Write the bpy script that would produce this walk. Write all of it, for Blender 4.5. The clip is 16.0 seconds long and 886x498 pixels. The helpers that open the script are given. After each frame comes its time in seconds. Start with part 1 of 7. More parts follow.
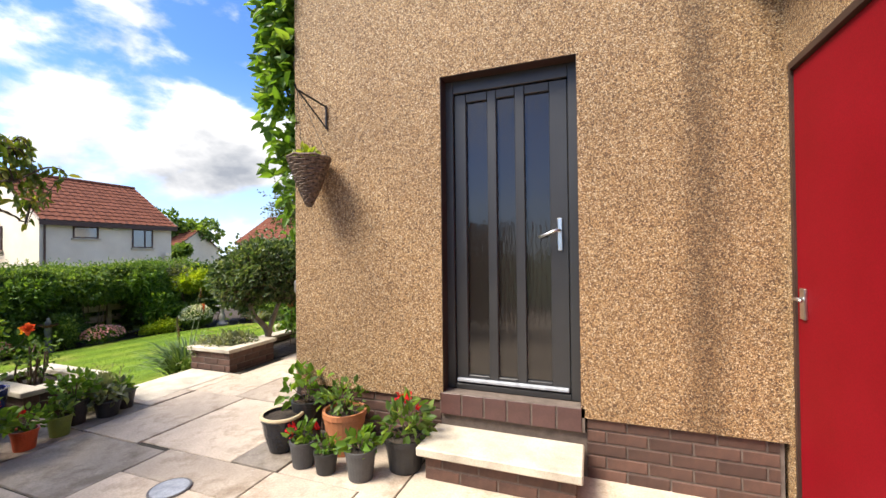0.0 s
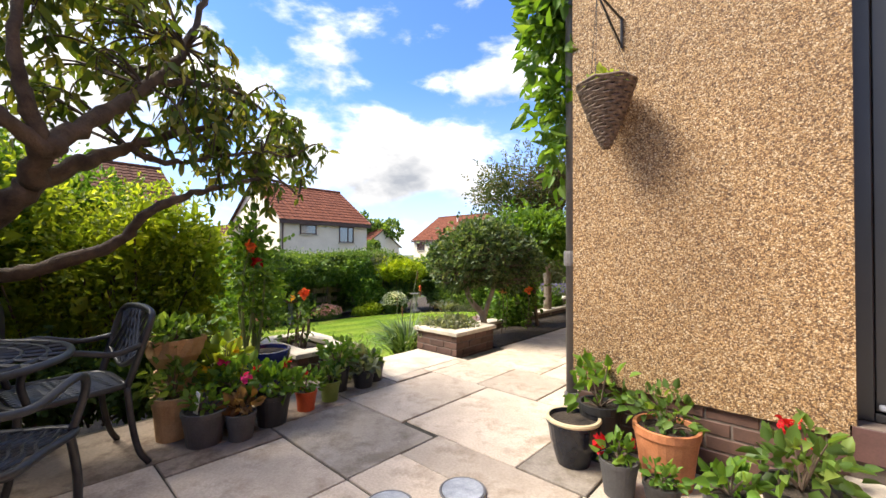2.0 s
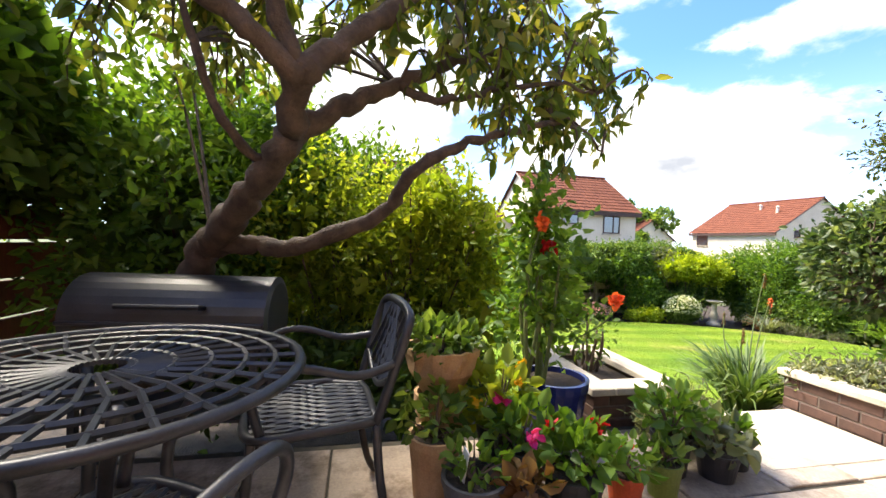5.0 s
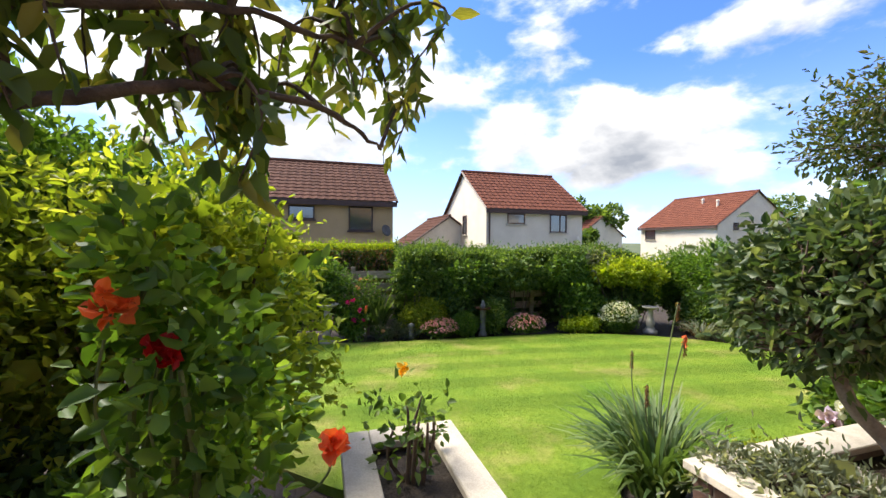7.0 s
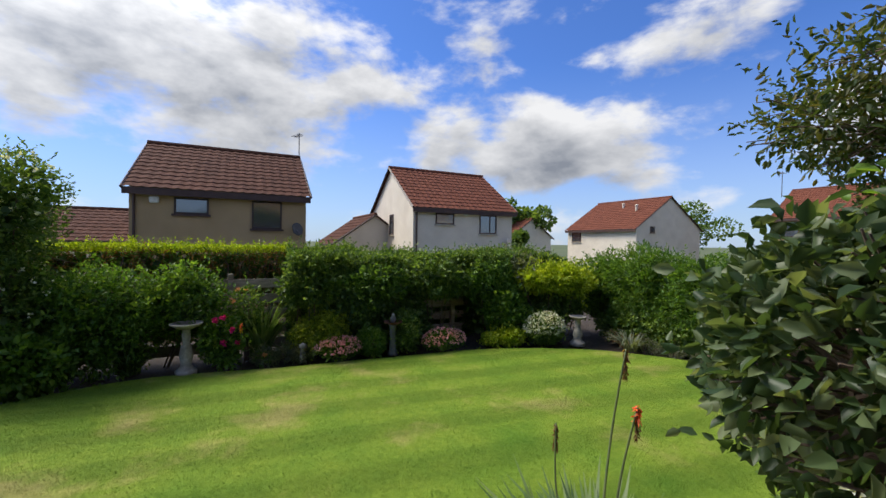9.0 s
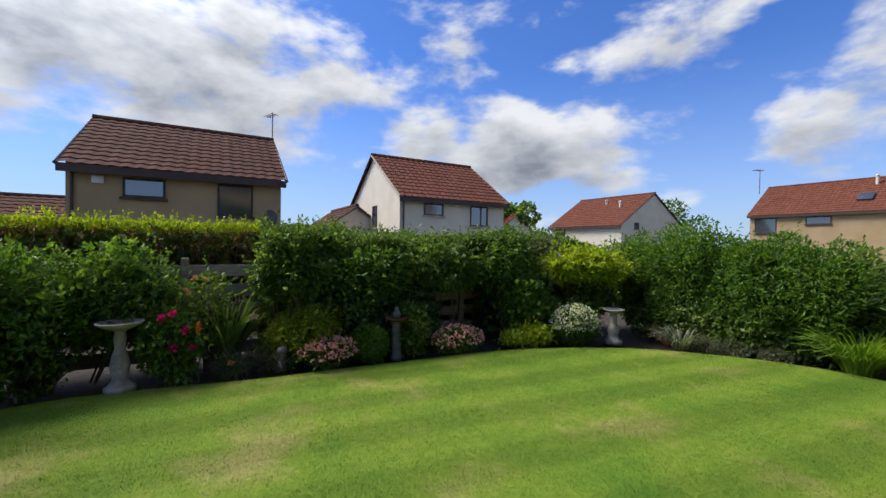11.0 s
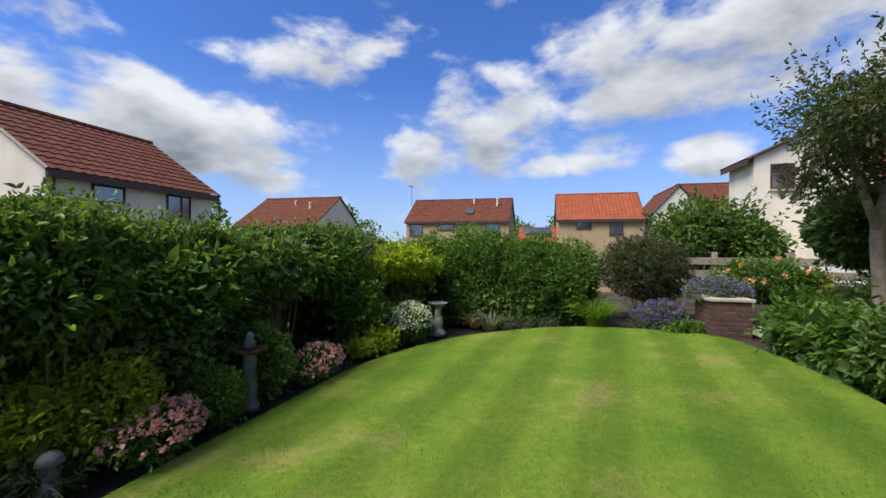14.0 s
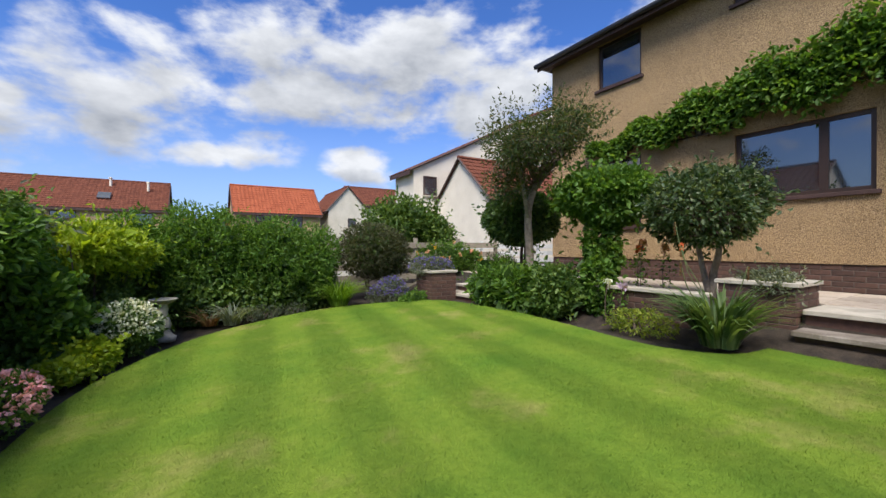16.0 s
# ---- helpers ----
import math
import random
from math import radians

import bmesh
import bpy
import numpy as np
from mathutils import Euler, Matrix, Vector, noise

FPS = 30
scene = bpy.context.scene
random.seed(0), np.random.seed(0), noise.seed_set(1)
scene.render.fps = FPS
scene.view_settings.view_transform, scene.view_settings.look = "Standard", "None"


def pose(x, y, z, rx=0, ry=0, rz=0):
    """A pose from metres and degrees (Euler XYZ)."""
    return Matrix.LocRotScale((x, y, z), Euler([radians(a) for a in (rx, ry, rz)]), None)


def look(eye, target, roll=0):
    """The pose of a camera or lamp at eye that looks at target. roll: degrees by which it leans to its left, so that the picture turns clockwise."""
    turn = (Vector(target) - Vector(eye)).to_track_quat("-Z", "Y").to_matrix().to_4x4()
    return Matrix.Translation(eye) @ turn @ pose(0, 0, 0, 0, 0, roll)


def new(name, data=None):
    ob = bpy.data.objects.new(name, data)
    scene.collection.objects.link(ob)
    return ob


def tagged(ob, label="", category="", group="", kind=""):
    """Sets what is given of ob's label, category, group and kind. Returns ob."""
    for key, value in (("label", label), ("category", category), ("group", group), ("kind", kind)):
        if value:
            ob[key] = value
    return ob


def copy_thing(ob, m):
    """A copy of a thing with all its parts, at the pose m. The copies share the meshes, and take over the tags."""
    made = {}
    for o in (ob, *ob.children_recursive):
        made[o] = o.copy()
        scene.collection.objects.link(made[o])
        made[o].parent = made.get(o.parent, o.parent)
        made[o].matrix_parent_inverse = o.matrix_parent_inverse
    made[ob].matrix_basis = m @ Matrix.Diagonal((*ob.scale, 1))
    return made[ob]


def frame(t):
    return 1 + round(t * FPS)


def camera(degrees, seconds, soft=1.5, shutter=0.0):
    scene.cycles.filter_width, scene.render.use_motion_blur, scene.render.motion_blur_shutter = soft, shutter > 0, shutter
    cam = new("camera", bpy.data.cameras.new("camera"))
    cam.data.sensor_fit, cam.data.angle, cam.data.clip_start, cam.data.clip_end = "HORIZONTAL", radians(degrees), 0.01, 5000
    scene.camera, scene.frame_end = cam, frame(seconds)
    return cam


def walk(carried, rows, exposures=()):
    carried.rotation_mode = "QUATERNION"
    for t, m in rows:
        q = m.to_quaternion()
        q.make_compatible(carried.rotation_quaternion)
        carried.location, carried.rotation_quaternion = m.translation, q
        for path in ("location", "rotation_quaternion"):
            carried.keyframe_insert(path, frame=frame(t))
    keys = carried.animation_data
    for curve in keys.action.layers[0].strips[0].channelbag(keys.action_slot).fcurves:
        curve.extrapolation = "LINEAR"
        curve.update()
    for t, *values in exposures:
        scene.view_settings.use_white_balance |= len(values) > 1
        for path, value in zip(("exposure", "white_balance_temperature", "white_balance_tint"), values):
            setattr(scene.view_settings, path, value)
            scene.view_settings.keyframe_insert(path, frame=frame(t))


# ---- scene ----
cam = camera(95.9, 16.0)
PATH = [
    (0, (0.273, -0.195, 1.358), (-0.425, 1.679, 1.381), -0.6),
    (0.5, (0.054, -0.168, 1.3), (-0.723, 1.675, 1.329), -0.3),
    (1, (-0.232, -0.096, 1.243), (-1.155, 1.678, 1.27), -0.3),
    (1.5, (-0.519, -0.043, 1.174), (-1.649, 1.607, 1.203), 0.0),
    (2, (-0.823, -0.032, 1.126), (-2.179, 1.439, 1.153), 0.1),
    (2.5, (-1.172, -0.017, 1.05), (-2.718, 1.251, 1.081), 1.0),
    (3, (-1.433, -0.001, 1.009), (-3.141, 1.04, 1.035), 1.0),
    (3.5, (-1.64, 0.011, 0.978), (-3.472, 0.813, 0.998), 1.1),
    (3.7, (-1.712, 0.005, 0.97), (-3.583, 0.712, 0.985), 1.2),
    (5.8, (-2.29, 0.705, 1.127), (-4.262, 1.035, 1.092), 0.4),
    (5.9, (-2.323, 0.764, 1.129), (-4.294, 1.102, 1.102), -0.5),
    (6, (-2.373, 0.841, 1.141), (-4.344, 1.178, 1.102), 0.6),
    (6.5, (-2.635, 1.228, 1.205), (-4.593, 1.637, 1.163), 0.8),
    (7, (-2.859, 1.588, 1.318), (-4.77, 2.176, 1.279), 0.4),
    (7.5, (-3.081, 1.846, 1.33), (-4.937, 2.591, 1.298), 0.9),
    (8, (-3.328, 2.15, 1.393), (-5.15, 2.974, 1.356), 0.9),
    (8.5, (-3.617, 2.4, 1.392), (-5.418, 3.268, 1.354), 0.8),
    (9, (-3.875, 2.535, 1.355), (-5.671, 3.415, 1.321), 0.9),
    (11.5, (-5.844, 2.628, 0.93), (-7.522, 3.716, 0.904), 0.7),
    (12, (-6.307, 2.472, 0.908), (-7.872, 3.718, 0.886), 0.5),
    (12.5, (-6.759, 2.234, 0.912), (-8.131, 3.689, 0.898), 0.5),
    (13, (-7.134, 1.977, 0.895), (-8.272, 3.622, 0.885), 0.4),
    (13.5, (-7.529, 1.782, 0.902), (-8.351, 3.605, 0.893), 0.4),
    (14, (-7.943, 1.609, 0.89), (-8.434, 3.547, 0.887), 0.4),
    (14.5, (-8.342, 1.52, 0.807), (-8.459, 3.517, 0.804), 0.2),
    (14.9, (-8.673, 1.472, 0.747), (-8.462, 3.461, 0.746), 0.1),
    (15, (-8.749, 1.515, 0.749), (-8.451, 3.492, 0.749), 0.0),
    (15.5, (-9.089, 1.58, 0.681), (-8.401, 3.458, 0.677), -0.2),
    (16, (-9.347, 1.779, 0.643), (-8.3, 3.484, 0.629), -0.2),
]
walk(cam, [(t, look(eye, target, roll)) for t, eye, target, roll in PATH],
     exposures=[(0, 1.1, 7000, 10), (1.0, 1.15, 7100, 10), (2.0, 1.25, 7200, 10), (3.5, 1.55, 7100, 10), (6.0, 1.8, 7400, 10), (6.5, 1.6, 7300, 10), (7.0, 1.05, 6900, 10),
                (8.0, 0.4, 6700, 10), (9.0, 0.2, 6600, 10), (11.5, 0.15, 6350, 10), (13.5, 0.15, 6300, 10), (16.0, 0.25, 6350, 10)])

# world: blue sky with broken cloud
SUN_EL, SUN_AZ = 53.0, 226.0
world = bpy.data.worlds.new("sky")
scene.world = world
world.use_nodes = True
wn, wl = world.node_tree.nodes, world.node_tree.links
wn.clear()
sky = wn.new("ShaderNodeTexSky")
sky.sky_type, sky.sun_disc = "NISHITA", False
sky.sun_elevation, sky.sun_rotation = radians(SUN_EL), radians(SUN_AZ)
sky.dust_density, sky.ozone_density = 0.4, 3.5
coord = wn.new("ShaderNodeTexCoord")
sep = wn.new("ShaderNodeSeparateXYZ")
wl.new(coord.outputs["Generated"], sep.inputs[0])
def wmath(op, a, b=None, c=None):
    """A math node of the world on numbers or sockets."""
    nd = wn.new("ShaderNodeMath")
    nd.operation = op
    for k, v in enumerate((a, b, c)):
        if v is None:
            continue
        if isinstance(v, (int, float)):
            nd.inputs[k].default_value = v
        else:
            wl.new(v, nd.inputs[k])
    return nd.outputs[0]


# heading and height of a direction, in radians
heading = wmath("ADD", wmath("ARCTAN2", wmath("MULTIPLY", sep.outputs["Y"], -1.0), wmath("MULTIPLY", sep.outputs["X"], -1.0)), math.pi)
height = wmath("ARCSINE", sep.outputs["Z"])
# cloud banks: heading, height, half width, half height, weight
# the last seven banks are unseen, added to fill the rest of the sky
BANKS = [(3.3, 0.37, 0.62, 0.25, 1.0), (2.44, 0.23, 0.46, 0.13, 1.0), (2.64, 0.42, 0.18, 0.06, 0.6), (2.14, 0.41, 0.26, 0.1, 0.55), (1.66, 0.31, 0.22, 0.14, 0.8),
         (1.88, 0.22, 0.15, 0.07, 0.8), (1.57, 0.195, 0.08, 0.04, 0.9), (1.18, 0.4, 0.46, 0.15, 1.0), (1.44, 0.21, 0.12, 0.06, 0.9), (1.22, 0.185, 0.13, 0.06, 0.9),
         (0.85, 0.35, 0.3, 0.16, 0.9), (4.5, 0.55, 0.6, 0.28, 0.9), (5.7, 0.42, 0.6, 0.24, 1.0), (0.2, 0.6, 0.4, 0.2, 0.8), (2.2, 0.85, 0.6, 0.2, 0.7), (4.2, 0.95, 0.9, 0.4, 1.0), (0.9, 1.1, 1.2, 0.35, 1.0), (2.9, 1.2, 1.0, 0.3, 0.9)]


def cloud_density(lift):
    """How thick the cloud is a little above the direction."""
    up = wmath("ADD", height, lift)
    best = None
    for bh, be, wa, we, wt in BANKS:
        u = wmath("DIVIDE", wmath("SUBTRACT", heading, bh), wa)
        v = wmath("DIVIDE", wmath("SUBTRACT", up, be), we)
        q = wmath("MULTIPLY_ADD", u, u, wmath("MULTIPLY", v, v))
        q = wmath("MULTIPLY", wmath("MAXIMUM", wmath("SUBTRACT", 1.0, q), 0.0), wt)
        best = q if best is None else wmath("MAXIMUM", best, q)
    vec = wn.new("ShaderNodeCombineXYZ")
    wl.new(sep.outputs["X"], vec.inputs[0]); wl.new(sep.outputs["Y"], vec.inputs[1])
    wl.new(wmath("MULTIPLY", up, 1.9), vec.inputs[2])
    puff = wn.new("ShaderNodeTexNoise")
    puff.inputs["Scale"].default_value, puff.inputs["Detail"].default_value, puff.inputs["Roughness"].default_value = 5.5, 9.0, 0.56
    puff.inputs["Distortion"].default_value = 0.12
    wl.new(vec.outputs[0], puff.inputs["Vector"])
    return wmath("MULTIPLY_ADD", best, 0.3, puff.outputs["Fac"])


thick, above = cloud_density(0.0), cloud_density(0.055)
cover = wn.new("ShaderNodeMapRange")
cover.interpolation_type = "SMOOTHSTEP"
cover.inputs["From Min"].default_value, cover.inputs["From Max"].default_value = 0.53, 0.76
wl.new(thick, cover.inputs["Value"])
# grey bases under thick cloud, bright tops
grey = wn.new("ShaderNodeValToRGB")
grey.color_ramp.elements[0].position, grey.color_ramp.elements[0].color = 0.5, (5.9, 6.0, 6.2, 1)
grey.color_ramp.elements[1].position, grey.color_ramp.elements[1].color = 1.0, (1.7, 1.9, 2.3, 1)
wl.new(above, grey.inputs["Fac"])
# cloud brightens towards the sun; added so unseen high cloud lights shaded foliage
az, el = radians(SUN_AZ), radians(SUN_EL)
to_sun = Vector((math.sin(az) * math.cos(el), math.cos(az) * math.cos(el), math.sin(el)))
near_sun = wn.new("ShaderNodeVectorMath"); near_sun.operation = "DOT_PRODUCT"
wl.new(coord.outputs["Generated"], near_sun.inputs[0]); near_sun.inputs[1].default_value = to_sun
aureole = wmath("MULTIPLY_ADD", wmath("POWER", wmath("MAXIMUM", near_sun.outputs["Value"], 0.0), 8.0), 3.0, 1.0)
lit = wn.new("ShaderNodeVectorMath"); lit.operation = "SCALE"
wl.new(grey.outputs["Color"], lit.inputs[0]); wl.new(aureole, lit.inputs["Scale"])
blue = wn.new("ShaderNodeMix"); blue.data_type = "RGBA"; blue.blend_type = "MULTIPLY"
blue.inputs["Factor"].default_value = 1.0
blue.inputs[7].default_value = (0.5, 0.74, 1.2, 1)
wl.new(sky.outputs[0], blue.inputs[6])
mixsky = wn.new("ShaderNodeMix"); mixsky.data_type = "RGBA"
wl.new(cover.outputs[0], mixsky.inputs["Factor"])
haze = wn.new("ShaderNodeMix"); haze.data_type = "RGBA"
wl.new(wmath("MULTIPLY", wmath("POWER", wmath("MAXIMUM", wmath("SUBTRACT", 1.0, wmath("DIVIDE", height, 0.42)), 0.0), 1.6), 0.75), haze.inputs["Factor"])
wl.new(blue.outputs[2], haze.inputs[6]); haze.inputs[7].default_value = (3.6, 4.4, 5.6, 1)
wl.new(haze.outputs[2], mixsky.inputs[6]); wl.new(lit.outputs[0], mixsky.inputs[7])
back = wn.new("ShaderNodeBackground"); back.inputs["Strength"].default_value = 0.13
wl.new(mixsky.outputs[2], back.inputs["Color"])
wout = wn.new("ShaderNodeOutputWorld")
wl.new(back.outputs[0], wout.inputs["Surface"])

lamp = bpy.data.lights.new("sun", "SUN")
lamp.energy, lamp.angle, lamp.color = 4.6, radians(26), (1.0, 0.95, 0.87)
sun = new("sun", lamp)
sun.matrix_world = look(to_sun * 40, (0, 0, 0))


# ---- materials ----
def shader(name):
    m = bpy.data.materials.new(name)
    m.use_nodes = True
    nt = m.node_tree
    return m, nt, nt.nodes["Principled BSDF"]


def noise_node(nt, scale, detail=5.0, rough=0.55, stretch=None):
    tc = nt.nodes.new("ShaderNodeTexCoord")
    n = nt.nodes.new("ShaderNodeTexNoise")
    n.inputs["Scale"].default_value, n.inputs["Detail"].default_value, n.inputs["Roughness"].default_value = scale, detail, rough
    if stretch:
        mp = nt.nodes.new("ShaderNodeMapping")
        mp.inputs["Scale"].default_value = stretch
        nt.links.new(tc.outputs["Object"], mp.inputs["Vector"])
        nt.links.new(mp.outputs[0], n.inputs["Vector"])
    else:
        nt.links.new(tc.outputs["Object"], n.inputs["Vector"])
    return n


def ramp_node(nt, source, stops):
    r = nt.nodes.new("ShaderNodeValToRGB")
    els = r.color_ramp.elements
    while len(els) < len(stops):
        els.new(0.5)
    for e, (p, c) in zip(els, stops):
        e.position, e.color = p, (*c, 1)
    nt.links.new(source, r.inputs["Fac"])
    return r


def mix_node(nt, a, b, fac, mode="MIX"):
    m = nt.nodes.new("ShaderNodeMix")
    m.data_type, m.blend_type = "RGBA", mode
    if isinstance(fac, (int, float)):
        m.inputs["Factor"].default_value = fac
    else:
        nt.links.new(fac, m.inputs["Factor"])
    for sock, v in ((m.inputs[6], a), (m.inputs[7], b)):
        if isinstance(v, tuple):
            sock.default_value = (*v, 1)
        else:
            nt.links.new(v, sock)
    return m.outputs[2]


def bump_node(nt, bsdf, height, strength, distance):
    b = nt.nodes.new("ShaderNodeBump")
    b.inputs["Strength"].default_value, b.inputs["Distance"].default_value = strength, distance
    nt.links.new(height, b.inputs["Height"])
    nt.links.new(b.outputs[0], bsdf.inputs["Normal"])


def surface(name, dark, light, rough=0.7, scale=8.0, grain=90.0, bump=0.3, depth=0.003, metal=0.0, vary=0.0, stretch=None, lo=0.3, hi=0.7):
    """Two scales of tone, a fine grain and, with vary, a tone of its own for each object."""
    m, nt, b = shader(name)
    big = noise_node(nt, scale, stretch=stretch)
    fine = noise_node(nt, grain, 3.0, 0.6, stretch)
    col = ramp_node(nt, big.outputs["Fac"], [(lo, dark), (hi, light)]).outputs["Color"]
    spot = ramp_node(nt, fine.outputs["Fac"], [(0.3, (0.78, 0.78, 0.78)), (0.7, (1.12, 1.12, 1.12))]).outputs["Color"]
    col = mix_node(nt, col, spot, 0.8, "MULTIPLY")
    if vary:
        info = nt.nodes.new("ShaderNodeObjectInfo")
        own = ramp_node(nt, info.outputs["Random"], [(0.0, (1 - vary,) * 3), (1.0, (1 + vary, 1 + vary * 0.95, 1 + vary * 0.85))]).outputs["Color"]
        col = mix_node(nt, col, own, 1.0, "MULTIPLY")
    nt.links.new(col, b.inputs["Base Color"])
    b.inputs["Roughness"].default_value, b.inputs["Metallic"].default_value = rough, metal
    bump_node(nt, b, fine.outputs["Fac"], bump, depth)
    return m


def foliage(name, dark, mid, light, rough=0.5, glow=0.45):
    """Leaves: a tone of its own for each leaf, patches of tone over the crown, light let through."""
    m, nt, b = shader(name)
    geo = nt.nodes.new("ShaderNodeNewGeometry")
    col = ramp_node(nt, geo.outputs["Random Per Island"], [(0.0, dark), (0.55, mid), (1.0, light)]).outputs["Color"]
    patch = noise_node(nt, 2.2, 3.0)
    tone = ramp_node(nt, patch.outputs["Fac"], [(0.3, (0.72, 0.8, 0.7)), (0.7, (1.15, 1.1, 1.05))]).outputs["Color"]
    col = mix_node(nt, col, tone, 0.8, "MULTIPLY")
    nt.links.new(col, b.inputs["Base Color"])
    b.inputs["Roughness"].default_value = rough
    b.inputs["Specular IOR Level"].default_value = 0.35
    tl = nt.nodes.new("ShaderNodeBsdfTranslucent")
    nt.links.new(mix_node(nt, col, (1.6, 1.5, 0.6), 1.0, "MULTIPLY"), tl.inputs["Color"])
    ms = nt.nodes.new("ShaderNodeMixShader")
    ms.inputs[0].default_value = glow
    nt.links.new(b.outputs[0], ms.inputs[1]); nt.links.new(tl.outputs[0], ms.inputs[2])
    nt.links.new(ms.outputs[0], nt.nodes["Material Output"].inputs["Surface"])
    return m


def roughcast(name, stones, scale, streak):
    """Dry dash: small pebbles in mortar."""
    m, nt, b = shader(name)
    tc = nt.nodes.new("ShaderNodeTexCoord")
    v = nt.nodes.new("ShaderNodeTexVoronoi")
    v.inputs["Scale"].default_value = scale
    warp = noise_node(nt, scale * 0.7, 2.0)
    shift = nt.nodes.new("ShaderNodeVectorMath"); shift.operation = "MULTIPLY_ADD"
    shift.inputs[1].default_value = (0.02, 0.02, 0.02)
    nt.links.new(warp.outputs["Color"], shift.inputs[0]); nt.links.new(tc.outputs["Object"], shift.inputs[2])
    nt.links.new(shift.outputs[0], v.inputs["Vector"])
    sepc = nt.nodes.new("ShaderNodeSeparateColor")
    nt.links.new(v.outputs["Color"], sepc.inputs[0])
    col = ramp_node(nt, sepc.outputs[0], stones).outputs["Color"]
    gap = ramp_node(nt, v.outputs["Distance"], [(0.25, (1.08, 1.08, 1.08)), (0.7, (0.24, 0.21, 0.18))]).outputs["Color"]
    col = mix_node(nt, col, gap, 0.9, "MULTIPLY")
    big = noise_node(nt, 1.6, 4.0)
    col = mix_node(nt, col, ramp_node(nt, big.outputs["Fac"], [(0.3, (0.82, 0.8, 0.78)), (0.7, (1.1, 1.08, 1.05))]).outputs["Color"], 0.8, "MULTIPLY")
    if streak is not None:
        # a damp run of algae down the wall under the roof's drip
        sx = nt.nodes.new("ShaderNodeSeparateXYZ")
        nt.links.new(tc.outputs["Object"], sx.inputs[0])
        wob = noise_node(nt, 2.5, 4.0, 0.6, (1, 1, 0.25))
        add = nt.nodes.new("ShaderNodeMath"); add.operation = "MULTIPLY_ADD"; add.inputs[1].default_value = 0.22
        nt.links.new(wob.outputs["Fac"], add.inputs[0]); nt.links.new(sx.outputs["X"], add.inputs[2])
        sub = nt.nodes.new("ShaderNodeMath"); sub.operation = "SUBTRACT"; sub.inputs[1].default_value = streak + 0.11
        nt.links.new(add.outputs[0], sub.inputs[0])
        ab = nt.nodes.new("ShaderNodeMath"); ab.operation = "ABSOLUTE"
        nt.links.new(sub.outputs[0], ab.inputs[0])
        mk = nt.nodes.new("ShaderNodeMapRange"); mk.interpolation_type = "SMOOTHSTEP"
        mk.inputs["From Min"].default_value, mk.inputs["From Max"].default_value = 0.0, 0.2
        mk.inputs["To Min"].default_value, mk.inputs["To Max"].default_value = 0.7, 0.0
        nt.links.new(ab.outputs[0], mk.inputs["Value"])
        col = mix_node(nt, col, mix_node(nt, col, (0.4, 0.37, 0.33), 1.0, "MULTIPLY"), mk.outputs[0])
    nt.links.new(col, b.inputs["Base Color"])
    b.inputs["Roughness"].default_value = 0.8
    inv = nt.nodes.new("ShaderNodeMath"); inv.operation = "SUBTRACT"; inv.inputs[0].default_value = 1.0
    nt.links.new(v.outputs["Distance"], inv.inputs[1])
    bump_node(nt, b, inv.outputs[0], 0.9, 0.6 / scale)
    return m


def glass_mat(name, tint, rough=0.03):
    m, nt, b = shader(name)
    n = noise_node(nt, 1.3, 2.0)
    nt.links.new(ramp_node(nt, n.outputs["Fac"], [(0.3, tint), (0.7, tuple(c * 1.6 for c in tint))]).outputs["Color"], b.inputs["Base Color"])
    b.inputs["Roughness"].default_value = rough
    b.inputs["IOR"].default_value = 2.4
    return m


M = {}
M["dash"] = roughcast("pebble_dash", [(0.0, (0.12, 0.06, 0.028)), (0.35, (0.35, 0.205, 0.088)), (0.7, (0.52, 0.335, 0.16)), (1.0, (0.7, 0.56, 0.38))], 150.0, 0.86)
M["harl"] = roughcast("tan_harling", [(0.0, (0.43, 0.285, 0.14)), (0.5, (0.51, 0.345, 0.175)), (1.0, (0.58, 0.41, 0.225))], 120.0, None)
M["white_render"] = surface("white_render", (0.64, 0.57, 0.47), (0.74, 0.67, 0.56), 0.9, 1.2, 60)
M["cream_render"] = surface("cream_render", (0.55, 0.5, 0.4), (0.66, 0.6, 0.5), 0.9, 1.2, 60)
M["tan_render"] = surface("tan_render", (0.36, 0.25, 0.13), (0.44, 0.31, 0.17), 0.9, 1.0, 60)
M["brick"] = surface("brown_brick", (0.055, 0.028, 0.021), (0.1, 0.05, 0.036), 0.75, 14, 160, 0.4, 0.002, vary=0.28)
M["mortar"] = surface("mortar", (0.09, 0.07, 0.058), (0.15, 0.115, 0.095), 0.95, 20, 200)
M["tile"] = surface("dark_red_tile", (0.058, 0.027, 0.025), (0.088, 0.042, 0.038), 0.4, 10, 120, 0.1, vary=0.15)
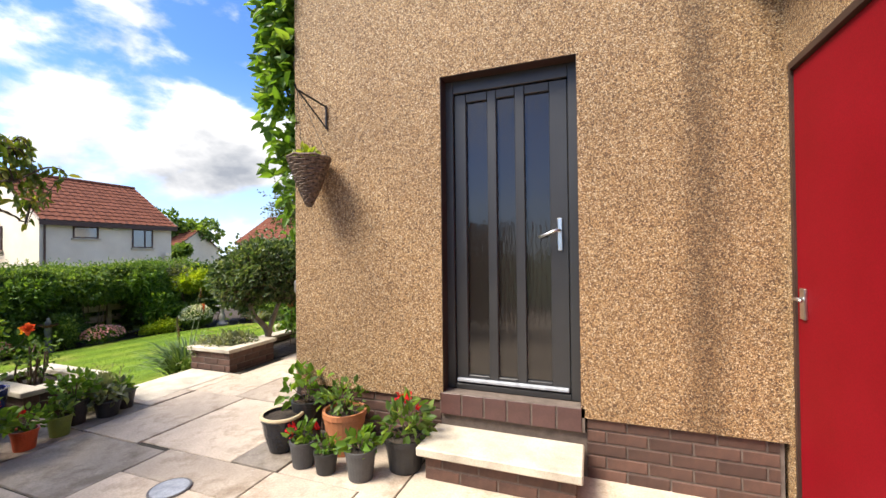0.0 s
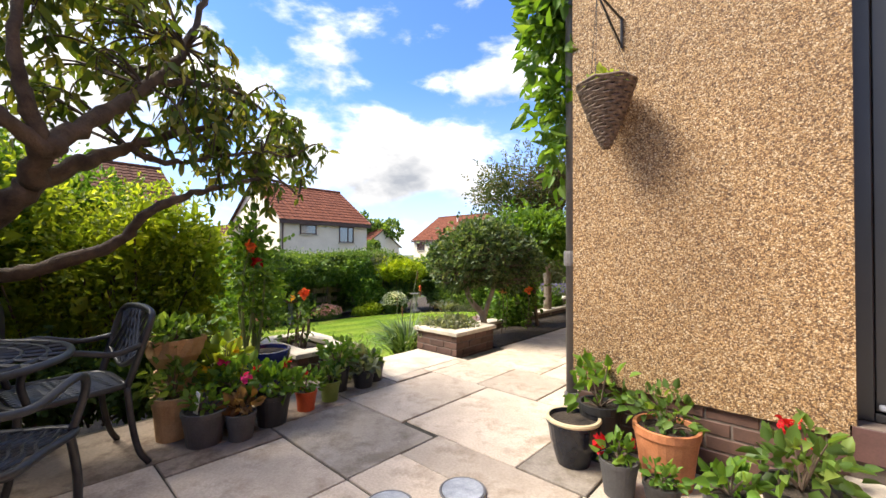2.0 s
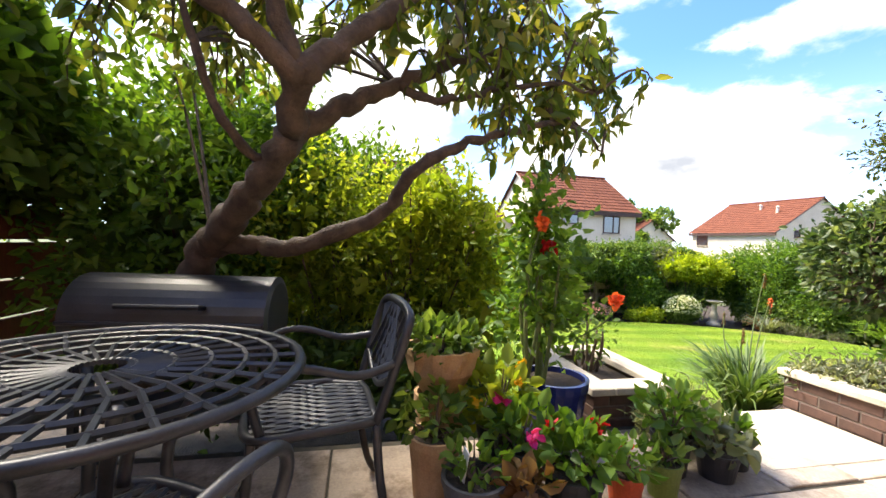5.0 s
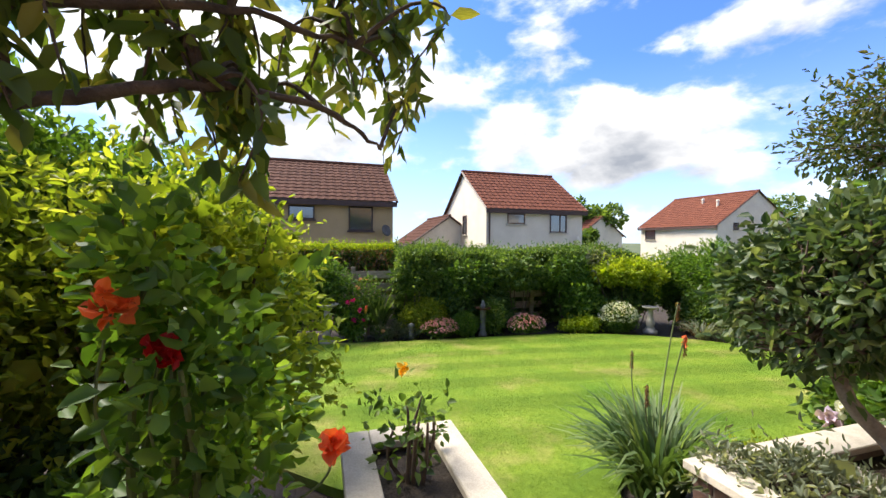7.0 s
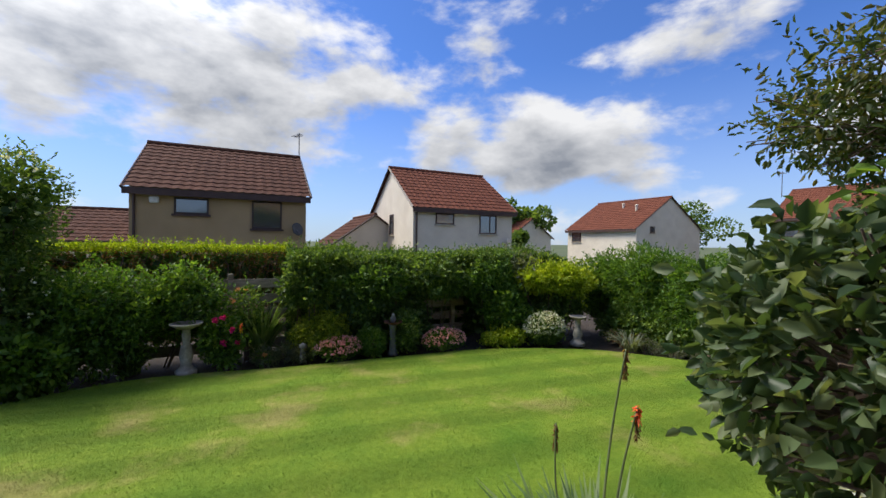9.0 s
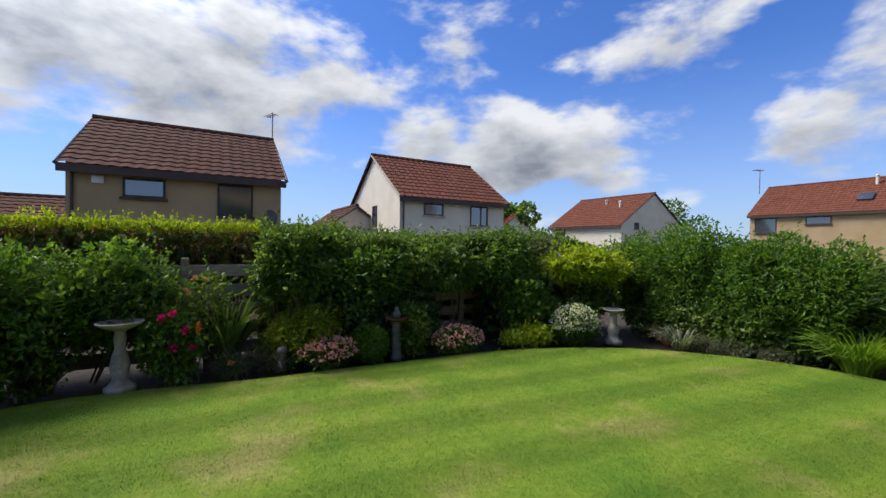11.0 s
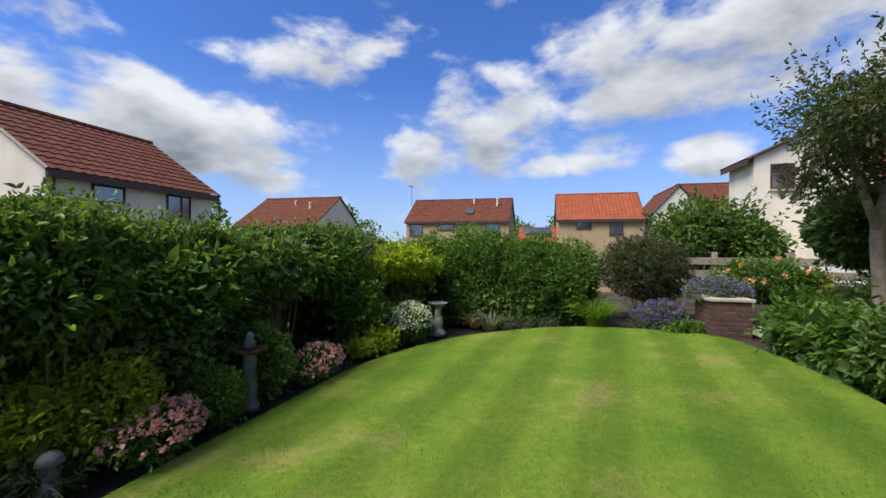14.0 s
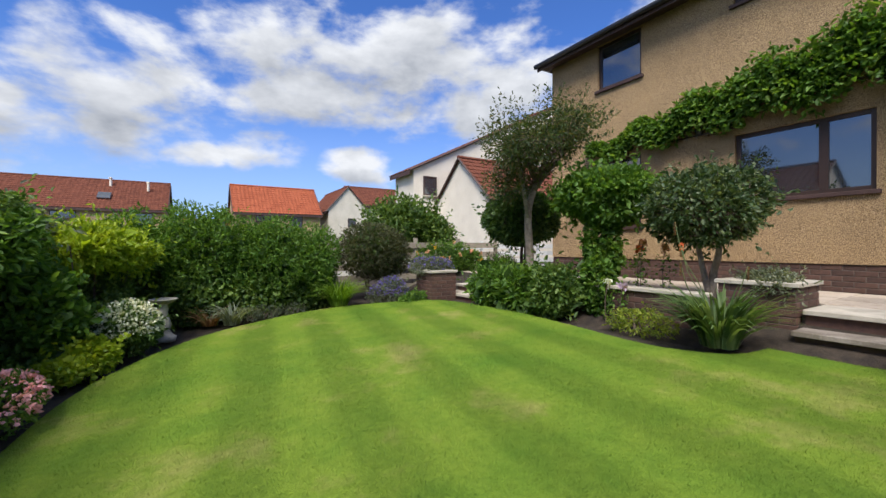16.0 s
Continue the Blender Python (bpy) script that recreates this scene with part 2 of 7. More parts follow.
def stained(name, dark, light, stain, share, vary):
    """Riven flagstone: tone by the slab, blotches of grime, pale lichen spots and a split surface."""
    m = surface(name, dark, light, 0.78, 2.4, 70, 0.35, 0.002, vary=vary)
    nt = m.node_tree
    b = nt.nodes["Principled BSDF"]
    col = b.inputs["Base Color"].links[0].from_socket
    grime = noise_node(nt, 3.7, 8.0, 0.68)
    col = mix_node(nt, col, mix_node(nt, col, stain, 1.0, "MULTIPLY"), ramp_node(nt, grime.outputs["Fac"], [(share, (0, 0, 0)), (share + 0.16, (1, 1, 1))]).outputs["Color"])
    spot = noise_node(nt, 26.0, 4.0, 0.6)
    col = mix_node(nt, col, (0.5, 0.48, 0.42), ramp_node(nt, spot.outputs["Fac"], [(0.68, (0, 0, 0)), (0.72, (0.55, 0.55, 0.55))]).outputs["Color"])
    nt.links.new(col, b.inputs["Base Color"])
    rive = noise_node(nt, 9.0, 6.0, 0.6)
    bump_node(nt, b, rive.outputs["Fac"], 0.6, 0.012)
    return m


M["slab"] = stained("sandstone_slab", (0.37, 0.3, 0.235), (0.56, 0.47, 0.38), (0.62, 0.57, 0.52), 0.5, 0.16)
M["slab_grey"] = stained("grey_slab", (0.22, 0.185, 0.15), (0.35, 0.3, 0.25), (0.6, 0.57, 0.52), 0.46, 0.1)
# brown grime, with the leaning tree's shade mixed into the darker tone
M["slab_dirty_shaded"] = stained("grimy_shaded_slab", (0.21, 0.165, 0.125), (0.4, 0.32, 0.25), (0.42, 0.37, 0.32), 0.47, 0.12)
M["joint"] = surface("mossy_joint", (0.035, 0.03, 0.022), (0.075, 0.065, 0.045), 0.95, 12, 140)
M["cope"] = surface("pale_concrete", (0.34, 0.3, 0.24), (0.55, 0.49, 0.4), 0.85, 5, 130, 0.5, 0.002)
M["soil"] = surface("soil", (0.018, 0.013, 0.009), (0.06, 0.042, 0.028), 0.95, 9, 60, 1.0, 0.02)
M["anthracite"] = surface("anthracite_upvc", (0.02, 0.02, 0.021), (0.028, 0.028, 0.029), 0.4, 3, 200, 0.12, 0.0005)
M["brown_frame"] = surface("dark_brown_timber", (0.028, 0.014, 0.01), (0.05, 0.026, 0.018), 0.5, 4, 120, 0.2, 0.001)
M["red_paint"] = surface("red_paint", (0.17, 0.002, 0.006), (0.205, 0.003, 0.009), 0.6, 2, 150, 0.15, 0.0006)
M["red_paint"].node_tree.nodes["Principled BSDF"].inputs["Specular IOR Level"].default_value = 0.12
M["steel"] = surface("brushed_steel", (0.6, 0.6, 0.6), (0.72, 0.72, 0.71), 0.3, 10, 200, 0.1, 0.0004, metal=1.0)
M["iron"] = surface("black_iron", (0.012, 0.012, 0.013), (0.024, 0.024, 0.026), 0.45, 20, 200, 0.2, 0.001)
M["alu"] = surface("cast_aluminium", (0.022, 0.024, 0.028), (0.05, 0.052, 0.058), 0.42, 14, 200, 0.25, 0.001, metal=0.35)
M["bbq"] = surface("grill_enamel", (0.02, 0.02, 0.022), (0.05, 0.05, 0.055), 0.38, 5, 120, 0.2, 0.001)
M["wicker"] = surface("dark_wicker", (0.05, 0.032, 0.022), (0.2, 0.14, 0.1), 0.8, 40, 200, 0.6, 0.003)
M["bark"] = surface("bark", (0.03, 0.02, 0.015), (0.11, 0.075, 0.052), 0.85, 11, 90, 0.9, 0.008)
M["pale_bark"] = surface("pale_bark", (0.16, 0.12, 0.085), (0.32, 0.26, 0.2), 0.85, 14, 90, 0.8, 0.005)
M["twig"] = surface("twig", (0.07, 0.045, 0.03), (0.17, 0.12, 0.085), 0.85, 10, 90)
M["terracotta"] = surface("terracotta", (0.4, 0.14, 0.055), (0.52, 0.21, 0.1), 0.75, 9, 120, 0.3, 0.001)
M["buff_clay"] = surface("weathered_clay", (0.3, 0.17, 0.08), (0.45, 0.3, 0.16), 0.8, 8, 120, 0.3, 0.001)
M["blue_glaze"] = surface("cobalt_glaze", (0.008, 0.013, 0.085), (0.02, 0.03, 0.16), 0.12, 6, 60, 0.1, 0.001)
M["navy_glaze"] = surface("navy_glaze", (0.008, 0.01, 0.016), (0.02, 0.022, 0.03), 0.2, 8, 60, 0.1, 0.001)
M["black_pot"] = surface("black_plastic", (0.014, 0.014, 0.015), (0.03, 0.03, 0.032), 0.5, 8, 100, 0.2, 0.001)
M["grey_pot"] = surface("grey_plastic", (0.055, 0.055, 0.058), (0.085, 0.083, 0.083), 0.6, 8, 100, 0.2, 0.001)
M["green_pot"] = surface("olive_plastic", (0.1, 0.14, 0.02), (0.15, 0.2, 0.035), 0.5, 8, 100, 0.2, 0.001)
M["orange_pot"] = surface("orange_plastic", (0.42, 0.06, 0.015), (0.5, 0.085, 0.025), 0.5, 8, 100, 0.2, 0.001)
M["cream"] = surface("cream_glaze", (0.5, 0.4, 0.24), (0.62, 0.52, 0.34), 0.3, 9, 100, 0.2, 0.001)
M["stone"] = surface("weathered_stone", (0.2, 0.18, 0.15), (0.4, 0.365, 0.31), 0.9, 12, 100, 0.6, 0.004)
M["slate"] = surface("grey_stone", (0.1, 0.1, 0.1), (0.19, 0.19, 0.18), 0.9, 12, 100, 0.6, 0.004)
M["rust"] = surface("rusty_iron", (0.06, 0.025, 0.015), (0.15, 0.06, 0.03), 0.8, 16, 100, 0.5, 0.002)
M["fence"] = surface("weathered_boards", (0.2, 0.165, 0.12), (0.36, 0.31, 0.24), 0.85, 5, 70, 0.5, 0.002, vary=0.15, stretch=(1, 1, 6))
M["red_fence"] = surface("red_stained_timber", (0.12, 0.03, 0.014), (0.2, 0.055, 0.028), 0.75, 4, 60, 0.5, 0.002, vary=0.15, stretch=(6, 6, 0.8))
M["white_paint"] = surface("white_paint", (0.68, 0.68, 0.66), (0.78, 0.78, 0.76), 0.6, 3, 80)
M["pipe"] = surface("grey_downpipe", (0.1, 0.095, 0.095), (0.15, 0.14, 0.14), 0.45, 5, 90, 0.1, 0.001)
M["roof_brown"] = surface("brown_roof_tile", (0.11, 0.037, 0.022), (0.175, 0.06, 0.036), 0.95, 2.5, 12, 0.4, 0.01)
M["roof_dark"] = surface("dark_roof_tile", (0.062, 0.025, 0.016), (0.105, 0.044, 0.029), 0.95, 2.5, 12, 0.4, 0.01)
M["roof_orange"] = surface("orange_roof_tile", (0.27, 0.068, 0.03), (0.36, 0.1, 0.046), 0.85, 1.5, 12, 0.3, 0.01)
for _n in ("roof_brown", "roof_dark", "roof_orange"):
    M[_n].node_tree.nodes["Principled BSDF"].inputs["Specular IOR Level"].default_value = 0.2
M["fascia"] = surface("brown_fascia", (0.045, 0.022, 0.018), (0.075, 0.038, 0.03), 0.6, 4, 60)
M["window_glass"] = glass_mat("window_glass", (0.02, 0.025, 0.03))
M["far_glass"] = glass_mat("far_window_glass", (0.03, 0.035, 0.042), 0.1)
M["stalk"] = surface("green_stalk", (0.06, 0.09, 0.025), (0.12, 0.15, 0.045), 0.6, 12, 90, 0.2, 0.001)
M["manhole"] = surface("grey_metal_cover", (0.22, 0.24, 0.27), (0.4, 0.42, 0.46), 0.5, 18, 150, 0.4, 0.002)
M["curtain"] = surface("net_curtain", (0.6, 0.6, 0.6), (0.75, 0.75, 0.74), 0.9, 10, 90)

LEAF = {
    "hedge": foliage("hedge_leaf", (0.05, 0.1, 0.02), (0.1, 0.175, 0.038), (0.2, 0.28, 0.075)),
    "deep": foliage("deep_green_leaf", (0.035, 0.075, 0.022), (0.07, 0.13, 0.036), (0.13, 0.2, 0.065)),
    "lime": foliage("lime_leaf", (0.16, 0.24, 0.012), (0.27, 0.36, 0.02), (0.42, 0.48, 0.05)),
    "privet": foliage("privet_leaf", (0.13, 0.19, 0.024), (0.22, 0.29, 0.038), (0.38, 0.42, 0.07), glow=0.58),
    "fresh": foliage("fresh_leaf", (0.055, 0.12, 0.018), (0.1, 0.2, 0.03), (0.19, 0.3, 0.055)),
    "apple": foliage("tree_leaf", (0.05, 0.085, 0.018), (0.11, 0.16, 0.03), (0.25, 0.23, 0.06), glow=0.45),
    "olive": foliage("olive_leaf", (0.045, 0.052, 0.026), (0.085, 0.09, 0.042), (0.13, 0.13, 0.07)),
    "topiary": foliage("topiary_leaf", (0.03, 0.06, 0.024), (0.075, 0.12, 0.05), (0.17, 0.21, 0.11), 0.42),
    "purple": foliage("dusky_leaf", (0.04, 0.06, 0.025), (0.07, 0.11, 0.035), (0.15, 0.13, 0.05)),
    "grey": foliage("grey_green_leaf", (0.09, 0.11, 0.075), (0.15, 0.18, 0.12), (0.25, 0.27, 0.2)),
    "blade": foliage("strap_leaf", (0.05, 0.095, 0.03), (0.1, 0.165, 0.055), (0.2, 0.26, 0.11)),
    "grass": foliage("bright_grass", (0.1, 0.19, 0.02), (0.17, 0.29, 0.03), (0.26, 0.38, 0.06)),
    "dead": foliage("dry_leaf", (0.1, 0.05, 0.025), (0.2, 0.11, 0.05), (0.32, 0.2, 0.1)),
}
PETAL = {k: foliage(k + "_petal", tuple(c * 0.75 for c in v), v, tuple(min(1, c * 1.2) for c in v), 0.6, 0.3) for k, v in {
    "white": (0.72, 0.72, 0.64), "pink": (0.85, 0.43, 0.48), "magenta": (0.65, 0.03, 0.22), "red": (0.55, 0.012, 0.02),
    "orange": (0.85, 0.17, 0.06), "yellow": (0.75, 0.42, 0.02), "peach": (0.72, 0.36, 0.22), "violet": (0.17, 0.13, 0.42), "lilac": (0.55, 0.42, 0.6)}.items()}


# ---- helpers for shapes ----
def thing(name, at=(0, 0, 0), turn=0.0, label="", category="", group="", kind=""):
    ob = new(name)
    ob.matrix_world = pose(*at, 0, 0, turn)
    ob.empty_display_size = 0.1
    return tagged(ob, label, category, group, kind)


def link(name, mesh, material, parent=None, label=""):
    if material is not None and not mesh.materials:
        mesh.materials.append(material)
    ob = new(name, mesh)
    if parent is not None:
        ob.parent = parent
    if label:
        ob["label"] = label
    return ob


def part(name, bm, material, parent=None, label="", smooth=False):
    me = bpy.data.meshes.new(name)
    bm.normal_update()
    bm.to_mesh(me)
    bm.free()
    if smooth:
        me.polygons.foreach_set("use_smooth", [True] * len(me.polygons))
    return link(name, me, material, parent, label)


def box(bm, x0, x1, y0, y1, z0, z1, bevel=0.0):
    vs = [bm.verts.new((x, y, z)) for x in (x0, x1) for y in (y0, y1) for z in (z0, z1)]
    fs = [bm.faces.new([vs[i] for i in f]) for f in ((0, 1, 3, 2), (4, 6, 7, 5), (0, 4, 5, 1), (2, 3, 7, 6), (0, 2, 6, 4), (1, 5, 7, 3))]
    if bevel:
        bmesh.ops.bevel(bm, geom=list({e for f in fs for e in f.edges}), offset=bevel, segments=1, affect="EDGES", profile=0.5)
    return bm


def boxes(*list_of, bevel=0.0):
    bm = bmesh.new()
    for b in list_of:
        box(bm, *b, bevel=bevel)
    return bm


def tube(bm, pts, radii, sides=8):
    """A round bar swept along points, tapering by radii."""
    pts = [Vector(p) for p in pts]
    if isinstance(radii, (int, float)):
        radii = [radii] * len(pts)
    rings = []
    side = Vector((0, 0, 1))
    for i, p in enumerate(pts):
        d = (pts[min(i + 1, len(pts) - 1)] - pts[max(i - 1, 0)]).normalized()
        if abs(d.dot(side)) > 0.95:
            side = Vector((1, 0, 0)) if abs(d.x) < 0.9 else Vector((0, 1, 0))
        u = d.cross(side).normalized()
        v = u.cross(d).normalized()
        side = v
        rings.append([bm.verts.new(p + (u * math.cos(a) + v * math.sin(a)) * radii[i]) for a in (math.tau * k / sides for k in range(sides))])
    for a, b in zip(rings, rings[1:]):
        for k in range(sides):
            bm.faces.new((a[k], a[(k + 1) % sides], b[(k + 1) % sides], b[k]))
    bm.faces.new(rings[0][::-1])
    bm.faces.new(rings[-1])
    return bm


def smooth_path(pts, steps=5):
    """Points of a rounded line through the given ones."""
    pts = [Vector(p) for p in pts]
    out = []
    for i in range(len(pts) - 1):
        p0, p1, p2, p3 = pts[max(i - 1, 0)], pts[i], pts[i + 1], pts[min(i + 2, len(pts) - 1)]
        for k in range(steps):
            t = k / steps
            out.append(0.5 * ((2 * p1) + (p2 - p0) * t + (2 * p0 - 5 * p1 + 4 * p2 - p3) * t * t + (3 * p1 - p0 - 3 * p2 + p3) * t ** 3))
    return out + [pts[-1]]


def lathe(bm, profile, sides=28, x=0.0, y=0.0, wave=0.0, waves=10, cap=True):
    """A turned shape from (radius, height) pairs; wave: a frilled rim on the last outer rings."""
    rings = []
    for i, (r, z) in enumerate(profile):
        ring = []
        for k in range(sides):
            a = math.tau * k / sides
            rr = r + (wave * math.sin(waves * a) if wave and z > 0.8 * max(p[1] for p in profile) else 0)
            ring.append(bm.verts.new((x + rr * math.cos(a), y + rr * math.sin(a), z)))
        rings.append(ring)
    for a, b in zip(rings, rings[1:]):
        for k in range(sides):
            bm.faces.new((a[k], a[(k + 1) % sides], b[(k + 1) % sides], b[k]))
    if cap:
        bm.faces.new(rings[0][::-1])
        bm.faces.new(rings[-1])
    return bm


rng = np.random.default_rng(7)


def unit(a):
    return a / np.maximum(np.linalg.norm(a, axis=1, keepdims=True), 1e-9)


def leaf_mesh(name, points, outward, size, width=0.5, spread=0.8, droop=0.0, fold=0.18, blade=False):
    """Many small folded leaves: each has a base, two rounded sides and a bent tip; blade: bare slivers."""
    n = len(points)
    d = unit(outward + rng.normal(0, spread, (n, 3)))
    d[:, 2] -= droop
    d = unit(d)
    s = unit(np.cross(d, rng.normal(0, 1, (n, 3)) + np.array([0, 0, 0.6])))
    u = np.cross(s, d)
    ln = size * rng.uniform(0.6, 1.3, (n, 1))
    w = ln * width * 0.5
    sides = ((0.45, 1.0),) if blade else ((0.3, 0.95), (0.68, 0.72))
    k = len(sides)
    q = 2 * k + 2
    verts = np.empty((n, q, 3))
    verts[:, 0] = points
    verts[:, k + 1] = points + d * ln - u * ln * fold * 0.5
    for i, (along, wide) in enumerate(sides):
        rib = points + d * ln * along + u * ln * fold * (0.55 - 0.6 * along)
        verts[:, 1 + i] = rib + s * w * wide + u * w * fold * 1.6
        verts[:, q - 1 - i] = rib - s * w * wide + u * w * fold * 1.6
    base = np.arange(n)[:, None] * q
    fan = [[0, 1, 2], [0, 2, 3]] if blade else [[0, 1, 2], [0, 2, 3], [0, 3, 4], [0, 4, 5]]
    tris = np.concatenate([base + np.array([f]) for f in fan], axis=1).reshape(-1)
    tn = len(fan)
    me = bpy.data.meshes.new(name)
    me.vertices.add(n * q)
    me.vertices.foreach_set("co", verts.reshape(-1))
    me.loops.add(n * 3 * tn)
    me.loops.foreach_set("vertex_index", tris.astype(np.int32))
    me.polygons.add(n * tn)
    me.polygons.foreach_set("loop_start", np.arange(0, n * 3 * tn, 3, dtype=np.int32))
    me.update(calc_edges=True)
    return me


def lumps(p, k=1.0):
    """A cheap uneven field over space, about -1 to 1."""
    x, y, z = p[:, 0] * k, p[:, 1] * k, p[:, 2] * k
    return (np.sin(3.1 * x + 1.7 * y + 0.6) * np.sin(2.6 * z + 2.1 * x) + 0.6 * np.sin(6.7 * y - 4.1 * z + 1.0) * np.sin(5.3 * x + 2.2) + 0.4 * np.sin(11.3 * x + 9.1 * z) * np.sin(10.1 * y + 0.4)) / 1.6


def blob_points(blobs, n, shell=0.45, bumps=0.16):
    """Points in the outer part of uneven ellipsoids (cx, cy, cz, rx, ry, rz), with outward ways."""
    vol = np.array([(b[3] * b[4] * b[5]) ** (2 / 3) for b in blobs])
    pick = rng.choice(len(blobs), n, p=vol / vol.sum())
    b = np.array(blobs)[pick]
    d = unit(rng.normal(0, 1, (n, 3)))
    r = 1 - shell * rng.random((n, 1)) ** 1.6
    c = b[:, :3] + d * b[:, 3:] * r
    c = c + d * b[:, 3:] * (bumps * lumps(b[:, :3] + d * b[:, 3:], 1.6))[:, None]
    return c, unit(d / b[:, 3:])


def stems_mesh(bm, base, tips, r=0.008, sides=5, sag=0.1):
    for tip in tips:
        b, t = Vector(base), Vector(tip)
        m = b.lerp(t, 0.5) + Vector((rng.normal(0, 0.03), rng.normal(0, 0.03), sag * (t - b).length))
        tube(bm, smooth_path([b, m, t], 3), [r * (1 - 0.1 * k) for k in range(7)], sides)
    return bm


def sprigs(p, o, size, share=40):
    """Short leafy shoots that stand out of a crown and break its outline."""
    k = max(4, len(p) // share)
    pick = rng.choice(len(p), k)
    way = unit(o[pick] + rng.normal(0, 0.5, (k, 3)) + np.array([0, 0, 0.45]))
    run = rng.uniform(0.5, 1.5, (k, 1)) * size
    pts = np.concatenate([p[pick] + way * run * j * 0.55 for j in range(6)])
    out = np.concatenate([way + rng.normal(0, 0.8, (k, 3)) for j in range(6)])
    return np.concatenate([p, pts]), np.concatenate([o, out])


def shrub(name, blobs, leaf, n, size, label, category="shrub", width=0.5, shell=0.5, bumps=0.27, spread=0.9, droop=0.0, flowers=None, floor_z=0.0, stems=7, group="", stem_mat="twig", fold=0.18):
    """A bush of leaves on woody stems; flowers: (petal, heads, petal size, petals a head)."""
    ob = thing(name, (0, 0, 0), 0, label, category, group)
    p, o = blob_points(blobs, n, shell, bumps)
    keep = p[:, 2] > floor_z + 0.01
    p, o = sprigs(p[keep], o[keep], size)
    link("leaves", leaf_mesh("leaves", p, o, size, width, spread, droop, fold), LEAF[leaf], ob)
    c = np.mean(np.array(blobs), axis=0)
    tips = []
    for _ in range(stems):
        b = blobs[rng.integers(len(blobs))]
        tips.append((b[0] + rng.normal(0, 0.35) * b[3], b[1] + rng.normal(0, 0.35) * b[4], b[2] + 0.4 * rng.random() * b[5]))
    bm = bmesh.new()
    for t in tips:
        foot = (c[0] + 0.35 * (t[0] - c[0]) + rng.normal(0, 0.03), c[1] + 0.35 * (t[1] - c[1]) + rng.normal(0, 0.03), floor_z - 0.02)
        stems_mesh(bm, foot, [t], 0.014, 5, 0.02)
    tagged(part("stem_growth", bm, M[stem_mat], ob), kind="stuff")
    # most crowns get darker inner leaves: the shade within, put in as colour
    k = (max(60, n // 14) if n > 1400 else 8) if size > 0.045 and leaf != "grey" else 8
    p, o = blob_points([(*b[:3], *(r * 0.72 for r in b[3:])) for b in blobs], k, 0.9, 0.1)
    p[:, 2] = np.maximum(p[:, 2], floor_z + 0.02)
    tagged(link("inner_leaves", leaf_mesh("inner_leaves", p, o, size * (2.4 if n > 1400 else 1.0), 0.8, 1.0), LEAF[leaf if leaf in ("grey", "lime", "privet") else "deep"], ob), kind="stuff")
    if flowers:
        for petal, heads, psize, per in flowers:
            fp, fo = blob_points(blobs, heads, 0.08, bumps)
            up = (fo[:, 2] > -0.1) & (fp[:, 2] > floor_z + 0.05)
            fp, fo = fp[up] + fo[up] * 0.015, fo[up]
            flower_heads(ob, fp, fo, petal, psize, per)
    return ob


def flower_heads(parent, pts, ways, petal, psize, per, name="blossom"):
    fp = np.repeat(np.asarray(pts, float), per, axis=0)
    fo = np.repeat(np.asarray(ways, float), per, axis=0)
    return link(name, leaf_mesh(name, fp + rng.normal(0, psize * 0.3, fp.shape), fo, psize, 0.9, 1.1, 0, 0.22), PETAL[petal], parent)


def strap_clump(name, x, y, z, n, height, spreadr, leaf, label, category="plant", width=0.02, arch=0.55):
    """A tuft of long arching strap leaves."""
    ob = thing(name, (x, y, z), 0, label, category)
    vs, fs = [], []
    for _ in range(n):
        a, h = rng.uniform(0, math.tau), height * rng.uniform(0.6, 1.15)
        r0, out = 0.5 * spreadr * math.sqrt(rng.random()) * 0.5, spreadr * rng.uniform(0.25, 1.0)
        da = rng.normal(0, 0.3)
        dx, dy = math.cos(a), math.sin(a)
        ex, ey = math.cos(a + da), math.sin(a + da)
        base = len(vs)
        bend = arch * rng.uniform(0.3, 1.3)
        for k in range(6):
            t = k / 5
            px = dx * r0 + ex * out * t ** 1.6
            py = dy * r0 + ey * out * t ** 1.6
            pz = h * (t - bend * max(0, t - 0.45) ** 2 * 1.6)
            w = width * (1 - t ** 2.5) * 0.5 + 0.0008
            vs += [(px - ey * w, py + ex * w, pz), (px + ey * w, py - ex * w, pz + w * 0.5)]
        fs += [(base + 2 * k, base + 2 * k + 1, base + 2 * k + 3, base + 2 * k + 2) for k in range(5)]
    me = bpy.data.meshes.new("strap_leaves")
    me.from_pydata(vs, [], fs)
    link("leaves", me, LEAF[leaf], ob)
    return ob


# a brick with worn edges, shared by all walls
_bm = boxes((-0.1075, 0.1075, -0.05, 0.0, -0.0325, 0.0325), bevel=0.004)
BRICK = bpy.data.meshes.new("brick")
_bm.to_mesh(BRICK)
_bm.free()
BRICK.materials.append(M["brick"])


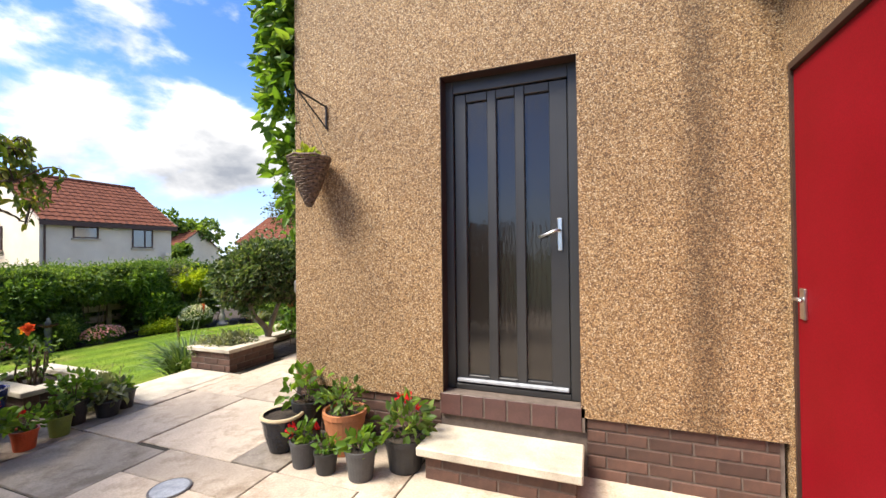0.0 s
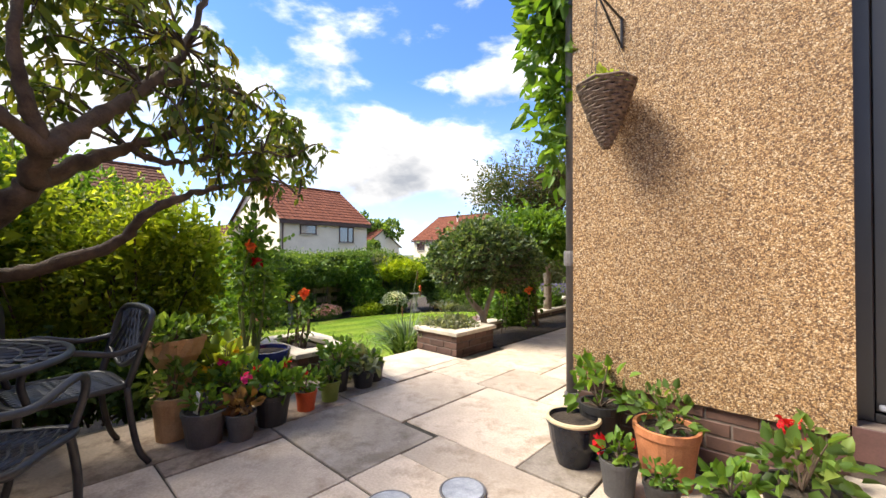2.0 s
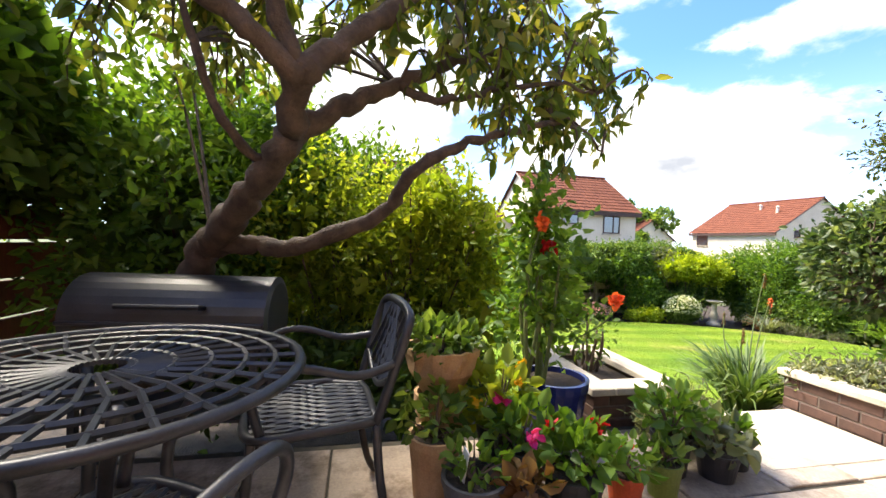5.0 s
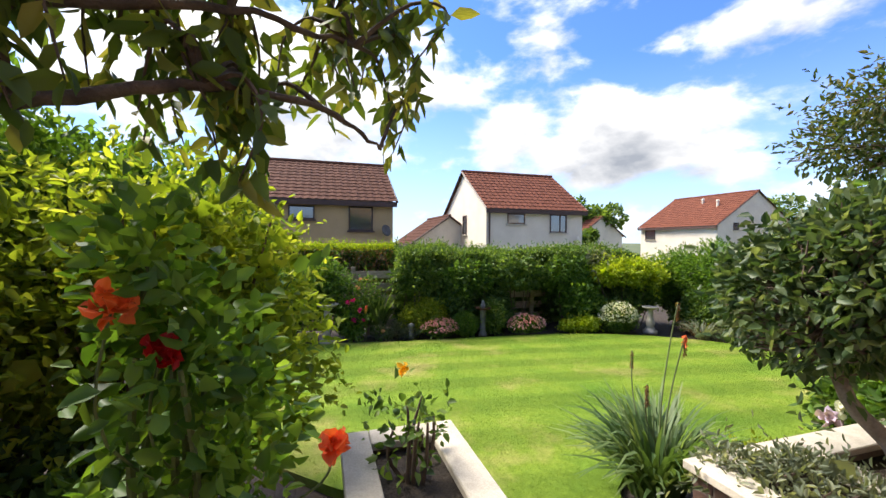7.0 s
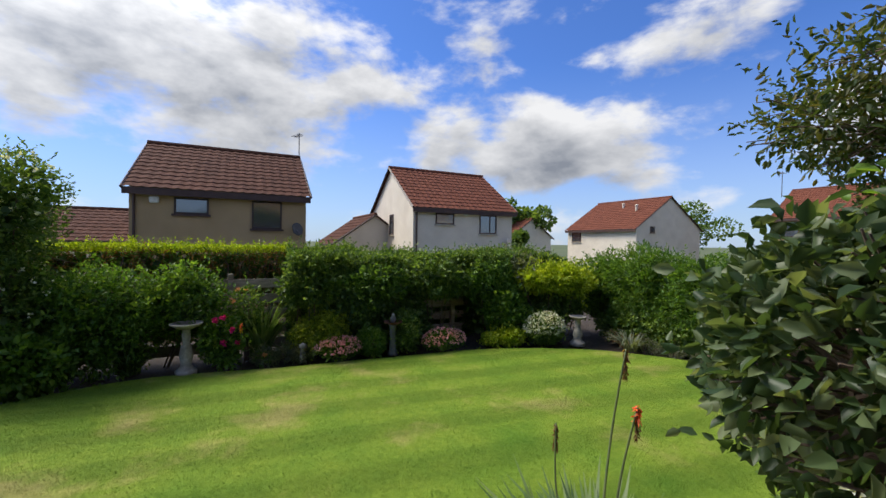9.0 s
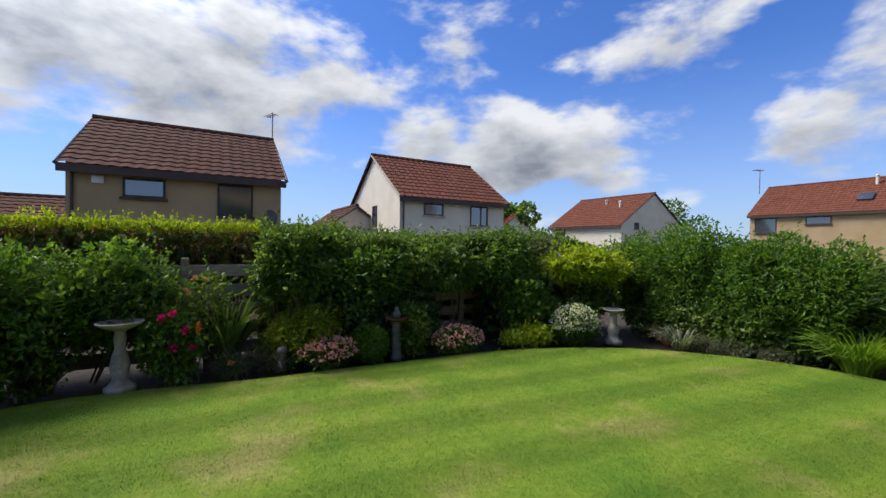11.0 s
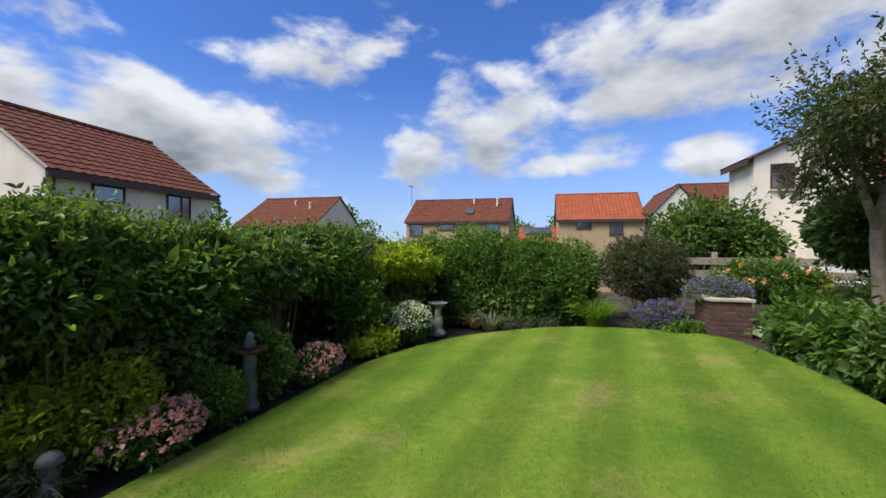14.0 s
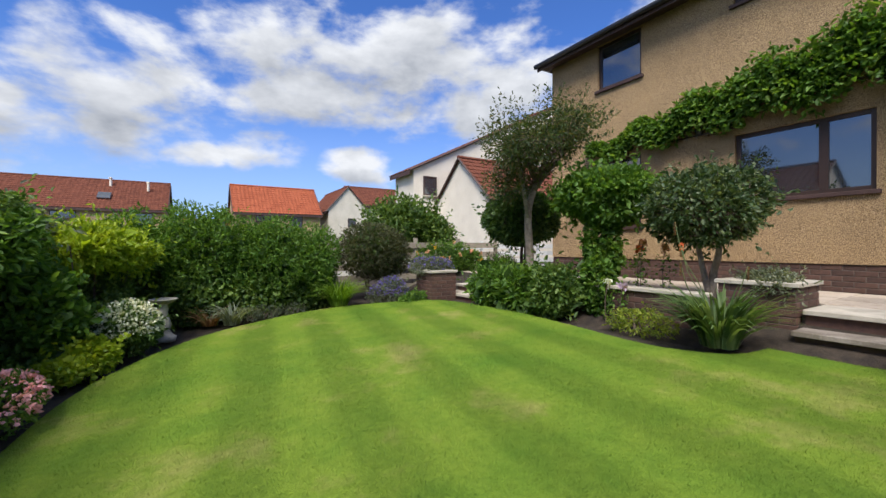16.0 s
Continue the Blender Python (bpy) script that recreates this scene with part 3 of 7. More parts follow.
def brick_face(parent, x, y, z0, courses, length, turn, limit=10 ** 6, first=0.0):
    """Stretcher courses on a face: starts at (x, y), runs along turn degrees, faces to the right of that way."""
    c, s = math.cos(radians(turn)), math.sin(radians(turn))
    made = 0
    for row in range(courses):
        at = -0.1125 * (row % 2)
        while at < length - 0.02:
            a, b = max(at, 0.0), min(at + 0.215, length)
            if b - a > 0.03 and made < limit:
                ob = new("brick", BRICK)
                ob.parent = parent
                mid = (a + b) / 2
                jit = rng.normal(0, 0.0012)
                ob.matrix_local = pose(x + c * mid + s * jit, y + s * mid - c * jit, z0 + 0.0375 + row * 0.075, 0, 0, turn) @ Matrix.Diagonal(((b - a) / 0.215, 1, 1, 1))
                made += 1
            at += 0.225
    return made


# ---- ground, lawn, patio ----
def lawn_z(x):
    return -0.33 + 0.052 * (min(max(x, -11.5), -4.2) + 4.2)


def fill_mesh(name, outline, height, step=0.4, drop=0.0):
    """A sheet inside an outline, with its heights from a function."""
    bm = bmesh.new()
    vs = [bm.verts.new((x, y, 0)) for x, y in outline]
    f = bm.faces.new(vs)
    bmesh.ops.triangulate(bm, faces=[f])
    for k in range(40):
        x = -12 + 0.4 * k
        bmesh.ops.bisect_plane(bm, geom=bm.verts[:] + bm.edges[:] + bm.faces[:], plane_co=(x, 0, 0), plane_no=(1, 0, 0))
    for v in bm.verts:
        v.co.z = height(v.co.x)
    if drop:
        edge = [e for e in bm.edges if e.is_boundary]
        got = bmesh.ops.extrude_edge_only(bm, edges=edge)
        for v in got["geom"]:
            if isinstance(v, bmesh.types.BMVert):
                v.co.z -= drop
    bmesh.ops.recalc_face_normals(bm, faces=bm.faces[:])
    return bm


m, nt, b = shader("distant_ground")
n1 = noise_node(nt, 0.05, 4.0)
nt.links.new(ramp_node(nt, n1.outputs["Fac"], [(0.35, (0.05, 0.07, 0.025)), (0.65, (0.09, 0.11, 0.04))]).outputs["Color"], b.inputs["Base Color"])
b.inputs["Roughness"].default_value = 0.95
M["land"] = m
ground = part("ground", boxes((-1500, 1500, -1500, 1500, -3.3, -3.0)), M["land"])
tagged(ground, "grassy suburban land reaching the horizon", "ground", kind="structure")

bm = bmesh.new()
for i in range(31):
    for j in range(31):
        x, y = -13.5 + i * 0.72, -6 + j * 0.72
        bm.verts.new((x, y, (lawn_z(x) - 0.07) if x < -4.3 else -0.12))
bm.verts.ensure_lookup_table()
for i in range(30):
    for j in range(30):
        a = i * 31 + j
        bm.faces.new([bm.verts[k] for k in (a, a + 31, a + 32, a + 1)])
for v in bm.verts:
    v.co.z += 0.02 * noise.noise(v.co * 1.7)
edge = [e for e in bm.edges if e.is_boundary]
got = bmesh.ops.extrude_edge_only(bm, edges=edge)
for v in got["geom"]:
    if isinstance(v, bmesh.types.BMVert):
        v.co.z = -3.1
bed = part("garden_soil", bm, M["soil"])
tagged(bed, "dark bare soil of the garden beds", "soil", kind="structure")

LAWN = smooth_path([(-10.4, -0.1, 0), (-10.85, 0.9, 0), (-10.87, 1.74, 0), (-10.62, 3.05, 0), (-10.54, 4.1, 0), (-10.45, 4.9, 0), (-10.33, 6.2, 0), (-10.0, 7.2, 0), (-9.3, 8.25, 0), (-8.2, 8.95, 0), (-7.2, 9.15, 0),
                    (-6.2, 8.9, 0), (-5.4, 8.4, 0), (-5.2, 7.4, 0), (-5.15, 6.3, 0), (-5.25, 5.2, 0), (-5.35, 4.2, 0), (-5.1, 3.55, 0), (-4.5, 3.3, 0), (-4.46, 2.4, 0), (-5.1, 2.38, 0), (-5.7, 1.7, 0), (-6.7, 0.7, 0), (-7.3, -0.4, 0), (-8.6, -1.1, 0)], 4)
m, nt, b = shader("mown_lawn")
tc = nt.nodes.new("ShaderNodeTexCoord")
mp = nt.nodes.new("ShaderNodeMapping"); mp.inputs["Rotation"].default_value = (0, 0, radians(8))
wv = nt.nodes.new("ShaderNodeTexWave"); wv.inputs["Scale"].default_value = 0.39; wv.inputs["Distortion"].default_value = 0.9; wv.inputs["Detail"].default_value = 2.0
nt.links.new(tc.outputs["Object"], mp.inputs["Vector"]); nt.links.new(mp.outputs[0], wv.inputs["Vector"])
patch = noise_node(nt, 1.1, 5.0, 0.6)
fine = noise_node(nt, 160.0, 3.0, 0.7)
col = ramp_node(nt, patch.outputs["Fac"], [(0.3, (0.1, 0.195, 0.018)), (0.55, (0.165, 0.245, 0.026)), (0.72, (0.3, 0.28, 0.09))]).outputs["Color"]
col = mix_node(nt, col, ramp_node(nt, wv.outputs["Fac"], [(0.25, (0.82, 0.85, 0.82)), (0.75, (1.15, 1.13, 1.14))]).outputs["Color"], 0.85, "MULTIPLY")
tuft = noise_node(nt, 17.0, 5.0, 0.7)
col = mix_node(nt, col, ramp_node(nt, tuft.outputs["Fac"], [(0.3, (0.78, 0.82, 0.76)), (0.7, (1.2, 1.16, 1.2))]).outputs["Color"], 0.85, "MULTIPLY")
col = mix_node(nt, col, ramp_node(nt, fine.outputs["Fac"], [(0.3, (0.74, 0.77, 0.7)), (0.7, (1.26, 1.22, 1.2))]).outputs["Color"], 0.85, "MULTIPLY")
nt.links.new(col, b.inputs["Base Color"])
b.inputs["Roughness"].default_value = 0.85
b.inputs["Specular IOR Level"].default_value = 0.15
bump_node(nt, b, fine.outputs["Fac"], 1.0, 0.012)
M["lawn"] = m
lawn = part("lawn", fill_mesh("lawn", [(p.x, p.y) for p in LAWN], lawn_z, drop=0.14), M["lawn"])
tagged(lawn, "freshly mown green lawn with faint stripes and dry patches", "lawn", kind="structure")

# standing blades over the lawn
poly = np.array([(p.x, p.y) for p in LAWN])


def inside(px, py):
    ok = np.zeros(len(px), bool)
    j = len(poly) - 1
    for i in range(len(poly)):
        xi, yi, xj, yj = *poly[i], *poly[j]
        ok ^= ((yi > py) != (yj > py)) & (px < (xj - xi) * (py - yi) / (yj - yi + 1e-12) + xi)
        j = i
    return ok


gx, gy = rng.uniform(-11, -4.4, 420000), rng.uniform(-1.2, 9.3, 420000)
ok = inside(gx, gy)
gx, gy = gx[ok], gy[ok]
gz = -0.33 + 0.052 * (np.clip(gx, -11.5, -4.2) + 4.2)
pts = np.stack([gx, gy, gz], 1)
up = np.tile([0.0, 0.0, 1.0], (len(pts), 1))
me = leaf_mesh("grass_blades", pts, up, 0.015, 0.18, 0.6, 0, 0.05, True)
tagged(link("grass", me, M["lawn"]), "short mown grass blades of the lawn", "grass", kind="stuff")

# paved patio: slabs of mixed size on a dark bed
patio = part("patio_bed", boxes((-4.2, 2.2, -4.0, 2.4, -0.3, -0.012), (-3.66, -1.9, 2.4, 12.2, -0.3, -0.012), (-4.2, -3.66, 2.4, 3.3, -0.3, -0.012)), M["joint"])
tagged(patio, "buff sandstone paving with dark mossy joints", "pavement", kind="structure")
patio.name = "pavement"
SLABS = []


def lay(x0, x1, y0, y1, gap=0.0055):
    SLABS.append((x0 + gap, x1 - gap, y0 + gap, y1 - gap))


# slabs that lie round the corner of the house
for one in ((-3.42, -2.545, 1.13, 1.765), (-3.23, -2.545, 0.505, 1.13), (-3.5, -2.855, 1.765, 2.735), (-2.855, -1.985, 1.8, 2.735), (-1.985, -1.6, 1.8, 2.4),
            (-1.6, -0.78, 1.8, 2.4), (-2.545, -1.62, 1.48, 1.8), (-2.545, -1.62, 1.13, 1.48), (-3.52, -2.975, 2.735, 3.36), (-2.975, -2.39, 2.735, 3.36), (-2.39, -1.92, 2.735, 3.36),
            (-3.52, -2.7, 3.36, 4.02), (-2.7, -1.92, 3.36, 4.02), (-4.15, -3.42, 0.22, 1.0), (-4.15, -3.42, 1.0, 1.765), (-4.15, -3.5, 1.765, 2.3), (-1.985, -1.92, 2.4, 2.735), (-3.42, -3.23, 0.505, 1.13)):
    lay(*one)
lay(-4.2, -3.52, 2.3, 2.74)
lay(-4.2, -3.52, 2.74, 3.3)


def rows_of(x0, x1, y0, y1, heights, widths):
    """Rows of mixed slabs that fill a rectangle."""
    y, k = y0, 0
    while y < y1 - 0.05:
        h = min(heights[k % len(heights)], y1 - y)
        x, k = x0, k + 1
        while x < x1 - 0.05:
            w = float(rng.choice(widths))
            if x1 - (x + w) < 0.35:
                w = x1 - x
            lay(x, x + w, y, y + h)
            x += w
        y += h


rows_of(-4.15, 2.2, -4.0, -0.12, (0.62, 0.92, 0.62, 0.62, 0.46), (0.62, 0.92, 0.92, 1.22))
rows_of(-3.42, 2.2, -0.12, 0.505, (0.63,), (0.62, 0.92))
rows_of(-4.15, -3.42, -0.12, 0.22, (0.34,), (0.8,))
rows_of(-2.545, 2.2, 0.505, 1.13, (0.63,), (0.92, 0.85, 1.1))
rows_of(-1.62, 2.2, 1.13, 1.8, (0.67,), (0.92, 0.62, 1.1))
rows_of(-0.78, 2.2, 1.8, 2.4, (0.6,), (0.92,))
y = 4.02
while y < 12.1:
    h = float(rng.choice([0.62, 0.62, 0.92]))
    cut = -1.92 - float(rng.choice([0.62, 0.92, 1.05]))
    lay(cut, -1.92, y, y + h)
    lay(-3.62, cut, y, y + h) if y + h > 12 or rng.random() < 0.5 else (lay(-3.62, cut, y, y + h * 0.5), lay(-3.62, cut, y + h * 0.5, y + h))
    y += h

# own house: pebble dashed walls with openings
HX, HY, HY2 = -1.92, 2.36, 8.73


def wall_with_holes(axis, at, thick, lo, hi, z0, z1, holes):
    """Boxes that leave the holes (lo, hi, z0, z1) open; axis: the way along which the wall stands still."""
    bm = bmesh.new()
    us = sorted({lo, hi, *[h[0] for h in holes], *[h[1] for h in holes]})
    zs = sorted({z0, z1, *[h[2] for h in holes], *[h[3] for h in holes]})
    for ua, ub in zip(us, us[1:]):
        for za, zb in zip(zs, zs[1:]):
            mu, mz = (ua + ub) / 2, (za + zb) / 2
            if any(h[0] < mu < h[1] and h[2] < mz < h[3] for h in holes):
                continue
            box(bm, *((at, at + thick, ua, ub) if axis == "x" else (ua, ub, at, at + thick)), za, zb)
    bmesh.ops.remove_doubles(bm, verts=bm.verts[:], dist=1e-5)
    seen = {}
    for f in bm.faces[:]:
        key = tuple(round(c, 4) for c in f.calc_center_median())
        seen.setdefault(key, []).append(f)
    bmesh.ops.delete(bm, geom=[f for fs in seen.values() if len(fs) > 1 for f in fs], context="FACES")
    bmesh.ops.recalc_face_normals(bm, faces=bm.faces[:])
    return bm


DX0, DX1, DZ0, DZ1 = -0.69, 0.2, 0.42, 2.57
front = part("wall_front", wall_with_holes("y", HY, 0.28, HX, 1.22, 0.36, 5.0, [(DX0, DX1, 0.36, DZ1)]), M["dash"])
tagged(front, "tan pebble-dashed house wall with a damp dark streak", "wall", kind="structure")
WINS = [(6.43, 7.43, 3.99, 4.95), (6.43, 7.52, 1.03, 2.45), (3.24, 4.83, 1.36, 2.42), (3.75, 4.85, 4.53, 4.95)]
side = part("wall_garden_side", wall_with_holes("x", HX, 0.28, HY + 0.28, HY2, 0.38, 5.0, WINS), M["harl"])
tagged(side, "tan harled house wall facing the garden", "wall", kind="structure")
tagged(part("wall_north", boxes((HX + 0.28, 8, HY2 - 0.28, HY2, 0.0, 5.0)), M["harl"]), "tan harled end wall of the house", "wall", kind="structure")
tagged(part("wall_east", boxes((7.72, 8, HY, HY2 - 0.28, 0.0, 5.0)), M["harl"]), "tan harled far wall of the house", "wall", kind="structure")
tagged(part("floor_inside", boxes((HX + 0.29, 7.71, HY + 0.29, HY2 - 0.29, 0.2, 0.4)), M["cope"]), "plain pale floor inside the house", "floor", kind="structure")
tagged(part("ceiling_inside", boxes((HX + 0.29, 7.71, HY + 0.29, HY2 - 0.29, 2.72, 2.86)), M["white_paint"]), "plain white ceiling inside the house", "ceiling", kind="structure")

# brick plinths with real bricks
plinth = part("plinth_front", boxes((HX + 0.06, DX0 - 0.03, HY + 0.026, HY + 0.27, -0.02, 0.36), (DX1 + 0.03, 1.2, HY + 0.026, HY + 0.27, -0.02, 0.36), (DX0 - 0.03, DX1 + 0.03, HY + 0.026, HY + 0.27, -0.02, 0.27)), M["mortar"])
tagged(plinth, "brown brick plinth under the pebble dash", "plinth", kind="structure")
brick_face(plinth, HX + 0.02, HY + 0.07, -0.01, 5, DX0 - HX - 0.04, 0)
brick_face(plinth, DX1 + 0.03, HY + 0.07, -0.01, 5, 1.18 - DX1 - 0.03, 0)
plinth2 = part("plinth_garden_side", boxes((HX + 0.026, HX + 0.27, HY + 0.08, HY2, -0.02, 0.38)), M["mortar"])
tagged(plinth2, "brown brick plinth along the garden side", "plinth", kind="structure")
brick_face(plinth2, HX + 0.07, HY2, -0.005, 5, HY2 - HY - 0.05, -90)

# door sill tiles and the reveal lining
TILE = bpy.data.meshes.new("sill_tile")
_bm = boxes((-0.07, 0.07, -0.006, 0.0, -0.07, 0.07), bevel=0.002)
_bm.to_mesh(TILE); _bm.free(); TILE.materials.append(M["tile"])
sill = part("door_sill", boxes((DX0 - 0.02, DX1 + 0.02, HY - 0.0, HY + 0.2, 0.272, 0.415)), M["mortar"])
tagged(sill, "dark red tiled sill under the door", "sill", kind="structure")
for k in range(6):
    ob = new("sill_tile", TILE); ob.parent = sill
    ob.matrix_local = pose(DX0 + 0.056 + k * 0.153, HY, 0.343)
step = thing("door_step", (0, 0, 0), 0, "pale concrete slab step on brown bricks at the door", "step")
part("slab", boxes((-0.73, 0.215, 1.99, HY - 0.002, 0.15, 0.205), bevel=0.008), M["cope"], step)
core = part("base", boxes((-0.68, 0.17, 2.05, HY - 0.002, -0.01, 0.15)), M["mortar"], step)
brick_face(core, -0.69, 2.094, -0.006, 2, 0.87, 0)
brick_face(core, 0.126, 2.046, -0.006, 2, 0.3, 90)
brick_face(core, -0.646, HY, -0.006, 2, 0.3, -90)

# glazed front door
m, nt, b = shader("rain_patterned_glass")
rain = noise_node(nt, 62.0, 3.0, 0.55, (1.0, 1.0, 0.13))
b.inputs["Base Color"].default_value = (0.014, 0.0125, 0.011, 1)
b.inputs["Roughness"].default_value, b.inputs["IOR"].default_value = 0.07, 1.6
bump_node(nt, b, rain.outputs["Fac"], 0.3, 0.006)
M["fluted"] = m
DY = HY + 0.1
door = thing("door_1", (0, 0, 0), 0, "closed anthracite door with three tall rippled glass panes", "door", kind="structure")
part("frame", boxes((DX0, DX0 + 0.06, DY, DY + 0.1, 0.418, DZ1), (DX1 - 0.06, DX1, DY, DY + 0.1, 0.418, DZ1), (DX0 + 0.06, DX1 - 0.06, DY, DY + 0.1, DZ1 - 0.09, DZ1), (DX0 + 0.06, DX1 - 0.06, DY, DY + 0.1, 0.418, 0.455), bevel=0.004), M["anthracite"], door)
la, lb, lz0, lz1 = DX0 + 0.063, DX1 - 0.063, 0.458, DZ1 - 0.094
xs = [la, la + 0.085, la + 0.235, la + 0.3, la + 0.425, la + 0.49, la + 0.65, lb]
bm = bmesh.new()
for xa, xb in ((xs[0], xs[1]), (xs[2], xs[3]), (xs[4], xs[5]), (xs[6], xs[7])):
    box(bm, xa, xb, DY + 0.02, DY + 0.075, lz0, lz1, 0.005)
for xa, xb in ((xs[1], xs[2]), (xs[3], xs[4]), (xs[5], xs[6])):
    box(bm, xa, xb, DY + 0.022, DY + 0.073, lz0, lz0 + 0.055, 0.004)
    box(bm, xa, xb, DY + 0.022, DY + 0.073, lz1 - 0.06, lz1, 0.004)
part("leaf", bm, M["anthracite"], door)
for xa, xb in ((xs[1], xs[2]), (xs[3], xs[4]), (xs[5], xs[6])):
    part("pane", boxes((xa - 0.005, xb + 0.005, DY + 0.045, DY + 0.055, lz0 + 0.05, lz1 - 0.055)), M["fluted"], door, "rain-patterned glass pane")
part("weather_bar", boxes((la + 0.01, lb - 0.01, DY - 0.012, DY + 0.02, lz0 + 0.012, lz0 + 0.035), bevel=0.005), M["manhole"], door, "aluminium weather bar")
hx = lb - 0.055
hd = part("handle", boxes((hx - 0.017, hx + 0.017, DY + 0.008, DY + 0.02, 1.37, 1.58), bevel=0.005), M["steel"], door, "chrome lever handle")
bm = bmesh.new()
tube(bm, [(hx, DY + 0.01, 1.5), (hx, DY - 0.035, 1.5), (hx - 0.02, DY - 0.045, 1.497), (hx - 0.13, DY - 0.045, 1.455)], 0.0095, 8)
part("lever", bm, M["steel"], hd, smooth=True)
bm = boxes((DX0 - 0.004, DX0 + 0.004, HY + 0.004, DY, 0.418, DZ1), (DX1 - 0.004, DX1 + 0.004, HY + 0.004, DY, 0.418, DZ1), (DX0, DX1, HY + 0.004, DY, DZ1 - 0.004, DZ1 + 0.004))
tagged(part("door_reveal", bm, M["brown_frame"]), "dark brown lining of the door opening", "trim", kind="structure")

# garage wall with the red door
tagged(part("wall_garage", wall_with_holes("x", 1.22, 0.25, -4.0, HY + 0.25, -0.02, 2.86, [(0.5, 2.33, -0.02, 2.3)]), M["dash"]), "tan pebble-dashed garage wall", "wall", kind="structure")
gd = thing("door_2", (0, 0, 0), 0, "red painted timber garage side door with steel latch", "door", kind="structure")
part("leaf", boxes((1.235, 1.285, 0.56, 2.3, 0.0, 2.26), bevel=0.004), M["red_paint"], gd)
part("frame", boxes((1.225, 1.3, 2.303, 2.328, 0.0, 2.295), (1.225, 1.3, 0.505, 0.555, 0.0, 2.295), (1.215, 1.3, 0.56, 2.3, 2.265, 2.298)), M["brown_frame"], gd)
hd = part("handle", boxes((1.222, 1.235, 2.2, 2.25, 1.02, 1.17), bevel=0.003), M["steel"], gd, "steel latch handle")
bm = bmesh.new(); tube(bm, [(1.225, 2.225, 1.12), (1.19, 2.225, 1.12), (1.185, 2.14, 1.118)], 0.007, 8)
part("lever", bm, M["steel"], hd, smooth=True)
tagged(part("garage_roof", boxes((1.0, 5.0, -4.2, HY - 0.004, 2.87, 3.0)), M["fascia"]), "dark brown fascia and flat garage roof", "roof", kind="structure")
tagged(part("wall_garage_back", boxes((1.47, 5.0, -4.0, -3.8, 0, 2.86), (4.8, 5.0, -3.8, HY, 0, 2.86)), M["dash"]), "tan pebble-dashed outer garage walls", "wall", kind="structure")


def roof_slope(bm, e0, e1, r0, r1, tile=0.3, course=0.33, bulge=0.03):
    """Interlocking tiles: ribs along the slope and a small step at each course."""
    e0, e1, r0, r1 = (Vector(v) for v in (e0, e1, r0, r1))
    nu = max(2, int((e1 - e0).length / tile)) * 4
    nv = max(1, int((r0 - e0).length / course))
    nrm = (e1 - e0).cross(r0 - e0).normalized()
    if nrm.z < 0:
        nrm = -nrm
    rows = []
    for j in range(nv):
        for t, lift in ((j / nv, 0.028), ((j + 1) / nv - 0.001, 0.0)):
            a, b = e0.lerp(r0, t), e1.lerp(r1, t)
            rows.append([bm.verts.new(a.lerp(b, i / nu) + nrm * (lift + bulge * (0.5 + 0.5 * math.sin(i * math.pi / 2)))) for i in range(nu + 1)])
    for a, b in zip(rows, rows[1:]):
        for i in range(nu):
            bm.faces.new((a[i], a[i + 1], b[i + 1], b[i]))


def window(parent, wx, wy, z0, z1, half, facing, frame_mat, glass, mull=(), depth=0.05):
    """A framed window in a wall plane; facing: 'x+', 'x-', 'y-'. half: half its width."""
    t = 0.055
    w = part("window", bmesh.new(), None, parent)

    def slab(a, b, za, zb, d0, d1, bm):
        if facing[0] == "x":
            s = 1 if facing == "x+" else -1
            box(bm, *sorted((wx + s * d0, wx + s * d1)), wy + a, wy + b, za, zb)
        else:
            box(bm, wx + a, wx + b, *sorted((wy - d0, wy - d1)), za, zb)
    bm = bmesh.new()
    for a, b, za, zb in ((-half, -half + t, z0, z1), (half - t, half, z0, z1), (-half + t, half - t, z0, z0 + t), (-half + t, half - t, z1 - t, z1)):
        slab(a, b, za, zb, -0.05, depth, bm)
    for mu in mull:
        slab(mu - t / 2, mu + t / 2, z0 + t, z1 - t, -0.05, depth - 0.004, bm)
    part("window_frame", bm, frame_mat, w)
    bm = bmesh.new(); slab(-half + t, half - t, z0 + t, z1 - t, -0.02, 0.012, bm)
    part("pane", bm, glass, w)
    bm = bmesh.new(); slab(-half - 0.06, half + 0.06, z0 - 0.07, z0 - 0.002, -0.05, depth + 0.06, bm)
    part("window_sill", bm, M["cope"] if frame_mat is not M["brown_frame"] else M["fascia"], w)
    return w


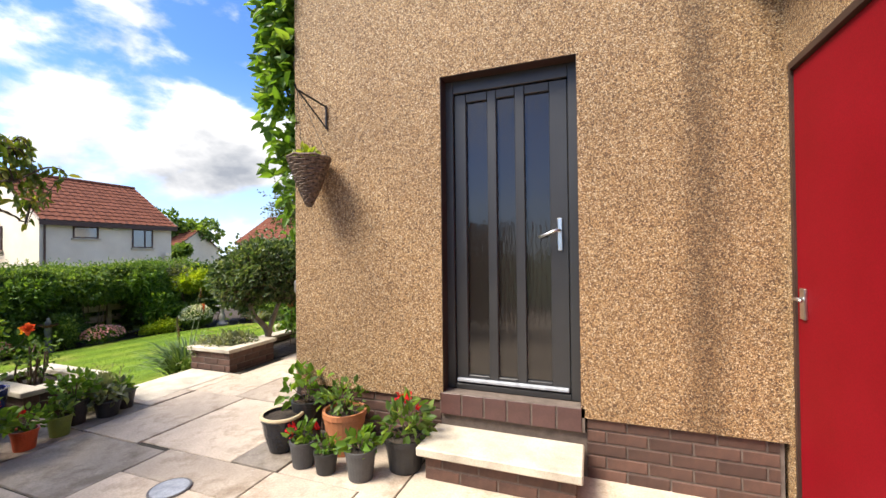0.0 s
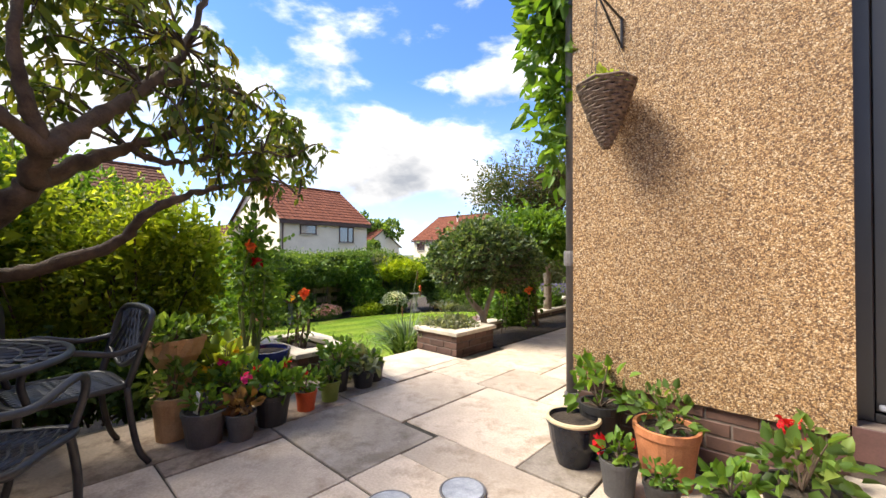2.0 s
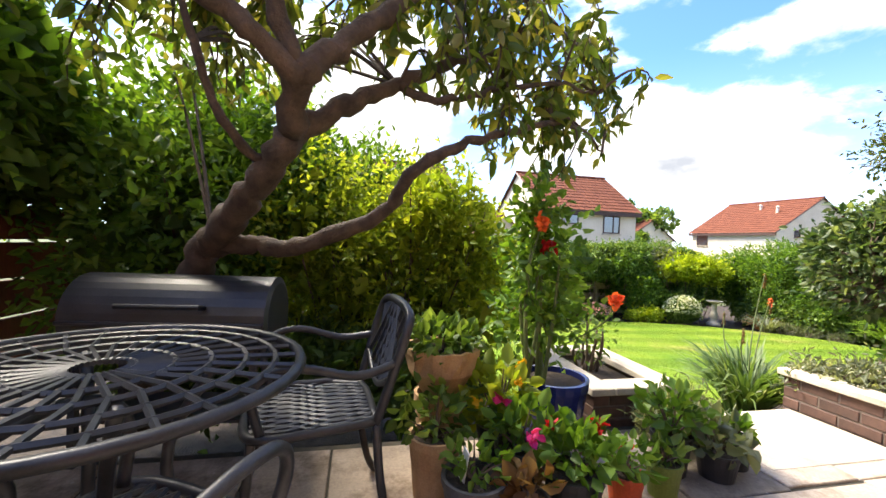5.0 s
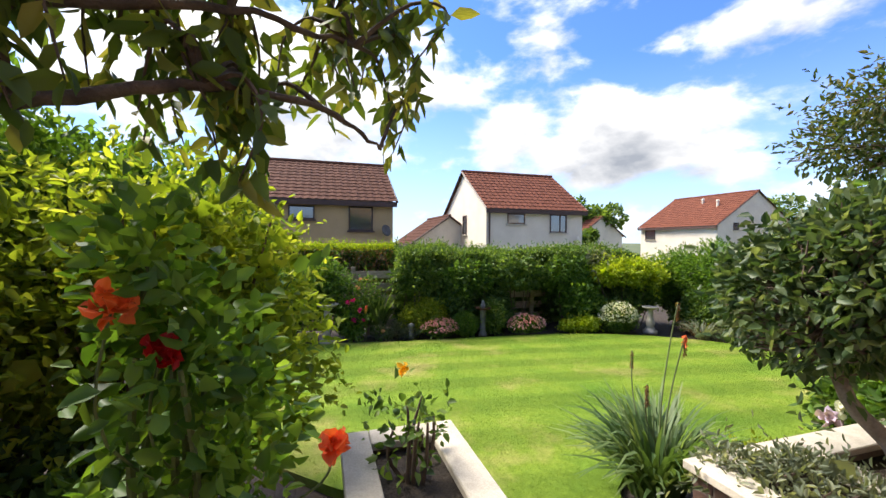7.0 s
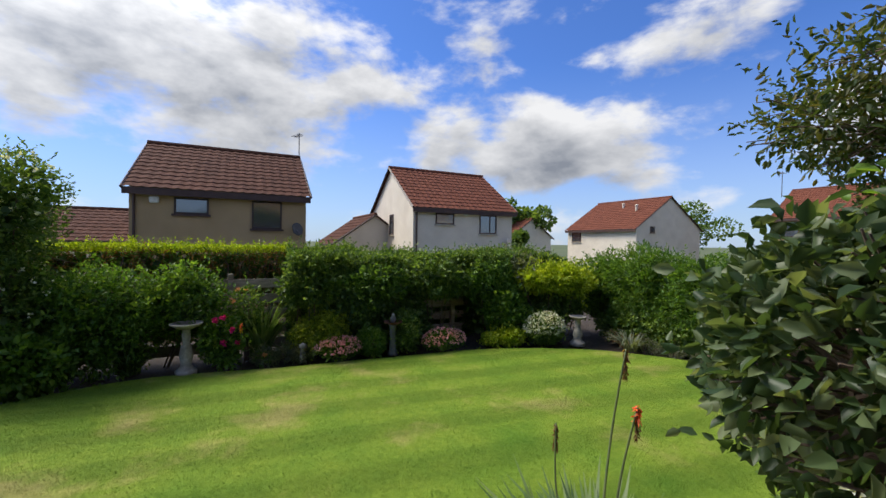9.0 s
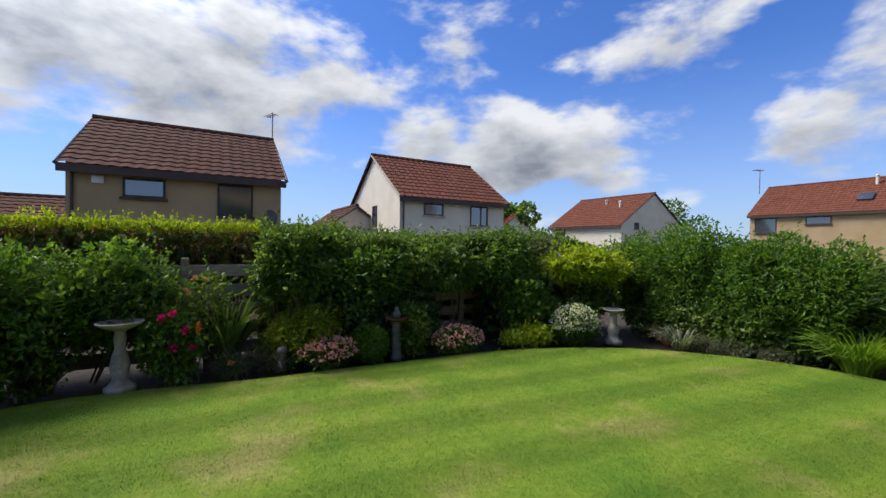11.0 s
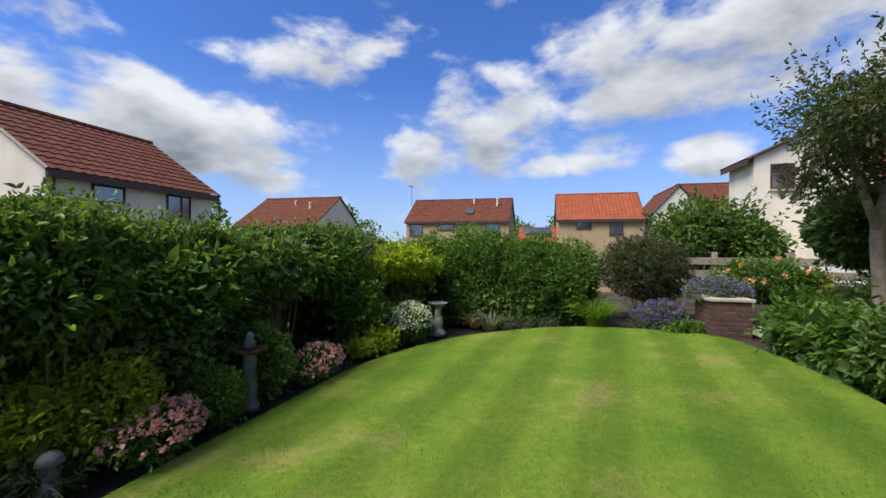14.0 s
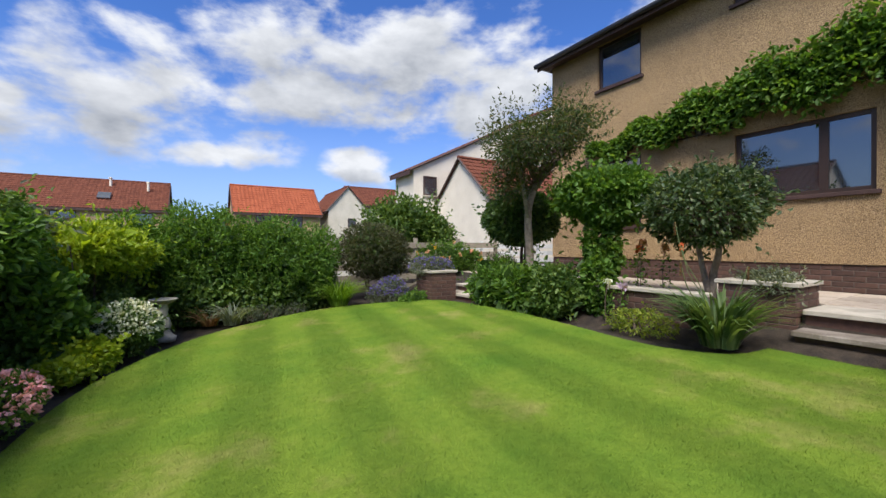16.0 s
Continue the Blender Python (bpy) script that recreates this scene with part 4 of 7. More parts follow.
for k, (ya, yb, za, zb) in enumerate(WINS):
    wob = thing("window_%d" % (k + 1), (0, 0, 0), 0, "dark brown framed house window reflecting the sky", "window", kind="structure")
    t, fx = 0.06, HX + 0.05
    mul = [] if k in (0, 3) else ([(yb + ya) / 2 - 0.27] if k == 2 else [])
    bm = boxes((fx, fx + 0.07, ya, ya + t, za, zb), (fx, fx + 0.07, yb - t, yb, za, zb), (fx, fx + 0.07, ya + t, yb - t, za, za + t), (fx, fx + 0.07, ya + t, yb - t, zb - t, zb), *[(fx, fx + 0.07, q - 0.05, q + 0.05, za + t, zb - t) for q in mul], bevel=0.004)
    part("window_frame", bm, M["brown_frame"], wob)
    if k == 1:
        part("transom", boxes((fx, fx + 0.07, ya + t, yb - t, 2.05, 2.13)), M["brown_frame"], wob)
    edges = [ya + t, *mul, yb - t]
    for a, b in zip(edges, edges[1:]):
        part("pane", boxes((fx + 0.03, fx + 0.04, a, b, za + t, zb - t)), M["window_glass"], wob)
    part("window_sill", boxes((HX - 0.05, HX + 0.12, ya - 0.05, yb + 0.05, za - 0.06, za - 0.003), bevel=0.006), M["fascia"], wob)
    if k == 0:
        part("curtain", boxes((fx + 0.09, fx + 0.1, yb - 0.35, yb - t, za, zb)), M["curtain"], wob, "white net curtain")

roof = thing("house_roof", (0, 0, 0), 0, "brown tiled roof with dark fascia and gutter", "roof", kind="structure")
bm = bmesh.new(); roof_slope(bm, (HX - 0.35, HY - 0.2, 5.0), (HX - 0.35, HY2 + 0.2, 5.0), (3.0, HY - 0.2, 7.4), (3.0, HY2 + 0.2, 7.4)); part("tiles", bm, M["roof_dark"], roof)
bm = bmesh.new(); roof_slope(bm, (8.4, HY2 + 0.2, 5.0), (8.4, HY - 0.2, 5.0), (3.0, HY2 + 0.2, 7.4), (3.0, HY - 0.2, 7.4)); part("tiles", bm, M["roof_dark"], roof)
part("soffit", boxes((HX - 0.3, HX + 0.2, HY - 0.2, HY2 + 0.18, 4.96, 4.995), (HX - 0.33, HX - 0.3, HY - 0.2, HY2 + 0.18, 4.88, 5.04)), M["fascia"], roof)
bm = bmesh.new(); tube(bm, [(HX - 0.38, HY - 0.2, 4.99), (HX - 0.38, HY2 + 0.2, 4.99)], 0.055, 10); part("gutter", bm, M["iron"], roof, smooth=True)
bm = bmesh.new()
for yy in (HY - 0.002, HY2 + 0.002):
    vs = [bm.verts.new(v) for v in ((HX, yy, 5.0), (8.0, yy, 5.0), (3.0, yy, 7.36))]
    bm.faces.new(vs)
part("gable", bm, M["harl"], roof)
pipe = thing("downpipe", (HX - 0.075, HY + 0.14, 0), 0, "grey plastic downpipe at the house corner", "downpipe")
bm = bmesh.new(); tube(bm, [(0, 0, 0.05), (0, 0, 4.7), (-0.25, 0, 4.95)], 0.036, 12); part("pipe", bm, M["pipe"], pipe, smooth=True)
for zz in (0.12, 1.05, 2.9):
    bm = bmesh.new(); lathe(bm, [(0.046, zz), (0.05, zz + 0.02), (0.05, zz + 0.08), (0.046, zz + 0.1)], 14); box(bm, 0.03, 0.075, -0.02, 0.02, zz + 0.02, zz + 0.07); part("bracket", bm, M["pipe"], pipe)


# ---- garden walls, steps, fences ----
def planter_box(name, x0, x1, y0, y1, z0, z1, label, soil=True, cat="planter"):
    ob = thing(name, (0, 0, 0), 0, label, cat)
    co = part("core", boxes((x0 + 0.006, x1 - 0.006, y0 + 0.006, y0 + 0.1, z0, z1), (x0 + 0.006, x1 - 0.006, y1 - 0.1, y1 - 0.006, z0, z1), (x0 + 0.006, x0 + 0.1, y0 + 0.1, y1 - 0.1, z0, z1), (x1 - 0.1, x1 - 0.006, y0 + 0.1, y1 - 0.1, z0, z1)), M["mortar"], ob)
    n = int(round((z1 - z0) / 0.075))
    zz = z1 - n * 0.075
    brick_face(co, x0, y0 + 0.05, zz, n, x1 - x0, 0)
    brick_face(co, x1 - 0.05, y0, zz, n, y1 - y0, 90)
    brick_face(co, x1, y1 - 0.05, zz, n, x1 - x0, 180)
    brick_face(co, x0 + 0.05, y1, zz, n, y1 - y0, -90)
    c, d = 0.03, 0.13
    part("coping", boxes((x0 - c, x1 + c, y0 - c, y0 + d, z1, z1 + 0.045), (x0 - c, x1 + c, y1 - d, y1 + c, z1, z1 + 0.045), (x0 - c, x0 + d, y0 + d + 0.003, y1 - d - 0.003, z1, z1 + 0.045), (x1 - d, x1 + c, y0 + d + 0.003, y1 - d - 0.003, z1, z1 + 0.045), bevel=0.006), M["cope"], ob, "pale stone coping")
    if soil:
        bm = bmesh.new()
        bmesh.ops.create_grid(bm, x_segments=12, y_segments=12, size=0.5)
        for v in bm.verts:
            v.co = ((x0 + x1) / 2 + v.co.x * (x1 - x0 - 0.2), (y0 + y1) / 2 + v.co.y * (y1 - y0 - 0.2), z1 - 0.03 + 0.02 * noise.noise(v.co * 12))
        part("soil", bm, M["soil"], ob)
    return ob


planter_box("brick_planter", -4.33, -3.7, 3.31, 4.0, -0.36, 0.22, "low brown brick planter with pale stone coping")
planter_box("raised_bed", -5.12, -4.2, 1.72, 2.32, -0.4, 0.19, "raised brick bed with pale coping and bare soil", cat="raised bed")
planter_box("brick_pier_planter", -5.5, -4.95, 8.45, 9.1, -0.46, 0.12, "square brown brick planter by the far steps")

low = thing("retaining_wall", (0, 0, 0), 0, "low brown brick retaining wall with pale coping", "wall", kind="structure")
lc = part("core", boxes((-4.56, -4.42, 4.03, 7.9, -0.45, 0.06)), M["mortar"], low)
brick_face(lc, -4.516, 7.9, -0.39, 6, 3.87, -90)
part("coping", boxes((-4.6, -4.38, 4.03, 7.95, 0.06, 0.105), bevel=0.006), M["cope"], low)
tagged(part("border_soil", boxes((-4.418, -3.665, 4.035, 7.9, -0.3, -0.005)), M["soil"]), "dark soil of the border beside the path", "soil", kind="structure")

steps = thing("garden_steps", (0, 0, 0), 0, "two pale paving steps down to the lawn", "steps", kind="structure")
part("tread", boxes((-4.27, -3.64, 2.36, 3.28, -0.045, 0.004), bevel=0.006), M["cope"], steps)
part("riser", boxes((-4.22, -4.1, 2.38, 3.27, -0.36, -0.046)), M["brick"], steps)
part("tread", boxes((-4.56, -4.222, 2.36, 3.28, -0.22, -0.17), bevel=0.006), M["slab_grey"], steps)
part("riser", boxes((-4.5, -4.225, 2.38, 3.27, -0.42, -0.221)), M["brick"], steps)
far_steps = thing("far_steps", (0, 0, 0), 0, "three pale stone steps up to the path", "steps", kind="structure")
for k in range(3):
    part("tread", boxes((-4.95 + 0.36 * k, -4.55 + 0.36 * k, 8.0, 9.0, -0.3 + 0.14 * k - 0.05, -0.3 + 0.14 * k), bevel=0.006), M["cope"], far_steps)
    part("riser", boxes((-4.91 + 0.36 * k, -4.6 + 0.36 * k, 8.02, 8.98, -0.5, -0.3 + 0.14 * k - 0.052)), M["brick"], far_steps)


def board_fence(name, x0, y0, x1, y1, z0, n, bh, gap, mat, label, post_h, every=1.6, thick=0.025):
    """Horizontal boards nailed on posts."""
    L = math.hypot(x1 - x0, y1 - y0)
    ob = thing(name, (x0, y0, z0), math.degrees(math.atan2(y1 - y0, x1 - x0)), label, "fence")
    k = int(L / every) + 1
    for i in range(k + 1):
        px = L * i / k
        part("post", boxes((px - 0.045, px + 0.045, 0.02, 0.11, -0.3, post_h), bevel=0.006), mat, ob)
    for j in range(n):
        for i in range(k):
            a, b = L * i / k, L * (i + 1) / k
            zz = post_h - (j + 1) * (bh + gap)
            part("board", boxes((a + 0.004, b - 0.004, -thick + 0.018 if j % 2 == 0 else -thick + 0.014, 0.018, zz + rng.normal(0, 0.004), zz + bh), bevel=0.003), mat, ob)
    return ob


board_fence("boundary_fence", -11.75, 9.5, -11.75, -3.5, -0.7, 5, 0.17, 0.1, M["fence"], "weathered horizontal board fence under the hedge", 1.45)
board_fence("back_fence", -8.5, 10.9, -1.9, 10.9, -0.6, 5, 0.15, 0.11, M["fence"], "weathered horizontal board fence behind the border", 1.45)
board_fence("white_fence", -3.6, 12.9, 4.5, 12.9, -0.3, 4, 0.16, 0.1, M["white_paint"], "white painted board fence of the next garden", 1.1)
board_fence("red_fence", -5.6, -1.75, -1.0, -1.95, 0.0, 8, 0.22, 0.012, M["red_fence"], "red-brown stained timber fence panel", 1.9, 1.8)


# ---- houses beyond the garden ----
def split_parts(bm, name, mat, parent):
    """Each loose piece of a bmesh as a part of its own."""
    bm.verts.ensure_lookup_table()
    left = set(bm.verts)
    groups = []
    while left:
        todo, got = [left.pop()], []
        while todo:
            v = todo.pop()
            got.append(v)
            for e in v.link_edges:
                w = e.other_vert(v)
                if w in left:
                    left.discard(w)
                    todo.append(w)
        groups.append(got)
    for got in groups:
        one = bmesh.new()
        new_of = {v: one.verts.new(v.co) for v in got}
        for f in {f for v in got for f in v.link_faces}:
            one.faces.new([new_of[v] for v in f.verts])
        part(name, one, mat, parent)
    bm.free()


def house(name, x0, x1, y0, y1, base, eave, ridge, along, wall, roof_mat, label, over=0.3, windows=()):
    ob = thing(name, (0, 0, 0), 0, label, "house")
    part("wall", boxes((x0, x1, y0, y1, base, eave)), wall, ob)
    bm, gb = bmesh.new(), bmesh.new()
    drop = over * (ridge - eave) / ((x1 - x0 if along == "y" else y1 - y0) / 2)
    if along == "y":
        mx = (x0 + x1) / 2
        roof_slope(bm, (x0 - over, y0 - 0.15, eave - drop), (x0 - over, y1 + 0.15, eave - drop), (mx, y0 - 0.15, ridge), (mx, y1 + 0.15, ridge))
        roof_slope(bm, (x1 + over, y1 + 0.15, eave - drop), (x1 + over, y0 - 0.15, eave - drop), (mx, y1 + 0.15, ridge), (mx, y0 - 0.15, ridge))
        for yy in (y0, y1):
            gb.faces.new([gb.verts.new(v) for v in ((x0, yy, eave), (x1, yy, eave), (mx, yy, ridge - 0.03))])
        fb = boxes((x1 + over - 0.05, x1 + over, y0 - 0.12, y1 + 0.12, eave - drop - 0.2, eave - drop + 0.01), (x0 - over, x0 - over + 0.05, y0 - 0.12, y1 + 0.12, eave - drop - 0.2, eave - drop + 0.01), (x0, x1 + over - 0.05, y0 + 0.02, y1 - 0.02, eave - drop - 0.06, eave - drop - 0.02))
        for yy in (y0 - 0.13, y1 + 0.13):
            for xe in (x0 - over, x1 + over):
                tube(fb, [(xe, yy, eave - drop), (mx, yy, ridge - 0.02)], 0.055, 4)
        tube(bm, [(mx, y0 - 0.15, ridge + 0.02), (mx, y1 + 0.15, ridge + 0.02)], 0.1, 6)
    else:
        my = (y0 + y1) / 2
        roof_slope(bm, (x0 - 0.15, y0 - over, eave - drop), (x1 + 0.15, y0 - over, eave - drop), (x0 - 0.15, my, ridge), (x1 + 0.15, my, ridge))
        roof_slope(bm, (x0 - 0.15, y1 + over, eave - drop), (x1 + 0.15, y1 + over, eave - drop), (x0 - 0.15, my, ridge), (x1 + 0.15, my, ridge))
        for xx in (x0, x1):
            gb.faces.new([gb.verts.new(v) for v in ((xx, y0, eave), (xx, y1, eave), (xx, my, ridge - 0.03))])
        fb = boxes((x0 - 0.12, x1 + 0.12, y0 - over, y0 - over + 0.05, eave - drop - 0.2, eave - drop + 0.01))
        for xx in (x0 - 0.13, x1 + 0.13):
            for ye in (y0 - over, y1 + over):
                tube(fb, [(xx, ye, eave - drop), (xx, my, ridge - 0.02)], 0.055, 4)
        tube(bm, [(x0 - 0.15, my, ridge + 0.02), (x1 + 0.15, my, ridge + 0.02)], 0.1, 6)
    bmesh.ops.recalc_face_normals(gb, faces=gb.faces[:])
    part("roof", bm, roof_mat, ob)
    split_parts(gb, "gable", wall, ob)
    split_parts(fb, "fascia_board", M["fascia"], ob)
    for facing, wx, wy, z0, z1, half, mull in windows:
        window(ob, wx, wy, z0, z1, half, facing, M["brown_frame"] if wall is M["tan_render"] else M["fascia"], M["far_glass"], mull, 0.04)
    return ob


tan = house("tan_house", -25.9, -19.2, -0.75, 4.45, -3.1, 3.05, 4.95, "y", M["tan_render"], M["roof_dark"], "tan rendered house with a dark brown tiled roof", windows=[("x+", -19.2, 0.9, 2.14, 2.66, 0.48, ()), ("x+", -19.2, 3.15, 1.72, 2.68, 0.48, ())])
white = house("white_house", -27.2, -20.8, 9.3, 14.75, -3.1, 3.1, 5.2, "y", M["white_render"], M["roof_brown"], "pale rendered house with a red-brown tiled roof", windows=[("x+", -20.8, 10.9, 2.2, 2.72, 0.48, ()), ("x+", -20.8, 13.3, 1.8, 2.72, 0.49, (0.1,)), ("y-", -23.8, 9.3, 1.7, 2.75, 0.3, ())])
house("white_garage", -29, -24.5, 6.6, 10.6, -3.1, 1.35, 2.75, "x", M["white_render"], M["roof_dark"], "low pale outbuilding with brown tiled roof")
house("red_roof_shed", -30, -24.0, -6.0, -1.2, -3.1, 1.3, 2.6, "y", M["white_render"], M["roof_dark"], "low outbuilding with red tiled roof")
house("gabled_house", -35, -27, 32, 40.7, -3.1, 2.9, 5.7, "x", M["white_render"], M["roof_brown"], "pale house with a broad gable and brown roof", windows=[("x+", -27, 34.0, 2.4, 3.0, 0.3, ()), ("y-", -33.8, 32, 1.6, 2.8, 0.6, ())])
house("far_bungalow", -40, -33, 23.5, 28, -3.1, 2.0, 3.6, "x", M["white_render"], M["roof_brown"], "small pale house with red roof")
house("long_brown_house", -23.4, -11.7, 45.3, 53, -3.1, 4.1, 6.8, "x", M["tan_render"], M["roof_brown"], "long tan house with brown roof and vents", windows=[("y-", -22.2, 45.3, 2.3, 3.6, 0.8, ()), ("y-", -18.6, 45.3, 3.0, 3.6, 0.8, ()), ("y-", -13.5, 45.3, 2.3, 3.6, 0.8, ())])
house("orange_roof_house", -6.8, 0.1, 38.3, 44, -3.1, 3.7, 6.05, "x", M["tan_render"], M["roof_orange"], "tan house with a bright orange tiled roof", windows=[("y-", -4.6, 38.3, 2.75, 3.3, 0.6, ()), ("y-", -2.0, 38.3, 2.2, 3.3, 0.55, ())])
house("orange_annexe", -10.2, -6.9, 40, 43, -3.1, 1.8, 2.9, "x", M["tan_render"], M["roof_orange"], "low annexe with orange tiles and a roof light")
house("cream_house", 1.3, 5.2, 40, 48, -3.1, 4.3, 6.5, "y", M["cream_render"], M["roof_brown"], "cream rendered house with a brown roof", windows=[("y-", 3.6, 40, 2.5, 3.4, 0.4, ())])
house("cream_terrace", 4.9, 13, 43, 49, -3.1, 5.2, 7.4, "x", M["cream_render"], M["roof_brown"], "cream terrace house behind with brown roof")
house("next_door_house", 0.1, 20.2, 20, 22.2, -3.1, 4.65, 9.5, "y", M["white_render"], M["roof_brown"], "white rendered neighbouring house with a red roof", windows=[("y-", 1.05, 20, 3.3, 4.3, 0.4, ())])
house("next_door_wing", 1.5, 7.5, 15.6, 20, -3.1, 2.9, 4.9, "x", M["white_render"], M["roof_brown"], "white wing of the neighbouring house with tiled roof")


def details_on_roofs():
    aer = thing("tv_aerial", (-22.5, 4.55, 4.9), 20, "thin metal television aerial on a pole", "aerial")
    bm = bmesh.new(); tube(bm, [(0, 0, -0.3), (0, 0, 1.15)], 0.022, 6); part("pole", bm, M["pipe"], aer)
    bm = bmesh.new(); tube(bm, [(-0.5, 0, 1.05), (0.25, 0, 1.05)], 0.012, 5)
    for k in range(7):
        tube(bm, [(-0.45 + k * 0.1, -0.16, 1.05), (-0.45 + k * 0.1, 0.16, 1.05)], 0.008, 4)
    part("array", bm, M["pipe"], aer)
    two = copy_thing(aer, pose(-23.0, 46.0, 6.4, 0, 0, 80) @ Matrix.Scale(1.6, 4))
    for at, sc, face in (((-19.0, 4.1, 1.72), 0.24, 1), ((-20.6, 14.35, 1.35), 0.24, 1)):
        dish = thing("satellite_dish", at, 35, "round satellite dish on the house wall", "satellite dish")
        bm = bmesh.new(); lathe(bm, [(0.02, 0), (sc * 0.6, 0.02), (sc, 0.07), (sc, 0.08), (sc * 0.6, 0.035), (0.02, 0.015)], 22)
        bmesh.ops.rotate(bm, verts=bm.verts, cent=(0, 0, 0), matrix=Matrix.Rotation(radians(75), 3, "Y"))
        part("dish", bm, M["grey_pot"] if at[1] < 10 else M["white_render"], dish, smooth=True)
        bm = bmesh.new(); tube(bm, [(-0.16, 0, -0.1), (0, 0, 0), (0.18, 0, -0.1)], 0.014, 6); part("arm", bm, M["pipe"], dish)
    al = thing("alarm_box", (-19.17, -0.1, 2.55), 0, "small white alarm box under the eaves", "alarm box")
    part("case", boxes((-0.02, 0.06, -0.13, 0.13, -0.1, 0.12), bevel=0.03), M["white_paint"], al)
    al2 = copy_thing(al, pose(-20.77, 12.05, 2.72))
    for nm, x, yy, z in (("roof_vent", -13.2, 47.6, 6.2), ("roof_vent", -16.0, 48.3, 6.5), ("roof_vent", -29, 34.5, 4.6), ("roof_vent", -31, 35.2, 4.9), ("roof_vent", 3.4, 41, 6.0)):
        v = thing(nm, (x, yy, z), 0, "small pale vent pipe on the roof", "vent", "roof vents")
        bm = bmesh.new(); lathe(bm, [(0.1, -0.4), (0.1, 0.35), (0.14, 0.36), (0.14, 0.45), (0.05, 0.5)], 10); part("pipe", bm, M["white_render"], v)
    for x, yy, wallx in ((-20.74, 9.45, 0), (-19.14, -0.62, 0)):
        dp = thing("far_downpipe", (x, yy, -3.0), 0, "dark downpipe on a neighbouring house", "downpipe")
        bm = bmesh.new(); tube(bm, [(0, 0, 0), (0, 0, 6.0)], 0.04, 6); part("pipe", bm, M["fascia"], dp)
    sl = thing("roof_light", (-16.2, 46.55, 5.15), 0, "small roof window with a pale frame", "roof window")
    bm = boxes((-0.45, 0.45, -0.05, 0.06, -0.5, 0.5)); bmesh.ops.rotate(bm, verts=bm.verts, cent=(0, 0, 0), matrix=Matrix.Rotation(radians(-55), 3, "X")); part("pane", bm, M["far_glass"], sl)
    sp = thing("solar_panels", (-8.6, 40.6, 2.6), 0, "blue solar panels on the annexe roof", "solar panel")
    for k in range(4):
        bm = boxes((-1.2 + k * 0.62, -0.62 + k * 0.62, -0.03, 0.03, -0.35, 0.4)); bmesh.ops.rotate(bm, verts=bm.verts, cent=(0, 0, 0), matrix=Matrix.Rotation(radians(-35), 3, "X")); part("panel", bm, M["far_glass"], sp)


details_on_roofs()


# ---- boundary hedges and large shrubs ----
def hedge(name, x0, x1, y0, y1, z0, z1, leaf, n, size, label, faces=("x+", "top"), depth=0.42, bumps=0.32, width=0.5, twigs=True, lean=0.0):
    """A clipped hedge: leaves in the outer layer over a twiggy inside."""
    ob = thing(name, (0, 0, 0), 0, label, "hedge")
    ps, os = [], []
    area = {"x+": (y1 - y0) * (z1 - z0), "x-": (y1 - y0) * (z1 - z0), "y-": (x1 - x0) * (z1 - z0), "top": (x1 - x0) * (y1 - y0)}
    tot = sum(area[f] for f in faces)
    for f in faces:
        k = int(n * area[f] / tot)
        u, v, d = rng.random(k), rng.random(k), depth * rng.random(k) ** 1.5
        if f == "top":
            p, o = np.stack([x0 + u * (x1 - x0), y0 + v * (y1 - y0), z1 - d], 1), (0, 0, 1)
        elif f == "y-":
            p, o = np.stack([x0 + u * (x1 - x0), y0 + d, z0 + v * (z1 - z0)], 1), (0, -1, 0)
        else:
            s = 1 if f == "x+" else -1
            p, o = np.stack([(x1 if s > 0 else x0) - s * d, y0 + u * (y1 - y0), z0 + v * (z1 - z0)], 1), (s, 0, 0)
            p[:, 0] -= s * 0.38 * lean * (1 - v) ** 1.3
        o = np.tile(np.array(o, float), (k, 1))
        p = p + (o + np.array([0, 0, 0.25])) * ((0.35 if f == "top" else 1.0) * bumps * (lumps(p, 0.8) + 0.35 * lumps(p, 2.6)))[:, None]
        ps.append(p); os.append(o + np.array([0, 0, 0.35]))
    p, o = sprigs(np.concatenate(ps), np.concatenate(os), size)
    link("leaves", leaf_mesh("leaves", p, o, size, width, 0.8), LEAF[leaf], ob)
    if twigs:
        bm = bmesh.new()
        for _ in range(int(14 * max(y1 - y0, x1 - x0))):
            bx, by = rng.uniform(x0 + 0.1, x1 - 0.1), rng.uniform(y0 + 0.1, y1 - 0.1)
            tube(bm, [(bx, by, z0 - 0.05), (bx + rng.normal(0, 0.08), by + rng.normal(0, 0.1), (z0 + z1) / 2), (bx + rng.normal(0, 0.15), by + rng.normal(0, 0.2), z1 - 0.1)], [0.018, 0.012, 0.004], 4)
        tagged(part("stem_growth", bm, M["twig"], ob), kind="stuff")
    # inner leaves in deep green colour the hedge's inside as if shaded
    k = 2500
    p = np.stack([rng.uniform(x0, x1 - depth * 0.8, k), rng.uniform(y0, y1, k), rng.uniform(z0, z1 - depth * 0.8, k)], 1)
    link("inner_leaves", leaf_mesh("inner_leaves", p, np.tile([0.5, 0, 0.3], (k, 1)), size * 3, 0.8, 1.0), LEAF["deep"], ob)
    return ob


hedge("boundary_hedge", -12.5, -11.2, 3.2, 5.75, -0.65, 1.08, "hedge", 42000, 0.062, "tall clipped mixed evergreen hedge at the boundary", lean=1.0)
hedge("boundary_hedge", -12.5, -11.1, 6.9, 9.0, -0.65, 1.08, "hedge", 36000, 0.062, "tall clipped mixed evergreen hedge at the boundary", lean=1.0)
